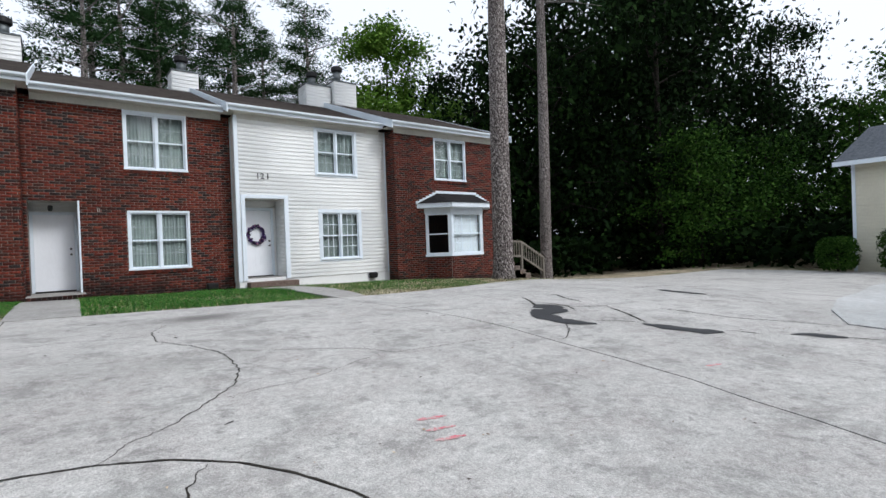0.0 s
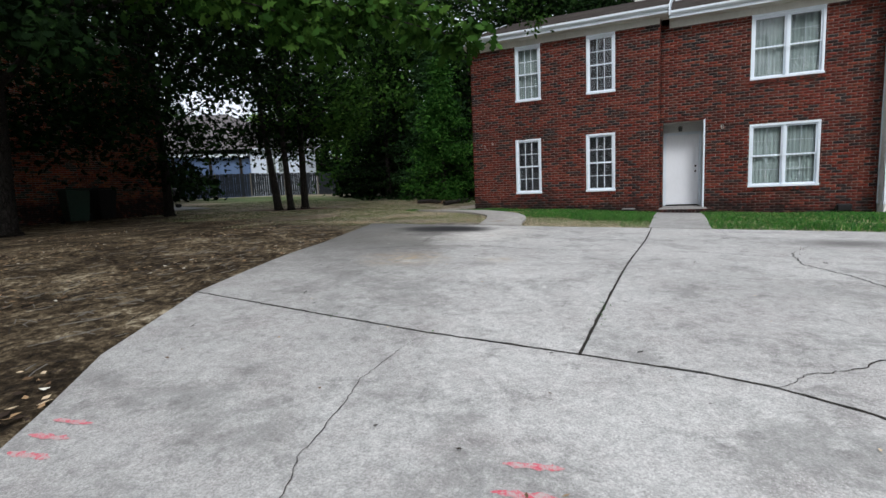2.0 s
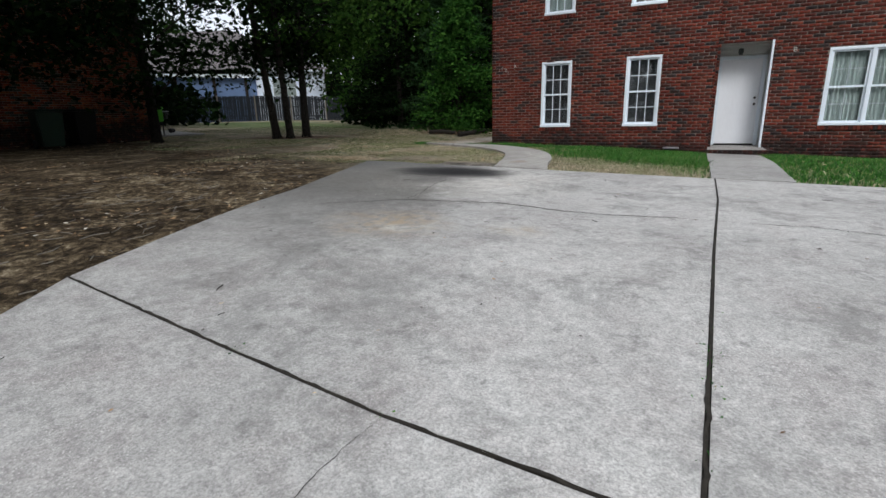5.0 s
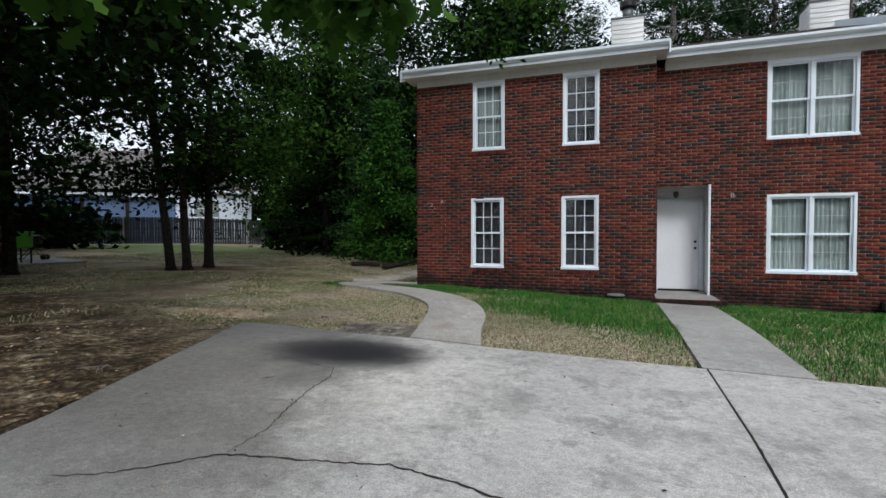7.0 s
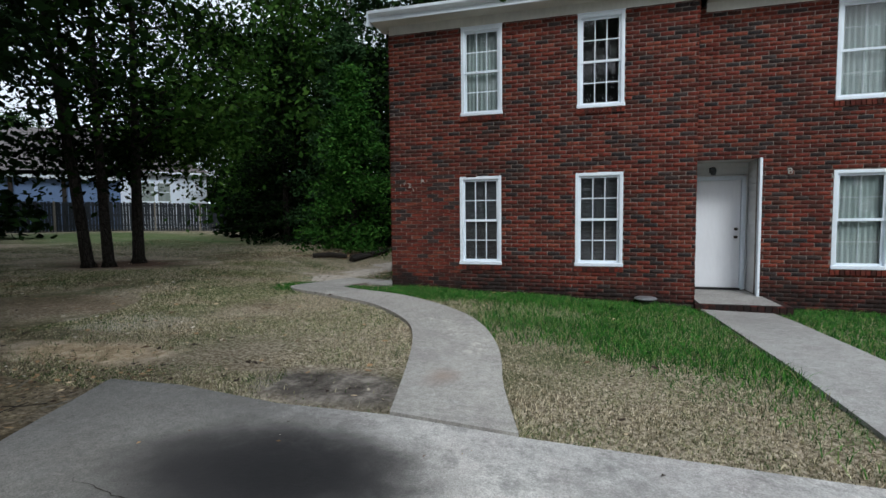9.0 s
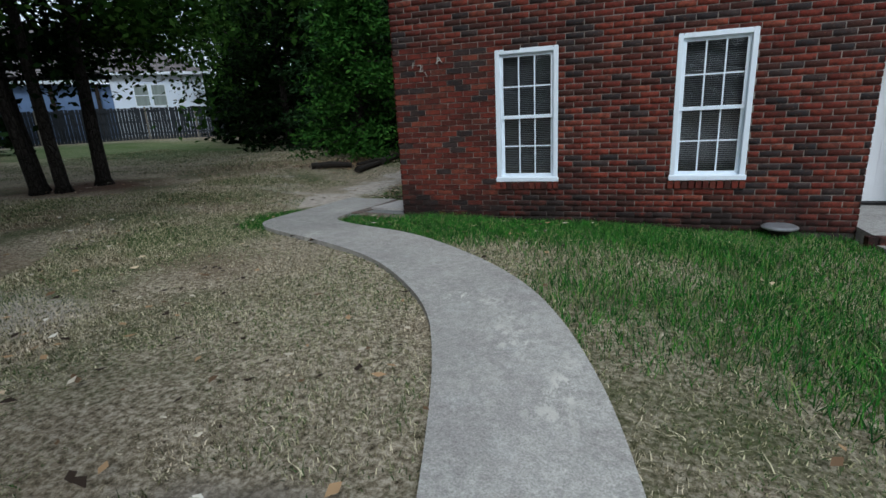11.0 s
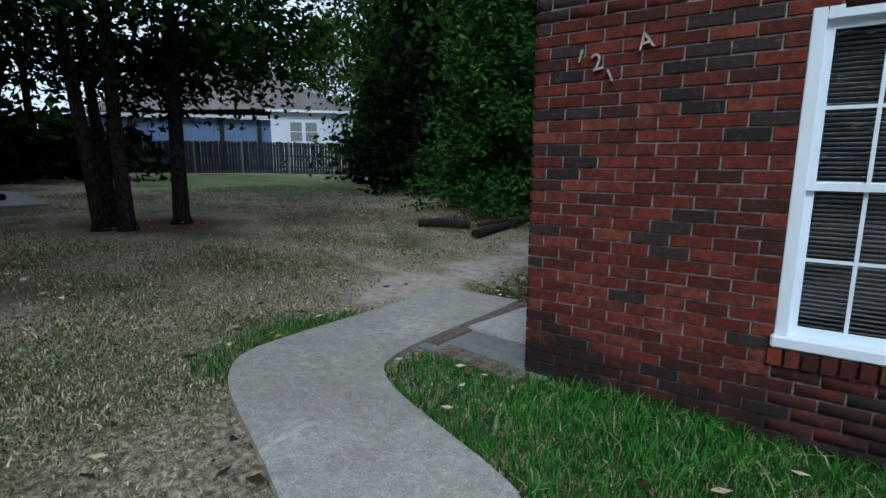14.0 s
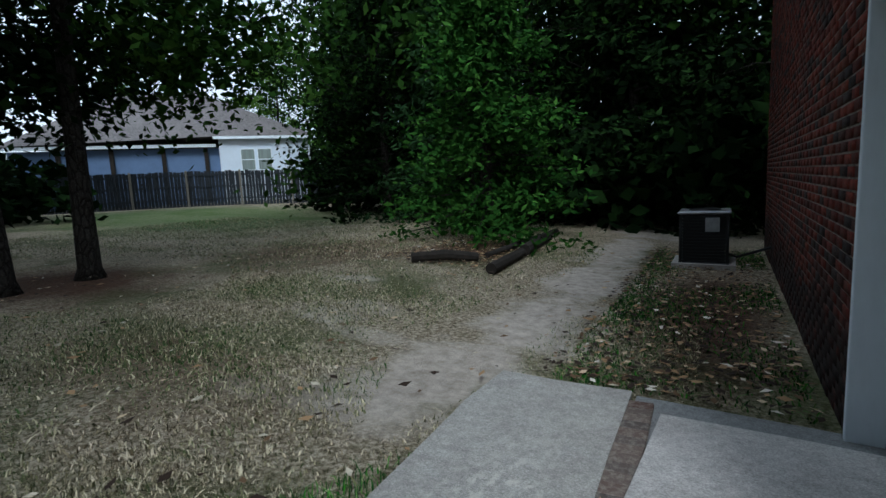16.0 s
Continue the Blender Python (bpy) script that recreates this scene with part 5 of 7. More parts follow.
for (p, q) in zip(out, out[1:]):
    L = math.hypot(q[0] - p[0], q[1] - p[1])
    ux, uy = (q[0] - p[0]) / L, (q[1] - p[1]) / L
    nx, ny = uy, -ux
    pl = lambda u, w, z, p=p, ux=ux, uy=uy, nx=nx, ny=ny: (p[0] + ux * u + nx * w, p[1] + uy * u + ny * w, z)
    rows = brick_rows(31, 0.01, L - 0.01, 1.0, 1.93)
    v, f = brick_arrays(rows, pl, 0.01, 3)
    raw("bay_bricks", v, f, M_BRICK, bay, "", "stuff")
    m = Matrix(((ux, -nx, 0, p[0]), (uy, -ny, 0, p[1]), (0, 0, 1, 0), (0, 0, 0, 1)))
    fb = bmesh.new()
    for (a, b, c, d) in ((0.0, 0.1, 2.0, 3.42), (L - 0.1, L, 2.0, 3.42), (0.1, L - 0.1, 2.0, 2.06), (0.1, L - 0.1, 3.36, 3.42), (0.1, L - 0.1, 2.68, 2.72)):
        box(fb, a, -0.03, c, b, 0.05, d, m=m)
    part("bay_frame", fb, M_TRIM, bay)
    gb = bmesh.new()
    if L > 1:
        grid_bars(gb, 0.1, L - 0.1, 2.06, 3.36, 0.026, 0.034, 3, 4)
        bmesh.ops.transform(gb, matrix=m, verts=gb.verts[:])
        part("bay_muntins", gb, M_TRIM, bay)
        part("bay_curtain", box(bmesh.new(), 0.1, 0.1, 2.05, L - 0.1, 0.11, 3.4, m=m), M_PALE_BLIND, bay)
    pane = part("bay_pane", box(bmesh.new(), 0.1, 0.014, 2.06, L - 0.1, 0.018, 3.36, m=m), M_GLASS, bay)
    pane.visible_shadow = False

# ---- trees and shrubs ----
def leaves(points, sizes, rng, droop=0.3, slim=0.55):
    """Folded leaf blades, one quad each, at the points."""
    n = len(points)
    d = rng.normal(size=(n, 3))
    d[:, 2] = d[:, 2] * 0.6 - droop
    d /= np.linalg.norm(d, axis=1)[:, None]
    u = np.cross(d, rng.normal(size=(n, 3)))
    u /= np.linalg.norm(u, axis=1)[:, None]
    s = np.asarray(sizes)[:, None]
    w = np.cross(d, u)
    v = np.stack([points, points + d * s * 0.5 + u * s * slim * 0.5 + w * s * 0.07, points + d * s, points + d * s * 0.5 - u * s * slim * 0.5 + w * s * 0.07], axis=1)
    return v.reshape(-1, 3), np.arange(4 * n).reshape(n, 4)


def lobed(points, sizes, rng):
    """Oak leaves with lobes: a spine of five quads."""
    V, F = [], []
    for p, s in zip(points, sizes):
        d = rng.normal(size=3)
        d[2] = d[2] * 0.5 - 0.7
        d /= np.linalg.norm(d)
        u = np.cross(d, rng.normal(size=3))
        u /= np.linalg.norm(u)
        w = np.cross(d, u)
        prof = [(0.0, 0.02), (0.22, 0.1), (0.3, 0.26), (0.42, 0.13), (0.56, 0.34), (0.68, 0.14), (0.84, 0.24), (1.0, 0.02)]
        k = len(V)
        for a, b in prof:
            V.append(p + d * s * a + u * s * b + w * s * 0.12 * b)
            V.append(p + d * s * a - u * s * b + w * s * 0.12 * b)
        F += [(k + 2 * i, k + 2 * i + 2, k + 2 * i + 3, k + 2 * i + 1) for i in range(len(prof) - 1)]
    return np.array(V), np.array(F)


def broadleaf(seed, at, height, radius, base, trunk_r, count, size, mats, label, lean=(0, 0), limbs=14, roots=True, spread=0.55, group="", extra=()):
    """A tree with a tapered trunk, limbs, forks and a crown of single leaves. at: its foot."""
    rng = np.random.default_rng(seed)
    rnd = random.Random(seed)
    x0, y0 = at
    z0 = G(x0, y0) - 0.05
    tree = thing("tree", (x0, y0, z0), label, "tree", group)
    bm = bmesh.new()
    N = 10
    pts, rad = [], []
    for i in range(N + 1):
        t = i / N
        pts.append(Vector((x0 + lean[0] * t * height + 0.12 * math.sin(3 * t + seed), y0 + lean[1] * t * height + 0.12 * math.cos(4 * t + seed), z0 + t * height * 0.93)))
        rad.append(trunk_r * ((1 + 0.55 * max(0, 1 - t * 22) if roots else 1) * (1 - 0.85 * t) + 0.02))
    pts.insert(1, pts[0].lerp(pts[1], 0.16)), rad.insert(1, trunk_r * 1.08)
    tube(bm, pts, rad, 10)
    ends = []
    for k in range(limbs):
        t = base / height + (0.97 - base / height) * (k + rnd.random()) / limbs
        i = min(N - 1, int(t * N))
        start = pts[i + 1].lerp(pts[min(i + 2, len(pts) - 1)], t * N - i)
        a = k * 2.4 + rnd.uniform(-0.5, 0.5)
        shape = math.sin(math.pi * min(1, 0.25 + 0.75 * (t * height - base) / (height - base))) ** 0.6
        L = radius * shape * rnd.uniform(0.75, 1.15)
        up = rnd.uniform(0.0, 0.5)
        tip = start + Vector((math.cos(a) * L, math.sin(a) * L, L * up))
        mid = start.lerp(tip, 0.5) + Vector((0, 0, L * 0.1))
        r = trunk_r * 0.3 * (1 - 0.6 * t)
        tube(bm, [start, mid, tip], [r, r * 0.6, r * 0.2], 5, False)
        for j in range(4):
            s = start.lerp(mid, 0.6) if j == 0 else mid.lerp(tip, rnd.uniform(0.0, 0.9))
            e = s + Vector((rnd.uniform(-1, 1), rnd.uniform(-1, 1), rnd.uniform(-0.35, 0.6))) * L * 0.42
            tube(bm, [s, e], [r * 0.35, r * 0.08], 4, False)
            ends += [e, s.lerp(e, 0.6)]
        ends += [tip, mid.lerp(tip, 0.6)]
    part("trunk", bm, mats[0], tree, "", True)
    ends = np.array([tuple(e) for e in ends] + [tuple(e) for e in extra])
    # uneven clumps: some ends carry many leaves, some few
    weight = rng.random(len(ends)) ** 2.4 + 0.03
    if len(extra):
        weight[-len(extra):] = 1.2
    pick = rng.choice(len(ends), count, p=weight / weight.sum())
    sig = spread * (0.6 + 0.8 * rng.random(len(ends)))
    P = ends[pick] + rng.normal(size=(count, 3)) * sig[pick][:, None] * np.array([1, 1, 0.62])
    v, f = leaves(P, size * rng.uniform(0.6, 1.3, count), rng)
    raw("crown", v, f, mats[1], tree)
    return tree


def pine(seed, at, height, base, trunk_r, count, label, radius=2.6, group="tall pines"):
    rng = np.random.default_rng(seed)
    rnd = random.Random(seed)
    x0, y0 = at
    z0 = G(x0, y0) - 0.05
    tree = thing("pine_tree", (x0, y0, z0), label, "tree", group)
    bm = bmesh.new()
    sway = rnd.uniform(-0.02, 0.02)
    top = lambda t: Vector((x0 + sway * t * height, y0 + 0.3 * math.sin(2 * t + seed) * t, z0 + t * height))
    tube(bm, [top(t) for t in (0, 0.01, 0.04, 0.2, 0.4, 0.6, 0.8, 1)], [trunk_r * q for q in (1.35, 1.12, 1.0, 0.93, 0.85, 0.7, 0.4, 0.05)], 14)
    ends = []
    n = 22
    for k in range(n):
        t = base / height + (0.99 - base / height) * (k / n)
        a = k * 2.4 + rnd.uniform(-0.4, 0.4)
        L = radius * (1.15 - 0.75 * (k / n)) * rnd.choice((0.45, 0.8, 1.1, 1.5))
        s = top(t)
        e = s + Vector((math.cos(a) * L, math.sin(a) * L, L * rnd.uniform(-0.1, 0.45)))
        tube(bm, [s, s.lerp(e, 0.5) + Vector((0, 0, 0.12)), e], [0.055, 0.035, 0.015], 4, False)
        for q in (0.45, 0.65, 0.85, 1.0):
            c = s.lerp(e, q) + Vector((rnd.uniform(-0.5, 0.5), rnd.uniform(-0.5, 0.5), rnd.uniform(-0.1, 0.3)))
            ends.append(c)
    part("trunk", bm, M_PINEBARK, tree, "", True)
    ends = np.array([tuple(e) for e in ends])
    pick = rng.integers(0, len(ends), count)
    P = ends[pick] + rng.normal(size=(count, 3)) * np.array([0.34, 0.34, 0.2])
    v, f = leaves(P, 0.3 * rng.uniform(0.7, 1.3, count), rng, droop=-0.2, slim=0.22)
    raw("crown", v, f, M_NEEDLE, tree)
    return tree


def conifer(seed, at, height, radius, count, mat, label, size=0.16, low=0.2):
    """A full evergreen, green to the ground, of layered sprays."""
    rng = np.random.default_rng(seed)
    x0, y0 = at
    z0 = G(x0, y0) - 0.03
    tree = thing("evergreen_tree", (x0, y0, z0), label, "tree")
    nb = 150
    t = rng.random(nb) ** 1.25
    a = rng.random(nb) * 2 * math.pi
    R = radius * (1 - t) ** 0.75 * rng.uniform(0.72, 1.18, nb)
    tips = np.stack([x0 + R * np.cos(a), y0 + R * np.sin(a), z0 + low + t * (height - low) - 0.12 * R], axis=1)
    hub = np.stack([np.full(nb, x0), np.full(nb, y0), z0 + low + t * (height - low)], axis=1)
    bm = tube(bmesh.new(), [(x0, y0, z0), (x0, y0, z0 + height * 0.5), (x0, y0, z0 + height * 0.96)], [0.16, 0.09, 0.015], 8)
    for h, p in zip(hub[:70], tips[:70]):
        tube(bm, [h, h * 0.5 + p * 0.5 + np.array([0, 0, 0.05]), p], [0.03, 0.02, 0.008], 4, False)
    part("trunk", bm, M_BARK, tree)
    pick = rng.integers(0, nb, count)
    q = rng.random(count) ** 0.6
    P = hub[pick] * (1 - q)[:, None] + tips[pick] * q[:, None] + rng.normal(size=(count, 3)) * np.array([0.22, 0.22, 0.1])
    v, f = leaves(P, size * rng.uniform(0.6, 1.3, count), rng, droop=0.1, slim=0.4)
    raw("foliage", v, f, mat, tree)
    return tree


TREES = {"a": (-14.60, 15.97), "b": (-15.08, 16.49), "c": (-14.16, 16.43), "d": (-14.26, 17.47)}
PINE_BIG = (10.9, 11.7)
FENCE_Z = lambda x, y: G(x, y) + 0.05
OAK = (M_BARK, M_LEAF)
# Same bark, with leaves darkened in colour as if shaded.
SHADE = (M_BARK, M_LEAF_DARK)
multi = "slender dark-barked tree in a clump on bare red soil"
hanging = [(-16.8 + 2.6 * random.random(), 15.4 + 2.4 * random.random(), 4.0 + 1.4 * random.random()) for _ in range(13)]
hanging_far = [(-17.6 + 4.2 * random.random(), 18.2 + 2.2 * random.random(), 4.5 + 1.4 * random.random()) for _ in range(22)]
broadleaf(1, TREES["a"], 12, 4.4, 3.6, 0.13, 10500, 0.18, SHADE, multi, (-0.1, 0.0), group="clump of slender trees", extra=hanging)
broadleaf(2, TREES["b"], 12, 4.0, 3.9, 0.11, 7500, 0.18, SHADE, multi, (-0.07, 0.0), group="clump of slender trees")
broadleaf(3, TREES["c"], 13, 4.4, 3.6, 0.125, 9500, 0.18, OAK, multi, (-0.035, 0.0), group="clump of slender trees")
broadleaf(4, TREES["d"], 13, 5.2, 3.3, 0.145, 12500, 0.18, OAK, "dark-barked shade tree beside a clump on bare red soil", (0.0, -0.01), extra=hanging_far)
low_sprays = [(-7.5 - 5 * random.random(), 6.5 + 6 * random.random(), 5.4 + 3 * random.random()) for _ in range(22)] + [(-15.0 - 1.8 * random.random(), 4 + 7 * random.random(), 3.4 + 2.2 * random.random()) for _ in range(22)]
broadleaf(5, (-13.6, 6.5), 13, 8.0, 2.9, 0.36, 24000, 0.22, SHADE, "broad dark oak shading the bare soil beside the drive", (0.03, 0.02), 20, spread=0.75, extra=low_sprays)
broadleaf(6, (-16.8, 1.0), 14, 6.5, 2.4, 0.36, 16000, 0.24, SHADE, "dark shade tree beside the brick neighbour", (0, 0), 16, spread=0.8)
# Out of view; this tree is added to deepen the shade here.
broadleaf(7, (-12.5, -4.5), 14, 6.5, 3.2, 0.36, 12000, 0.22, SHADE, "unseen tree added to shade the side of the drive", (0, 0), 16, spread=0.8)
conifer(8, (-10.6, 23.2), 6.6, 2.1, 15000, M_CONIFER, "bushy bright evergreen green to the ground beside a log edging", 0.17)
conifer(9, (-12.6, 26.6), 9.5, 2.8, 14000, M_NEEDLE, "tall dark evergreen behind the lawn", 0.22)
conifer(10, (-16.6, 28.0), 10, 3.2, 14000, M_LEAF_DARK, "broad dark evergreen before the fence", 0.24)
conifer(11, (-8.4, 27.6), 9.5, 3.2, 13000, M_LEAF_DARK, "dark evergreen beyond the air conditioner", 0.24)

broadleaf(13, (-16.9, 12.9), 10, 3.6, 1.3, 0.16, 12000, 0.2, SHADE, "dark low-branched tree at the corner of the brick neighbour", (0.02, 0), 16, spread=0.6)
# the woods round about: three shapes, copied
shapes = [
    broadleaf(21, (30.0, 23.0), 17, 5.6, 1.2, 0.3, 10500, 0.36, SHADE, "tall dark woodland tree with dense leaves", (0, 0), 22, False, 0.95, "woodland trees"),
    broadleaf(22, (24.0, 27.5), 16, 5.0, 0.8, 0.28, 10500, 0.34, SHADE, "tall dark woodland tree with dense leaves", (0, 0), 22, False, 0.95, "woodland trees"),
    broadleaf(23, (-19.5, 34.5), 12, 4.6, 0.6, 0.22, 9500, 0.3, OAK, "leafy woodland tree behind the lawn", (0, 0), 20, False, 0.85, "woodland trees"),
]
spots = [
    # (shape, x, y, scale) beyond the drive
    (1, 33, 18, 1.05), (0, 38, 22, 1.1), (1, 28.5, 16.5, 0.92), (0, 36, 13, 0.6), (1, 43, 15, 0.66), (2, 33.5, 12.5, 0.62), (2, 40, 9.5, 0.75), (0, 24.5, 22.0, 0.95), (2, 30, 27, 1.15),
    (0, 41, 23, 1.1), (1, 36, 30, 1.0), (2, 46, 7.5, 0.95), (2, 47, 1, 1.2), (2, 27.0, 13.4, 0.6), (2, 31, 20, 0.7),
    # behind the houses and the back lawn
    (2, -6.8, 31, 0.95), (2, 2, 35, 1.0), (0, -8, 31, 0.85), (1, -13, 33, 0.8), (2, -17.5, 30.5, 1.0), (2, -14, 37, 1.0), (1, -5, 40, 0.9), (2, 8, 38, 0.8), (0, -1.5, 27.5, 0.5), (1, -5.2, 28.5, 0.7),
    # to the west and behind the camera
    (1, -27, 8, 0.9), (0, -30, 16, 0.75), (1, -28, -2, 1.0), (0, -22, -8, 1.0), (1, -40, 16, 1.0), (2, -46, 36, 0.7), (1, -24, 41, 0.95), (0, -12, -14, 1.0), (1, -34, 6, 1.0),
    (0, 0, -22, 1.0), (1, 12, -24, 1.0), (0, 24, -20, 1.0), (2, 36, -14, 1.2), (2, -16, 40, 1.0), (0, -33, 45, 0.9), (1, 3, 44, 0.85),
]
for i, (k, x, y, s) in enumerate(spots):
    tall = (1.0 if y < 13 else 1.25) if i < 12 else 1.0
    m = pose(x, y, G(x, y) - 0.05, 0, 0, i * 67) @ Matrix.Diagonal((s * 1.05, s * 1.05, s * tall * (0.95 + 0.1 * (i % 4)), 1))
    copy_thing(shapes[k], m)
light_tree = broadleaf(31, (19.5, 32.5), 19.5, 4.8, 4.0, 0.2, 20000, 0.28, (M_BARK, M_LEAF_LIGHT), "airy bright green tree standing behind the roof", (0, 0), 16, False, 0.6, "bright green trees")
for x, y, s in ((27.5, 34.5, 0.8), (24.5, 36, 0.85), (31.5, 36.5, 0.75), (17.5, 28.5, 0.5), (-37, 50, 0.72), (-43, 48, 0.8)):
    copy_thing(light_tree, pose(x, y, G(x, y), 0, 0, x * 13) @ Matrix.Diagonal((s, s, s, 1)))

west = broadleaf(12, (-29.0, 19.5), 13, 5.5, 3.6, 0.17, 8500, 0.24, SHADE, "dark leafy tree over the back lawn", (0, 0), 18, False, 0.8, "dark lawn trees")
for x, y, s in ((-25.5, 13.5, 1.0), (-31, 16, 1.1)):
    copy_thing(west, pose(x, y, G(x, y), 0, 0, x * 37) @ Matrix.Diagonal((s, s, s, 1)))
pine(41, (PINE_BIG[0], PINE_BIG[1]), 19, 12, 0.31, 6000, "tall pine with plated grey-brown bark beside the end house")
p2 = pine(42, (18.0, 16.2), 21, 13, 0.27, 6000, "tall bare-trunked pine with plated bark by the side stair")
for i, (x, y, s) in enumerate(((1.2, 34, 0.95), (3.2, 37, 1.0), (5.2, 36, 0.9), (7.3, 39, 1.0), (9.4, 35, 1.0), (12.5, 39, 0.95), (14.8, 35.5, 1.02), (-7.2, 36, 0.92), (-4.5, 35, 0.9), (11, 43, 1.05), (16.5, 41, 0.9), (-18, 38, 1.0), (-10, 37, 1.0), (5.9, 43, 1.1), (1.8, 41, 1.1))):
    copy_thing(p2, pose(x, y, G(x, y), 0, 0, i * 81) @ Matrix.Diagonal((s, s, s * 0.92, 1)))

# near oak sprays hanging over the drive and the eave
def spray(seed, start, end, n, size, label, lobes=True, sag=0.5, mat=M_LEAF):
    rng = np.random.default_rng(seed)
    s, e = Vector(start), Vector(end)
    b = thing("oak_branch", start, label, "branch", "overhanging branches")
    bm = bmesh.new()
    mid = s.lerp(e, 0.5) + Vector((0, 0, sag))
    tube(bm, [s, mid, e], [0.045, 0.025, 0.006], 6)
    pts = []
    for k in range(16):
        q = 0.15 + 0.85 * k / 15
        c = s.lerp(mid, q * 2) if q < 0.5 else mid.lerp(e, q * 2 - 1)
        t = c + Vector(rng.normal(size=3) * np.array([0.5, 0.5, 0.22])) * (1.2 - 0.6 * q)
        tube(bm, [c, t], [0.01, 0.003], 4, False)
        for _ in range(n // 16):
            pts.append(np.array(c.lerp(t, rng.random())) + rng.normal(size=3) * 0.13)
    part("bough", bm, M_BARK, b)
    pts = np.array(pts)
    v, f = (lobed if lobes else leaves)(pts, size * rng.uniform(0.7, 1.25, len(pts)), rng)
    raw("leaves", v, f, mat, b)


# Two of these branches use the leaf colour darkened for shade.
spray(51, (-11.5, 7.4, 6.8), (-3.0, 6.9, 4.25), 1700, 0.2, "leafy oak branch hanging over the drive")
spray(52, (-12.0, 5.0, 6.4), (-4.6, 6.3, 4.5), 1600, 0.2, "leafy oak branch hanging over the drive")
spray(53, (-13.2, 6.0, 6.0), (-7.2, 4.8, 4.2), 1500, 0.17, "leafy oak branch hanging over the drive", mat=M_LEAF_DARK)
spray(54, (-12.0, 8.0, 8.8), (-4.4, 9.5, 6.9), 1300, 0.16, "leafy oak branch hanging over the drive")
spray(55, (-13.0, 12.5, 8.5), (-3.7, 13.9, 6.35), 1300, 0.12, "leafy branch reaching over the corner of the eave", False, 1.0)
spray(56, (-13.0, 11.5, 8.0), (-5.6, 13.2, 6.6), 1300, 0.12, "leafy branch reaching over the corner of the eave", False, 1.0)
spray(57, (-13.0, 13.0, 10.0), (-4.6, 12.5, 8.2), 1400, 0.14, "leafy branch reaching over the corner of the eave", False, 0.8)
spray(58, (-12.0, 5.0, 8.5), (-5.2, 5.2, 6.2), 1300, 0.17, "leafy oak branch hanging over the drive", mat=M_LEAF_DARK)

# far woods closing the distance
rng = np.random.default_rng(77)
n = 26000
a = rng.random(n) * 2 * math.pi
r = 52 + 16 * rng.random(n)
z = 14.5 * rng.random(n) ** 1.5 * (0.75 + 0.25 * np.sin(a * 9) * np.sin(a * 5 + 1)) * np.where((a > 2.2) & (a < 3.0), 0.55, 1.0)
P = np.stack([r * np.cos(a), 10 + r * np.sin(a), z + 0.5], axis=1)
v, f = leaves(P, rng.uniform(0.8, 1.7, n), rng, 0.0, 0.8)
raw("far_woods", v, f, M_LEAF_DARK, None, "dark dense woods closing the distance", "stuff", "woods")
# undergrowth before the woods, its dark colour filling in for shade
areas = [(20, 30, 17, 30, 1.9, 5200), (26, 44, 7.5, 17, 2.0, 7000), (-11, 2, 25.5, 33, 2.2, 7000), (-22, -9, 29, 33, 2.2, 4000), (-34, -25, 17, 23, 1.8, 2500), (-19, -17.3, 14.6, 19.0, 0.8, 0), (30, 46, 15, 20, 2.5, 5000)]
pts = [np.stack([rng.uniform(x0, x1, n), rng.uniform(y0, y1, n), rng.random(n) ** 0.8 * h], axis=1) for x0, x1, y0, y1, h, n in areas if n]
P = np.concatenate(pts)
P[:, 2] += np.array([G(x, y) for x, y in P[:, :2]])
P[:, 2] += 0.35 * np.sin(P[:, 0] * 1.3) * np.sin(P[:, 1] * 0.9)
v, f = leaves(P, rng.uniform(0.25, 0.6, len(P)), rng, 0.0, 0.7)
raw("undergrowth", v, f, M_LEAF_DARK, None, "tangled undergrowth coloured dark as the shade below the trees", "stuff", "shrubs")

# ---- fence and far house ----
fence = thing("fence", (-30, 28.5, G(-30, 28.5)), "weathered grey board privacy fence with pale posts", "fence")
F0, F1 = Vector((-39, 18.5)), Vector((-18.0, 39.5))
along = (F1 - F0).normalized()
nrm = Vector((along.y, -along.x))
rnd = random.Random(9)
total = (F1 - F0).length
k, s = 0, 0.0
board_mesh = {}
FENCE_BOARDS = []
while s < total:
    p = F0 + along * s
    z = FENCE_Z(p.x, p.y)
    FENCE_BOARDS.append((p.x, p.y, z, 1.68 + rnd.uniform(-0.03, 0.03), rnd.uniform(-0.6, 0.6)))
    s += 0.152
rows = FENCE_BOARDS
rot = Matrix.Rotation(math.atan2(along.y, along.x), 4, "Z")
for i, (x, y, z, h, tilt) in enumerate(rows[:190]):
    key = round(h, 2)
    if key not in board_mesh:
        bm = bmesh.new()
        box(bm, 0, -0.009, 0, 0.138, 0.009, h, m=None)
        me = bpy.data.meshes.new("board")
        bm.to_mesh(me)
        bm.free()
        me.materials.append(M_FENCE)
        board_mesh[key] = me
    ob = new("board", board_mesh[key])
    ob.parent = fence
    ob.matrix_basis = Matrix.Translation(Vector((x, y, z)) - fence.location) @ rot @ Matrix.Rotation(radians(tilt), 4, "Y")
i, s = 0, 0.0
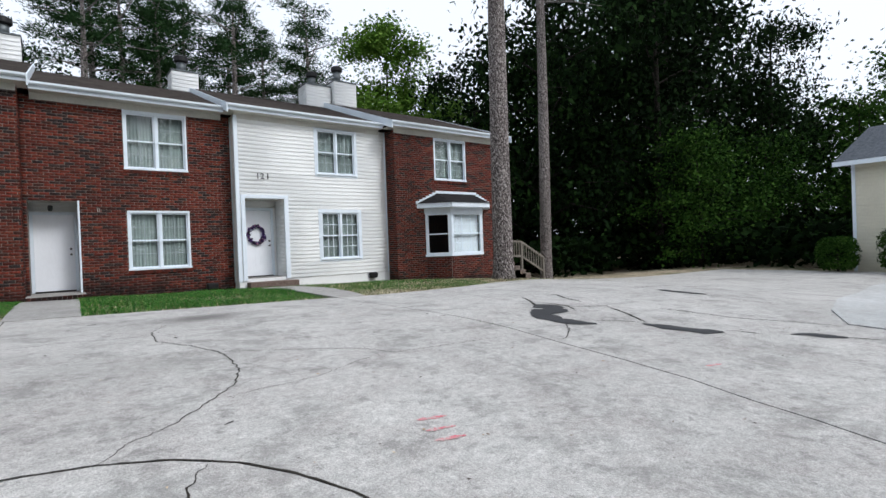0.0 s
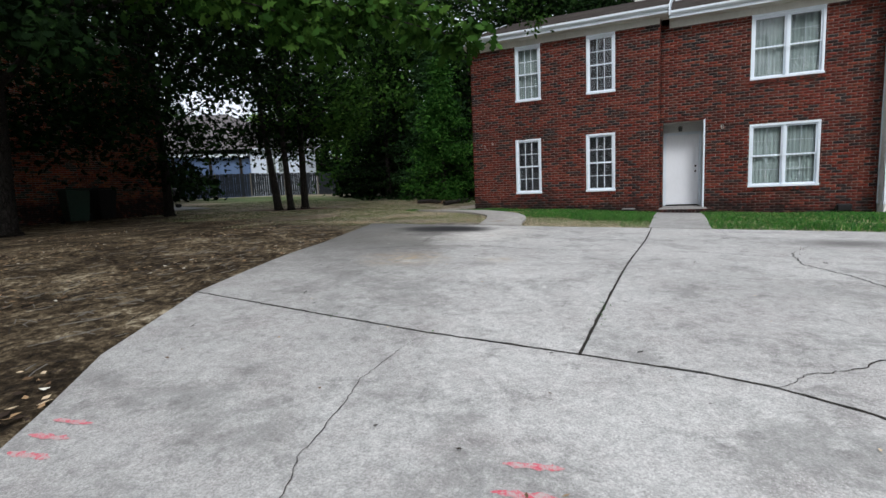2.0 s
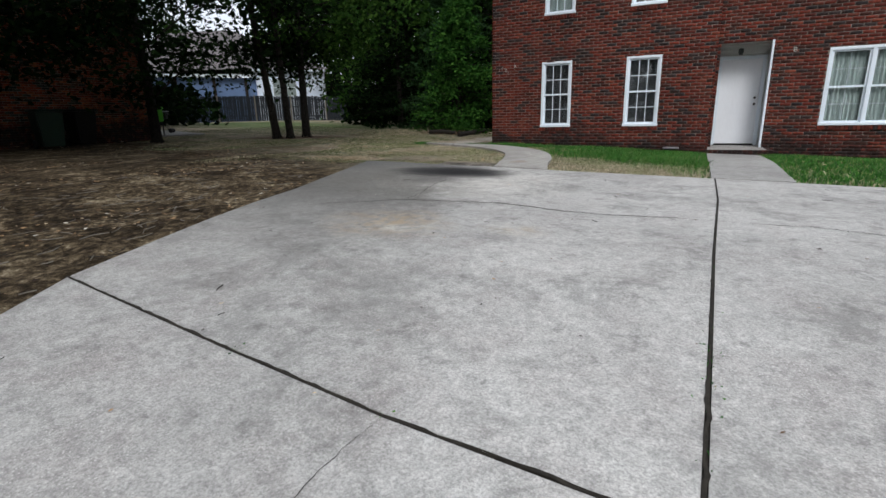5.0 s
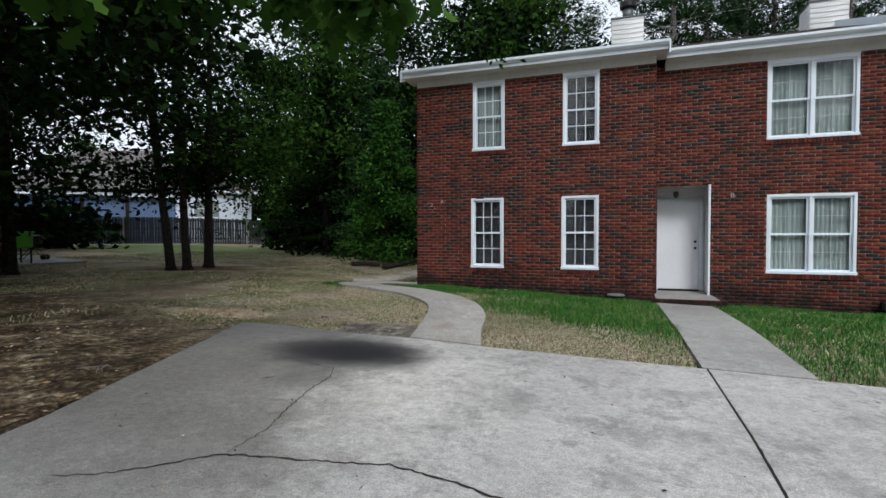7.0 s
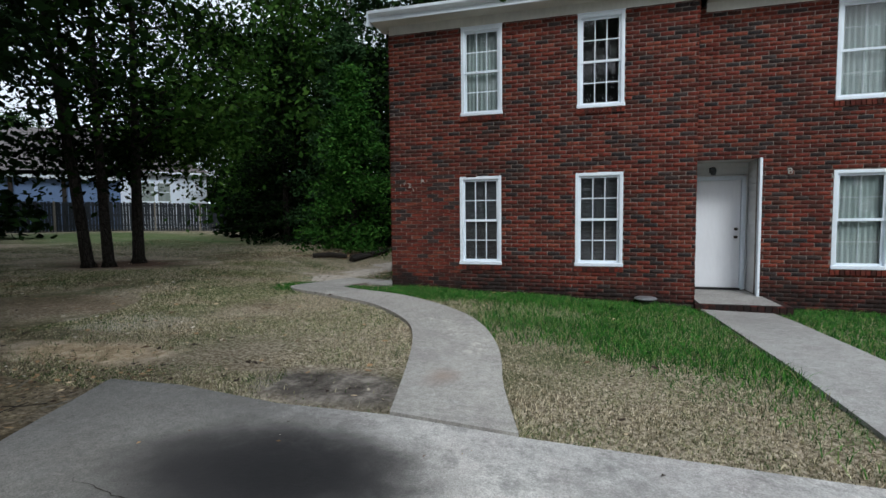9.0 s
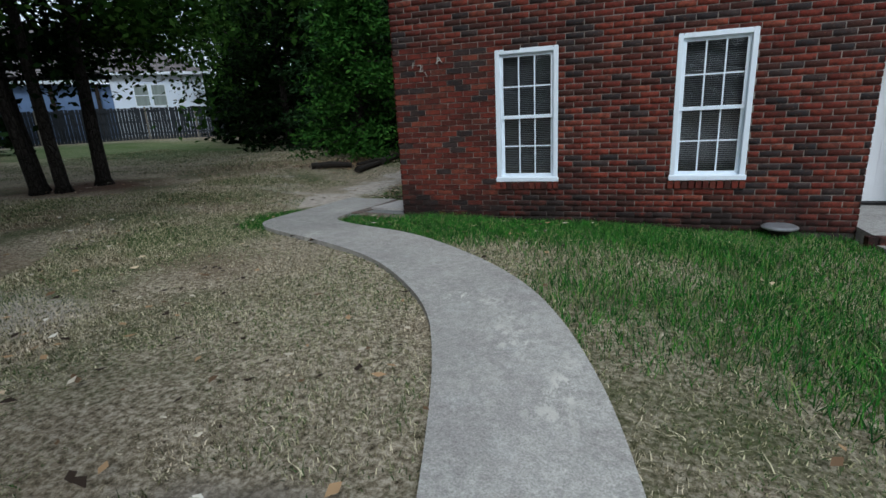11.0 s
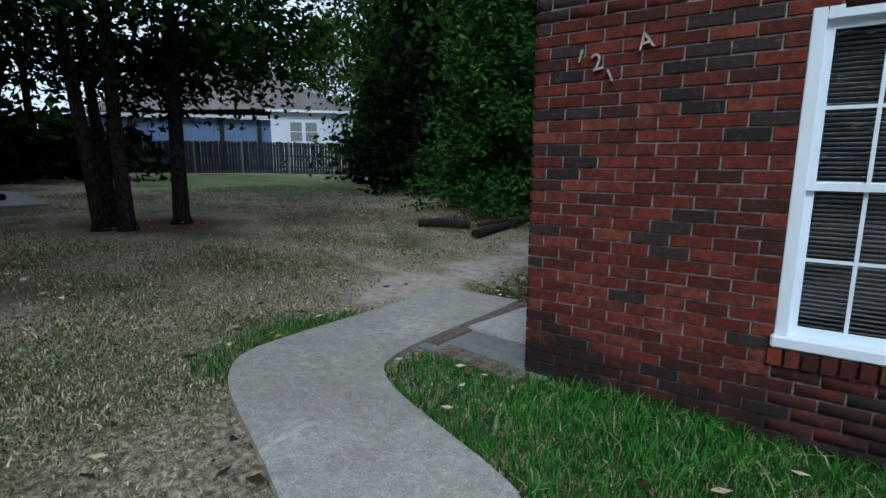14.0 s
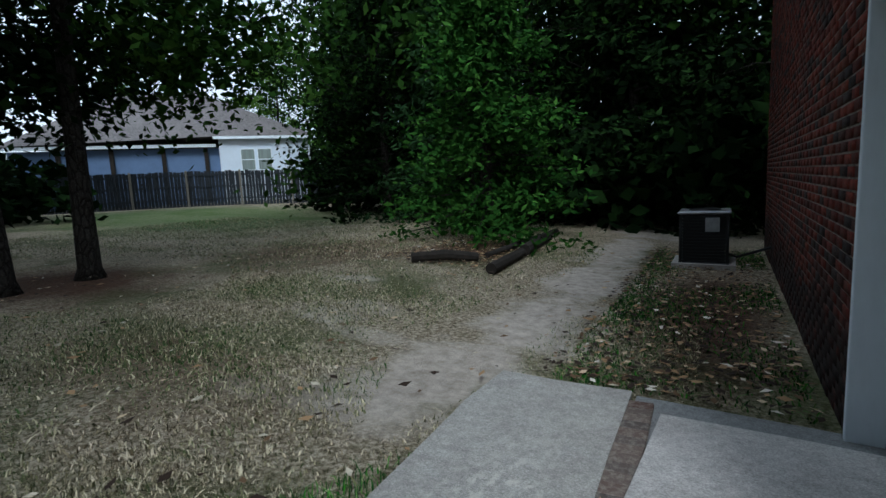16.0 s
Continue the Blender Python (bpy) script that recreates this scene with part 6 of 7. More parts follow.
while s < total:
    p = F0 + along * s + nrm * 0.07
    z = FENCE_Z(p.x, p.y)
    bm = bmesh.new()
    box(bm, -0.045, -0.045, 0, 0.045, 0.045, 1.72, m=Matrix.Translation((p.x, p.y, z)) @ rot)
    part("post", bm, M_GREY_WOOD, fence)
    q = F0 + along * min(s + 2.4, total) + nrm * 0.035
    p = F0 + along * s + nrm * 0.035
    for h in (0.35, 0.95, 1.5):
        a3, b3 = Vector((p.x, p.y, FENCE_Z(p.x, p.y) + h)), Vector((q.x, q.y, FENCE_Z(q.x, q.y) + h))
        m = look(a3, b3)
        part("rail", box(bmesh.new(), -0.02, -0.042, -(b3 - a3).length, 0.02, 0.042, 0, m=m), M_FENCE, fence)
    s += 2.4

far = thing("house", (-34, 39, 2.4), "white lap-sided house with brown hip roof and a blue wing", "house")
HL, HR = Vector((-36.5, 36.4)), Vector((-32.7, 40.9))
hu = (HR - HL).normalized()
hm = Matrix(((hu.x, -hu.y, 0, HL.x), (hu.y, hu.x, 0, HL.y), (0, 0, 1, 0), (0, 0, 0, 1)))
part("wall", box(bmesh.new(), 0.0, 0.05, 2.0, 6.0, 9, 6.6, m=hm), M_FARSIDE, far)
for i in range(22):
    z = 3.6 + i * 0.135
    for (a, b) in (((0.0, 6.0),) if not 4.2 < z < 5.9 else ((0.0, 1.25), (3.45, 6.0))):
        part("siding_board", box(bmesh.new(), a, 0.0, z, b, 0.048, z + 0.12, m=hm), M_FARSIDE, far)
for i in range(2):
    w = part("window", box(bmesh.new(), 1.3 + i * 1.1, -0.02, 4.25, 2.3 + i * 1.1, 0.045, 5.8, m=hm), M_TRIM, far)
    part("pane", box(bmesh.new(), 1.38 + i * 1.1, -0.035, 4.33, 2.22 + i * 1.1, -0.022, 5.0, m=hm), M_CURTAIN, w)
    part("pane", box(bmesh.new(), 1.38 + i * 1.1, -0.035, 5.06, 2.22 + i * 1.1, -0.022, 5.72, m=hm), M_CURTAIN, w)
part("blue_wall", box(bmesh.new(), -12.0, 0.6, 2.0, -0.01, 8, 5.9, m=hm), M_BLUE, far, "blue painted wall")
for x in (-9.5, -6.6, -3.6, -1.0):
    part("porch_post", box(bmesh.new(), x, 0.42, 2.0, x + 0.25, 0.59, 5.9, m=hm), M_DOWN, far)
part("fascia", box(bmesh.new(), -12.3, 0.05, 5.95, -0.2, 0.3, 6.15, m=hm), M_TRIM, far)
bm = bmesh.new()
vs = [bm.verts.new(hm @ Vector(p)) for p in ((-12.4, 0.0, 6.15), (6.5, -0.4, 6.6), (6.5, 9.4, 6.6), (-12.4, 9.4, 6.6), (-7, 4.5, 9.9), (-1.6, 4.5, 10.4), (-0.4, -0.4, 6.6))]
for q in ((0, 6, 5, 4), (6, 1, 5), (1, 2, 5), (2, 3, 4, 5), (3, 0, 4), (0, 3, 2, 1, 6)):
    bm.faces.new([vs[i] for i in q])
part("roof", bm, M_SHINGLE_OLD, far)
part("eave_board", box(bmesh.new(), -0.3, -0.42, 6.42, 6.5, -0.38, 6.6, m=hm), M_TRIM, far)

# ---- the cream house beyond the drive ----
cream = thing("house", (26, 5.5, 0.6), "two-storey cream lap-sided house end with a blue-grey roof", "house")
cx, cy = 24.6, 6.3
part("wall", box(bmesh.new(), cx + 0.02, cy - 9, 0.3, cx + 9, cy, 4.95), M_CREAM, cream)
siding("siding_board", cream, cy - 9, cy, 0.5, 4.9, left(cx + 0.02), [(3.3, 4.3, 3.35, 4.65)], True, 0.13, M_CREAM)
part("corner_board", one_box(cx - 0.02, cy - 0.09, 0.5, cx + 0.05, cy + 0.02, 4.95), M_TRIM, cream)
win = part("window", one_box(cx - 0.03, 3.3, 3.35, cx + 0.015, 4.3, 4.65), M_TRIM, cream)
part("pane", one_box(cx - 0.045, 3.38, 3.43, cx - 0.032, 4.22, 3.97), M_CURTAIN, win)
part("pane", one_box(cx - 0.045, 3.38, 4.03, cx - 0.032, 4.22, 4.57), M_CURTAIN, win)
bm = bmesh.new()
vs = [bm.verts.new(p) for p in ((cx - 0.45, cy + 0.5, 4.95), (cx - 0.45, cy - 9.5, 4.95), (cx + 9.5, cy - 9.5, 4.95), (cx + 9.5, cy + 0.5, 4.95), (cx + 4.4, cy + 0.4, 6.9), (cx + 4.4, cy - 9.5, 6.9))]
for q in ((0, 4, 5, 1), (3, 2, 5, 4), (0, 3, 4), (1, 5, 2), (0, 1, 2, 3)):
    bm.faces.new([vs[i] for i in q])
part("roof", bm, M_SHINGLE_GREY, cream)
part("fascia", one_box(cx - 0.5, cy - 9.5, 4.8, cx - 0.455, cy + 0.5, 4.97), M_TRIM, cream)
def bush(at, rx, ry, h, seed, label):
    rng = np.random.default_rng(seed)
    z0 = G(*at)
    b = thing("bush", (at[0], at[1], z0), label, "bush", "clipped bushes")
    part("stem", tube(bmesh.new(), [(at[0], at[1], z0), (at[0], at[1], z0 + h * 0.6)], [0.05, 0.03], 6), M_BARK, b)
    n = 3800
    d = rng.normal(size=(n, 3))
    d /= np.linalg.norm(d, axis=1)[:, None]
    d = np.sign(d) * np.abs(d) ** 0.7
    P = np.array([at[0], at[1], z0 + h * 0.52]) + d * np.array([rx, ry, h * 0.5]) * rng.uniform(0.72, 1.0, n)[:, None]
    v, f = leaves(P, rng.uniform(0.06, 0.12, n), rng, 0.0, 0.6)
    raw("foliage", v, f, M_LEAF, b)
bush((23.7, 6.6), 0.65, 0.65, 1.35, 61, "clipped dark green bush at the corner of the cream house")
bush((23.6, 4.5), 0.7, 0.9, 1.75, 62, "clipped dark green bush against the cream wall")

# ---- brick neighbour to the west ----
nb = thing("neighbour_house", (-18.2, 5, 1.6), "dim brick neighbour house under the trees", "house")
part("wall", one_box(-28, -6, 1.2, -18.02, 13.8, 7.4), M_MORTAR, nb)
brick_wall("face_bricks", nb, lambda u, w, z: (-18.02 + w, u, z), -6, 13.8, 1.5, 7.4, (), 71, mat=M_BRICK_TAN)
bm = bmesh.new()
vs = [bm.verts.new(p) for p in ((-17.6, -6.5, 7.4), (-17.6, 14.2, 7.4), (-28.4, 14.2, 7.4), (-28.4, -6.5, 7.4), (-23, 14.2, 9.3), (-23, -6.5, 9.3))]
for q in ((0, 1, 4, 5), (2, 3, 5, 4), (1, 2, 4), (3, 0, 5), (3, 2, 1, 0)):
    bm.faces.new([vs[i] for i in q])
part("roof", bm, M_SHINGLE, nb)


def wheeled_bin(x, y, mat, label, turn=0):
    z = G(x, y)
    b = thing("wheeled_bin", (x, y, z), label, "bin")
    m = pose(x, y, z, 0, 0, turn)
    bm = bmesh.new()
    lo = [bm.verts.new(m @ Vector(p)) for p in ((-0.25, -0.26, 0.06), (0.25, -0.26, 0.06), (0.25, 0.26, 0.06), (-0.25, 0.26, 0.06))]
    hi = [bm.verts.new(m @ Vector(p)) for p in ((-0.32, -0.36, 0.98), (0.32, -0.36, 0.98), (0.32, 0.36, 0.98), (-0.32, 0.36, 0.98))]
    bm.faces.new(lo[::-1]), bm.faces.new(hi)
    for i in range(4):
        bm.faces.new((lo[i], lo[(i + 1) % 4], hi[(i + 1) % 4], hi[i]))
    bmesh.ops.bevel(bm, geom=bm.edges[:], offset=0.03, segments=2, affect="EDGES")
    part("body", bm, mat, b)
    part("lid", box(bmesh.new(), -0.35, -0.4, 0.985, 0.35, 0.38, 1.05, 0.025, m), mat, b)
    part("lid_handle", box(bmesh.new(), -0.2, 0.385, 0.99, 0.2, 0.43, 1.03, 0.01, m), mat, b)
    for s in (-1, 1):
        w = tube(bmesh.new(), [m @ Vector((s * 0.27, 0.24, 0.12)), m @ Vector((s * 0.33, 0.24, 0.12))], [0.12, 0.12], 14)
        part("wheel", w, M_BLACK, b)


wheeled_bin(-16.9, 9.95, M_GREEN_BIN, "dark green wheeled rubbish bin against the brick neighbour", 80)
wheeled_bin(-17.5, 11.1, M_BLACK, "black wheeled rubbish bin against the brick neighbour", 95)
slab("grill_pad", [(-22.5, 14.4), (-19.4, 14.2), (-19.4, 16.9), (-22.5, 17.1)], 0.04, M_WALK, None, 0.1, 0.6, "small concrete pad under the grill", category="patio")
g = thing("grill", (-20.7, 15.9, G(-20.7, 15.9) + 0.04), "small black charcoal grill on folding legs with two wheels", "grill")
gz = G(-20.7, 15.9) + 0.04
gm = pose(-20.7, 15.9, gz, 0, 0, 40)
bm = bmesh.new()
tube(bm, [gm @ Vector((-0.28, 0, 0.78)), gm @ Vector((-0.24, 0, 0.72)), gm @ Vector((0.24, 0, 0.72)), gm @ Vector((0.28, 0, 0.78))], [0.1, 0.17, 0.17, 0.1], 12)
part("bowl", bm, M_BLACK, g)
part("lid", box(bmesh.new(), -0.32, -0.2, 0.83, 0.32, 0.2, 0.87, 0.012, gm), M_GALV, g)
for sx in (-1, 1):
    for sy in (-1, 1):
        part("leg", tube(bmesh.new(), [gm @ Vector((sx * 0.22, sy * 0.17, 0.7)), gm @ Vector((-sx * 0.34, sy * 0.17, 0.02 if sx > 0 else 0.1))], [0.013, 0.013], 6), M_BLACK, g)
for sy in (-1, 1):
    part("wheel", tube(bmesh.new(), [gm @ Vector((0.36, sy * 0.17 - 0.02, 0.09)), gm @ Vector((0.36, sy * 0.17 + 0.03, 0.09))], [0.09, 0.09], 14), M_BLACK, g)
t = thing("cooler_cart", (-19.7, 14.85, G(-19.7, 14.85) + 0.04), "lime green plastic cooler tub on a dark stand", "cooler")
tz = G(-19.7, 14.85) + 0.04
bm = one_box(-20.0, 14.5, tz + 0.5, -19.4, 15.15, tz + 0.98, 0.03)
part("tub", bm, M_LIME, t)
part("tub_lid", one_box(-20.03, 14.47, tz + 0.982, -19.37, 15.18, tz + 1.04, 0.015), M_LIME, t)
for x in (-19.95, -19.45):
    for y in (14.55, 15.1):
        part("leg", one_box(x - 0.02, y - 0.02, tz, x + 0.02, y + 0.02, tz + 0.498), M_BLACK, t)

# ---- air conditioner ----
ax, ay, az = -6.54, 22.0, G(-6.54, 22.0) - 0.03
slab("ac_pad", [(-6.95, 21.6), (-6.13, 21.6), (-6.13, 22.4), (-6.95, 22.4)], 0.06, M_SLAB, None, 0.12, 0.5, "small concrete pad under the air conditioner", category="pad")
ac = thing("air_conditioner", (ax, ay, az + 0.06), "dark louvred outdoor air conditioner on a concrete pad", "air conditioner")
part("core", one_box(ax - 0.27, ay - 0.27, az + 0.08, ax + 0.27, ay + 0.27, az + 0.78), M_BLACK, ac)
for i in range(15):
    z = az + 0.1 + i * 0.046
    bm = bmesh.new()
    box(bm, ax - 0.31, ay - 0.312, z, ax + 0.31, ay - 0.3, z + 0.03), box(bm, ax - 0.31, ay + 0.3, z, ax + 0.31, ay + 0.312, z + 0.03)
    box(bm, ax - 0.312, ay - 0.3, z, ax - 0.3, ay + 0.3, z + 0.03), box(bm, ax + 0.3, ay - 0.3, z, ax + 0.312, ay + 0.3, z + 0.03)
    part("louvre", bm, M_AC, ac)
for sx in (-1, 1):
    for sy in (-1, 1):
        part("corner_post", one_box(ax + sx * 0.3 - 0.02, ay + sy * 0.3 - 0.02, az + 0.061, ax + sx * 0.3 + 0.02, ay + sy * 0.3 + 0.02, az + 0.8, 0.004), M_AC, ac)
part("base_pan", one_box(ax - 0.33, ay - 0.33, az + 0.06, ax + 0.33, ay + 0.33, az + 0.1, 0.006), M_AC, ac)
part("top_cover", one_box(ax - 0.34, ay - 0.34, az + 0.8, ax + 0.34, ay + 0.34, az + 0.84, 0.012), M_GALV, ac)
part("label_plate", one_box(ax + 0.02, ay - 0.325, az + 0.55, ax + 0.2, ay - 0.318, az + 0.75), M_GALV, ac)
part("fan_guard", tube(bmesh.new(), [(ax, ay, az + 0.84), (ax, ay, az + 0.86)], [0.22, 0.2], 20), M_BLACK, ac)
hose = tube(bmesh.new(), [(ax + 0.3, ay, az + 0.2), (ax + 0.42, ay, az + 0.15), (-5.7, ay, az + 0.3)], [0.02, 0.02, 0.02], 8)
part("line_set", hose, M_BLACK, ac)

# ---- log edging, vent cover, side stair ----
for (a, b, r) in (((-10.3, 19.8), (-9.5, 20.4), 0.08), ((-9.0, 19.75), (-9.1, 21.2), 0.08), ((-9.1, 21.3), (-9.3, 23.2), 0.1), ((-9.5, 20.7), (-9.5, 24.4), 0.05)):
    lg = thing("log", ((a[0] + b[0]) / 2, (a[1] + b[1]) / 2, G(*a)), "rotting dark timber edging a bed of leaf litter", "log", "timber edging")
    part("timber", tube(bmesh.new(), [(a[0], a[1], G(*a) + r * 0.8), ((a[0] + b[0]) / 2, (a[1] + b[1]) / 2 + 0.03, G(*a) + r * 0.9), (b[0], b[1], G(*b) + r * 0.8)], [r, r * 1.05, r * 0.9], 9), M_DOWN, lg, "", False)
v = thing("vent_cover", (-1.42, 14.9, G(-1.42, 14.9)), "pale oval vent well cover in the grass by the wall", "vent")
vz = G(-1.42, 14.9)
part("stand", tube(bmesh.new(), [(-1.42, 14.86, vz - 0.05), (-1.42, 14.86, vz + 0.05), (-1.42, 14.86, vz + 0.1)], [0.07, 0.09, 0.14], 14), M_BLACK, v)
part("lid", tube(bmesh.new(), [(-1.42, 14.86, vz + 0.101), (-1.42, 14.86, vz + 0.115), (-1.42, 14.86, vz + 0.13)], [0.17, 0.175, 0.15], 20), M_GALV, v)
for x in (3.3, 8.2):
    y = 15.45 if x < 5 else 15.12
    v = thing("vent_cover", (x, y, 1.35), "dark rounded foundation vent hood", "vent", "foundation vents")
    part("hood", one_box(x - 0.15, y - 0.1, 1.32, x + 0.15, y + 0.06, 1.5, 0.03), M_BLACK, v)

st = thing("side_stair", (15.3, 16.2, 1.0), "brick side stair with a grey wooden railing", "stair")
for i in range(4):
    part("tread", one_box(14.0 , 15.4, 0.6, 16.1 - i * 0.32, 16.6, 0.98 + i * 0.17, 0.01), M_PAVER, st)
rail = [(14.3, 2.42), (15.6, 2.33), (16.95, 1.62)]
for y in (15.45,):
    for (x0, z0), (x1, z1) in zip(rail, rail[1:]):
        for dz in (0, -0.62):
            a3, b3 = Vector((x0, y, z0 + dz)), Vector((x1, y, z1 + dz))
            part("hand_rail" if dz == 0 else "bottom_rail", box(bmesh.new(), -0.03, -0.04, -(b3 - a3).length, 0.03, 0.04, 0, m=look(a3, b3)), M_GREY_WOOD, st)
        n = int((x1 - x0) / 0.14)
        for i in range(n + 1):
            x, z = x0 + (x1 - x0) * i / n, z0 + (z1 - z0) * i / n
            part("baluster", one_box(x - 0.018, y - 0.018, z - 0.62, x + 0.018, y + 0.018, z), M_GREY_WOOD, st)
    for x, z in rail:
        part("post", one_box(x - 0.045, y - 0.045, G(x, y) - 0.05, x + 0.045, y + 0.045, z + 0.03), M_GREY_WOOD, st)

# ---- patio brick edging ----
z = 1.62
n = 9
for i in range(n):
    x = -6.42 + i * 0.075
    y = 14.94 - i * 0.012
    part("edging_brick", box(bmesh.new(), 0, -0.09, -0.06, 0.066, 0.09, 0.0, 0.005, pose(x, y, G(x, y) + 0.035, 0, 0, -9)), M_PAVER, patio)
for i in range(17):
    y = 15.08 + i * 0.1
    part("edging_brick", box(bmesh.new(), -0.09, 0, -0.06, 0.06, 0.09, 0.0, 0.005, pose(-6.57 - i * 0.005, y - 0.07, G(-6.5, y) + 0.032, 0, 0, 3)), M_PAVER, patio)

# ---- grass, weeds and litter ----
def inside(poly, x, y):
    r = np.zeros(len(x), dtype=bool)
    j = len(poly) - 1
    for i in range(len(poly)):
        (xi, yi), (xj, yj) = poly[i], poly[j]
        hit = ((yi > y) != (yj > y)) & (x < (xj - xi) * (y - yi) / (yj - yi + 1e-12) + xi)
        r ^= hit
        j = i
    return r


HARD = [walk_curve_l + walk_curve_r, [(-0.66, 9.1), (0.2, 9.1), (0.26, 14.5), (-0.7, 14.5)], [(3.95, 8.8), (4.5, 8.86), (4.7, 9.6), (5.1, 14.2), (4.2, 14.2)], EDGE + FRONT_L[1:] + FRONT_R[1:] + [(3.9, -9), (-0.8, -9)] + EDGE_LOW[:0:-1],
        [(-6.6, 14.83), (-5.82, 14.85), (-5.3, 14.95), (-5.3, 16.84), (-6.74, 16.84)], [(-0.78, 14.5), (0.54, 14.5), (0.54, 15.6), (-0.78, 15.6)], [(4.15, 14.5), (5.6, 14.5), (5.6, 15.2), (4.15, 15.2)],
        [(-5.83, 14.985), (-0.69, 14.985), (-0.69, 15.57), (3.95, 15.57), (3.95, 15.14), (8.86, 15.14), (8.86, 14.59), (13.7, 14.59), (13.7, 24), (-5.64, 24), (-5.64, 16)]]


def soft_noise(x, y, s, seed):
    r = np.random.default_rng(seed)
    out = np.zeros(len(x))
    for k in range(7):
        a, p = r.random() * 6.28, r.random() * 6.28
        q = s * r.uniform(0.6, 1.7)
        out += np.sin((x * math.cos(a) + y * math.sin(a)) * q + p)
    return out / 2.6


def blades(name, n, region, height, width, mat, keep, label, seed, lean=0.5):
    rng = np.random.default_rng(seed)
    x = rng.uniform(region[0], region[1], n)
    y = rng.uniform(region[2], region[3], n)
    ok = keep(x, y, rng.random(n))
    for poly in HARD:
        ok &= ~inside(poly, x, y)
    x, y = x[ok], y[ok]
    n = len(x)
    z = np.array([G(a, b) for a, b in zip(x, y)]) - 0.02
    h = height(x, y) * rng.uniform(0.5, 1.3, n)
    a = rng.random(n) * 2 * math.pi
    l = np.abs(rng.normal(size=n)) * lean * h
    b = rng.random(n) * 2 * math.pi
    w = width * rng.uniform(0.6, 1.4, n)
    base = np.stack([x, y, z], 1)
    side = np.stack([np.cos(a) * w, np.sin(a) * w, np.zeros(n)], 1)
    mid = base + np.stack([np.cos(b) * l * 0.35, np.sin(b) * l * 0.35, h * 0.6], 1)
    tip = base + np.stack([np.cos(b) * l, np.sin(b) * l, h * (1 - 0.2 * lean)], 1)
    v = np.stack([base - side, base + side, mid + side * 0.7, mid - side * 0.7, tip + side * 0.1, tip - side * 0.1], 1).reshape(-1, 3)
    i = np.arange(n)[:, None] * 6
    f = np.concatenate([i + np.array([[0, 1, 2, 3]]), i + np.array([[3, 2, 4, 5]])])
    raw(name, v, f, mat, None, label, "stuff", "grass")


def lush(x, y, r):
    """The strip of long green grass along the walls, and tufts along the paths."""
    front_edge = 0.2 * np.sin(x * 2.3) + np.interp(x, [-6.5, -4.5, -3.2, -2.4, -1.9, -1.0, -0.6], [13.3, 13.1, 12.9, 12.4, 11.5, 10.1, 9.6])
    d = y - np.where(x < -0.7, front_edge, 9.5)
    p = np.clip(0.5 + d * 0.55 + 0.35 * soft_noise(x, y, 1.6, 5), 0, 1)
    p = np.where(x > 4.8, p * 0.25, p)
    p = np.where((x < -5.9) & (y > 14.85), p * 0.0, p)
    edge = np.array(sorted((q[0], q[1]) for q in walk_curve_l if q[1] < 13.7))
    p = np.where(y < np.interp(x, edge[:, 0], edge[:, 1]), np.where(x < -3.4, 0.0, p), p)
    return (r < p) & (y < 15.7) & (x > -6.5)


blades("long_grass", 200000, (-6.5, 8.8, 9.2, 15.6), lambda x, y: 0.075 + 0.02 * soft_noise(x, y, 3, 2), 0.003, M_GRASS, lush, "long fresh green grass along the house wall", 101, 0.95)
thick = lambda x, y, r: lush(x, y, r) & (np.random.default_rng(6).random(len(x)) < np.clip((-1.0 - x) / 2.4, 0, 1))
blades("long_grass", 70000, (-6.5, -0.8, 11.0, 15.0), lambda x, y: 0.085 + 0.02 * soft_noise(x, y, 3, 2), 0.003, M_GRASS, thick, "long fresh green grass beside the path bend", 102, 0.8)
verge = lambda x, y, r: (r < np.clip(1.2 - 4.5 * np.abs(np.hypot(x + 7.2, (y - 14.6) * 0.55) - 0.34), 0, 1)) & (x < -7.0) & (y > 13.6)
blades("verge_grass", 16000, (-8.1, -6.8, 12.9, 15.9), lambda x, y: 0.07 + 0 * x, 0.003, M_GRASS, verge, "green tufts along the bend of the path", 103, 0.7)


def dry(x, y, r):
    bare = (x * 0.35 + y * 0.9 + 1.6 * soft_noise(x, y, 0.9, 8) < 5.6) & (x < -1)
    track = np.abs(x + 7.85 + 0.25 * np.sin(y * 0.8)) < np.clip((y - 15.3) * 0.3, 0, 0.45)
    soil = np.hypot((x + 15) / 3.2, (y - 17.2) / 1.9) < 1
    p = np.clip(0.75 + 0.35 * soft_noise(x, y, 1.3, 3), 0.1, 1)
    p = np.where(np.hypot((x + 4.15) / 0.8, (y - 9.7) / 0.4) < 1 + 0.3 * soft_noise(x, y, 6, 9), 0.03, p)
    p = np.where(np.hypot((x + 6.75) / 1.1, (y - 9.85) / 0.3) < 1 + 0.3 * soft_noise(x, y, 5, 7), 0.1, p)
    return (r < p) & ~bare & ~track & ~soil


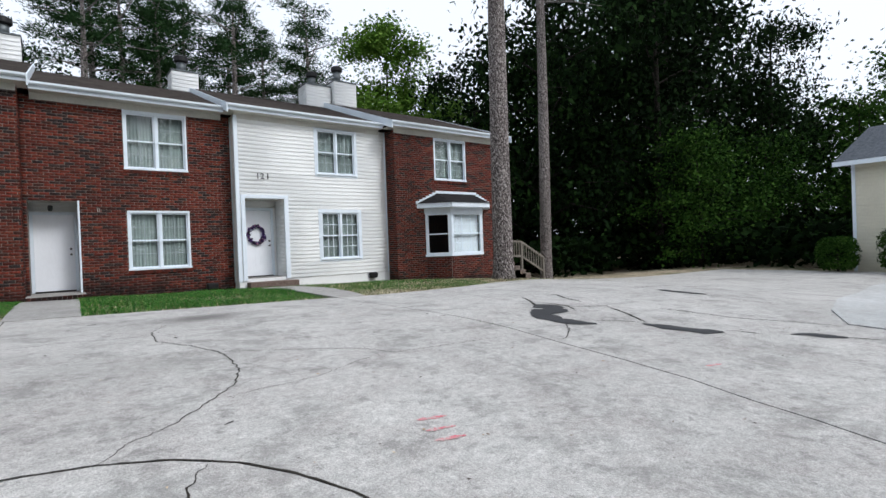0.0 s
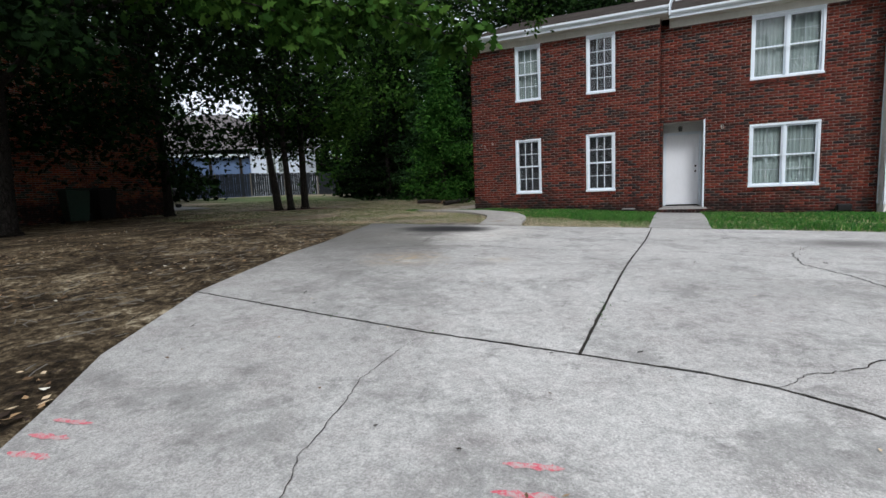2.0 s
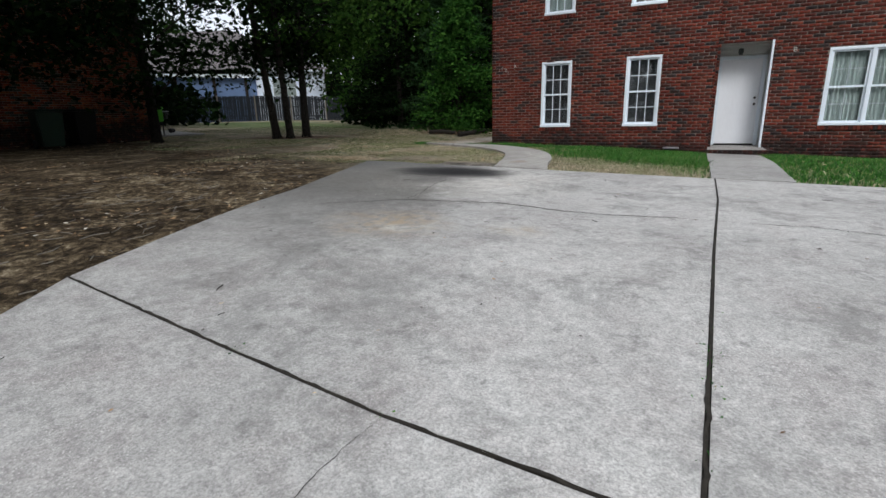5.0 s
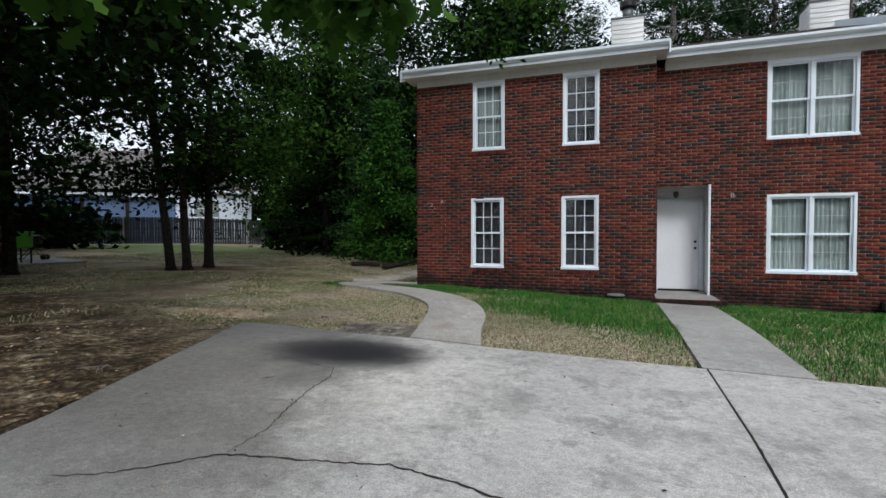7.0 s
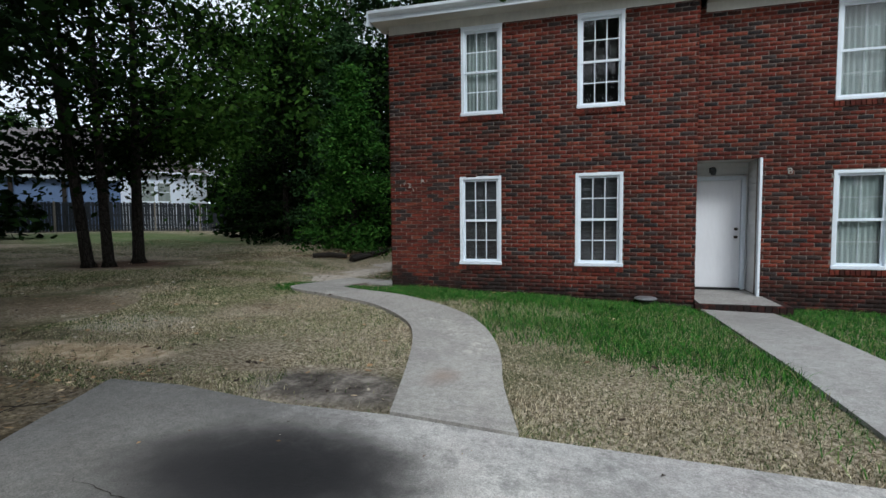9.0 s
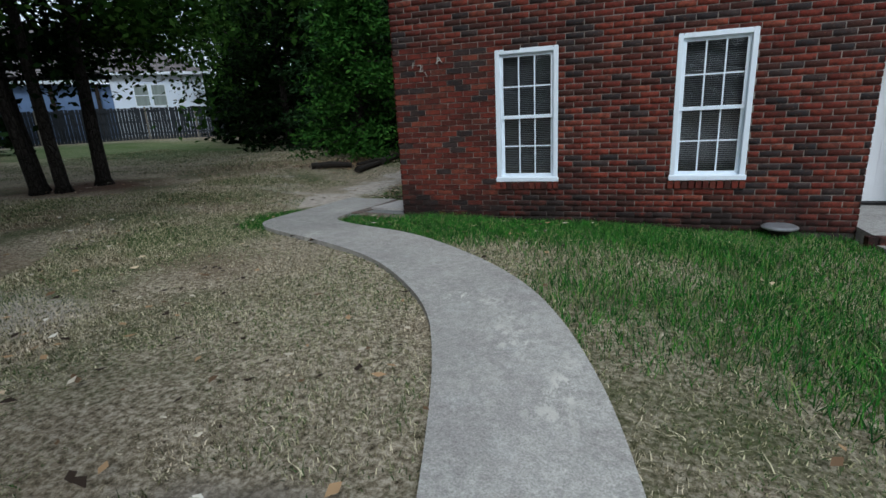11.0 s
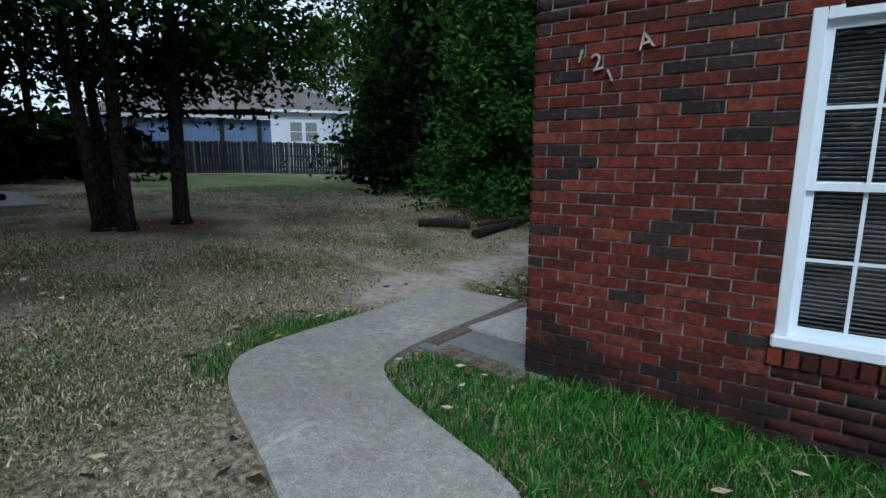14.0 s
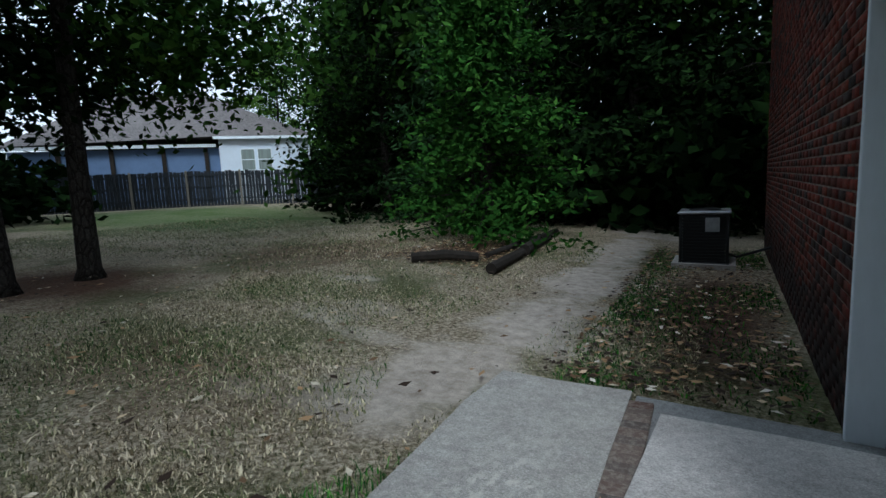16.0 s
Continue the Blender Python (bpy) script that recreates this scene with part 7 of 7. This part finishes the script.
blades("dry_grass", 210000, (-8.6, 0.2, 9.1, 15.0), lambda x, y: 0.026 + 0.007 * soft_noise(x, y, 2, 4), 0.0026, M_STRAW, dry, "short thin straw-coloured grass", 111, 1.1)
blades("dry_grass", 130000, (-13.5, -6.4, 10.5, 18.5), lambda x, y: 0.03 + 0.008 * soft_noise(x, y, 2, 4), 0.0035, M_STRAW, dry, "short thin straw-coloured grass", 112, 1.1)
blades("dry_grass", 90000, (-22, -8, 8, 26), lambda x, y: 0.04 + 0 * x, 0.006, M_STRAW, dry, "short thin straw-coloured grass", 113, 1.0)
blades("dry_grass", 30000, (-7.3, -5.75, 16.9, 23.5), lambda x, y: 0.05 + 0 * x, 0.005, M_GRASS, lambda x, y, r: r < 0.25 + 0.35 * soft_noise(x, y, 2.5, 6), "thin dark green grass in the shade of the side wall", 114, 1.0)
blades("dry_grass", 26000, (0.3, 14, 9.0, 15), lambda x, y: 0.05 + 0 * x, 0.008, M_STRAW, lambda x, y, r: (x > 4.8) | (r < 0.25), "short straw-coloured grass", 115, 1.0)
weeds = [(3.92, 4.6, 5.9, 40), (3.9, 4.3, 5.0, 60), (-0.62, 3.4, 4.6, 30), (-1.62, 3.35, 3.4, 14), (-0.66, 4.5, 6.3, 12), (-0.62, 3.9, 4.25, 70), (-2.4, 3.43, 3.5, 40)]
rng = np.random.default_rng(5)


def soil_relief():
    """Trodden bare soil beside the drive, with its lumps and hollows."""
    xs, ys = np.arange(-9.5, -0.6, 0.07), np.arange(-1.0, 9.0, 0.07)
    X, Y = np.meshgrid(xs, ys)
    poly = EDGE + FRONT_L[1:] + FRONT_R[1:] + [(3.9, -9), (-0.8, -9)] + EDGE_LOW[:0:-1]
    hard = inside(poly, X.ravel(), Y.ravel()).reshape(X.shape)
    V = []
    for y in ys:
        for x in xs:
            lump = 0.6 * noise.noise((x * 1.7, y * 1.7, 1)) + 0.55 * noise.noise((x * 4.5, y * 4.5, 5)) + 0.45 * noise.noise((x * 9, y * 9, 9))
            rim = min(1.0, (x + 9.5) / 1.2, (9.0 - y) / 1.6, (y + 1.0) / 1.0)
            V.append([x, y, G(x, y) + 0.012 + 0.042 * lump * max(0.0, rim) - 0.05 * (1 - max(0.0, rim))])
    for v, h in zip(V, hard.ravel()):
        if h:
            v[2] = min(v[2], G(v[0], v[1]) - 0.015)
    n = len(xs)
    F = [(j * n + i, j * n + i + 1, (j + 1) * n + i + 1, (j + 1) * n + i) for j in range(len(ys) - 1) for i in range(n - 1)
         if not (hard[j, i] and hard[j, i + 1] and hard[j + 1, i] and hard[j + 1, i + 1])]
    raw("soil", V, F, M_GROUND, None, "bare trodden brown soil beside the drive", "structure", "soil", True)


def twigs(name, n, region, keep, top, length, label, seed):
    rng = np.random.default_rng(seed)
    V, F = [], []
    while len(F) < n * 8:
        x, y = rng.uniform(region[0], region[1]), rng.uniform(region[2], region[3])
        if not keep(x, y):
            continue
        a, L, w = rng.random() * 6.28, length * rng.uniform(0.4, 1.6), rng.uniform(0.0006, 0.0011) * (1 + 12 * length)
        bend = rng.normal() * 0.6
        p = [(x, y), (x + math.cos(a) * L / 2, y + math.sin(a) * L / 2), (x + math.cos(a) * L / 2 + math.cos(a + bend) * L / 2, y + math.sin(a) * L / 2 + math.sin(a + bend) * L / 2)]
        k = len(V)
        for (px, py) in p:
            z = G(px, py) + top
            sx, sy = -math.sin(a) * w, math.cos(a) * w
            V += [(px - sx, py - sy, z), (px + sx, py + sy, z), (px + sx, py + sy, z + 2 * w), (px - sx, py - sy, z + 2 * w)]
        for b in (k, k + 4):
            F += [(b + q, b + (q + 1) % 4, b + 4 + (q + 1) % 4, b + 4 + q) for q in range(4)]
    raw(name, V, F, M_DOWN if seed % 2 else M_GREY_WOOD, None, label, "stuff", "twigs")


soil_relief()
on_drive = lambda x, y: bool(inside(HARD[3], np.array([x]), np.array([y]))[0])
twigs("twigs", 260, (-7.5, -1.2, 0.8, 9.0), lambda x, y: not on_drive(x, y), 0.03, 0.16, "thin grey fallen twigs on the bare soil", 202)
twigs("twigs", 200, (-7.5, -1.2, 0.8, 9.0), lambda x, y: not on_drive(x, y), 0.03, 0.16, "thin dark fallen twigs on the bare soil", 203)
twigs("drive_twigs", 26, (-4.5, 6.0, 1.0, 9.0), on_drive, 0.024, 0.07, "fine twigs and pine needles on the drive", 205)


def joint_weeds():
    V = []
    for (x, y0, y1, n) in weeds:
        for _ in range(n):
            py = rng.uniform(y0, y1)
            px = rng.normal() * 0.012 + (x if x > 0 or x < -1.5 else -0.72 + 0.1 * min(1, (py - 3.3) / 4.2))
            z = G(px, py) + 0.005
            d = rng.normal(size=2) * 0.02
            V += [(px - 0.003, py, z), (px + 0.003, py, z), (px + d[0] + 0.001, py + d[1], z + rng.uniform(0.008, 0.025)), (px + d[0], py + d[1], z + 0.015)]
    raw("joint_weeds", V, np.arange(len(V)).reshape(-1, 4), M_GRASS, None, "small green weeds growing in the drive joints", "stuff", "weeds")


joint_weeds()


def litter(name, n, region, size, seed, keep=None, top=0.012, avoid=True, mat=M_LITTER):
    rng = np.random.default_rng(seed)
    x, y = rng.uniform(region[0], region[1], n), rng.uniform(region[2], region[3], n)
    ok = np.ones(n, dtype=bool) if keep is None else keep(x, y, rng.random(n))
    if avoid:
        for poly in HARD:
            ok &= ~inside(poly, x, y)
    x, y = x[ok], y[ok]
    n = len(x)
    z = np.array([G(a, b) for a, b in zip(x, y)]) + top
    a = rng.random(n) * 2 * math.pi
    s = size * rng.uniform(0.5, 1.5, n)
    P = []
    for k, (r, q) in enumerate(((1, 0), (0.45, 1.3), (0.9, 3.1), (0.5, 4.7))):
        P.append(np.stack([x + np.cos(a + q) * s * r, y + np.sin(a + q) * s * r, z + rng.random(n) * s * 0.4], 1))
    raw(name, np.stack(P, 1).reshape(-1, 3), np.arange(4 * n).reshape(n, 4), mat, None, "scattered dead leaves and bits", "stuff", "leaf litter")


litter("leaf_litter", 2300, (-18, -3.3, 9.3, 24), 0.035, 121, top=0.03)
litter("leaf_litter", 22000, (-12, -2, 0.5, 9.6), 0.024, 122, lambda x, y, r: (r < np.clip(0.15 + 0.8 * soft_noise(x, y, 1.7, 3), 0.03, 0.9)) & (x * 0.35 + y * 0.9 < 6.6), 0.03)
litter("leaf_litter", 60, (-2.7, 3.0, 9.3, 14.5), 0.03, 126, top=0.03)
litter("leaf_litter", 2200, (-7.4, -5.75, 16.9, 23.5), 0.035, 123, top=0.02)
litter("leaf_litter", 420, (-15, -3.3, 9.5, 21), 0.03, 127, top=0.04, mat=M_PALE_LITTER)
litter("drive_litter", 420, (-5, 9, 1, 9), 0.012, 124, None, 0.026, False)
litter("leaf_litter", 1200, (-11, -9, 19.8, 23), 0.04, 125, top=0.02)

late_bricks()
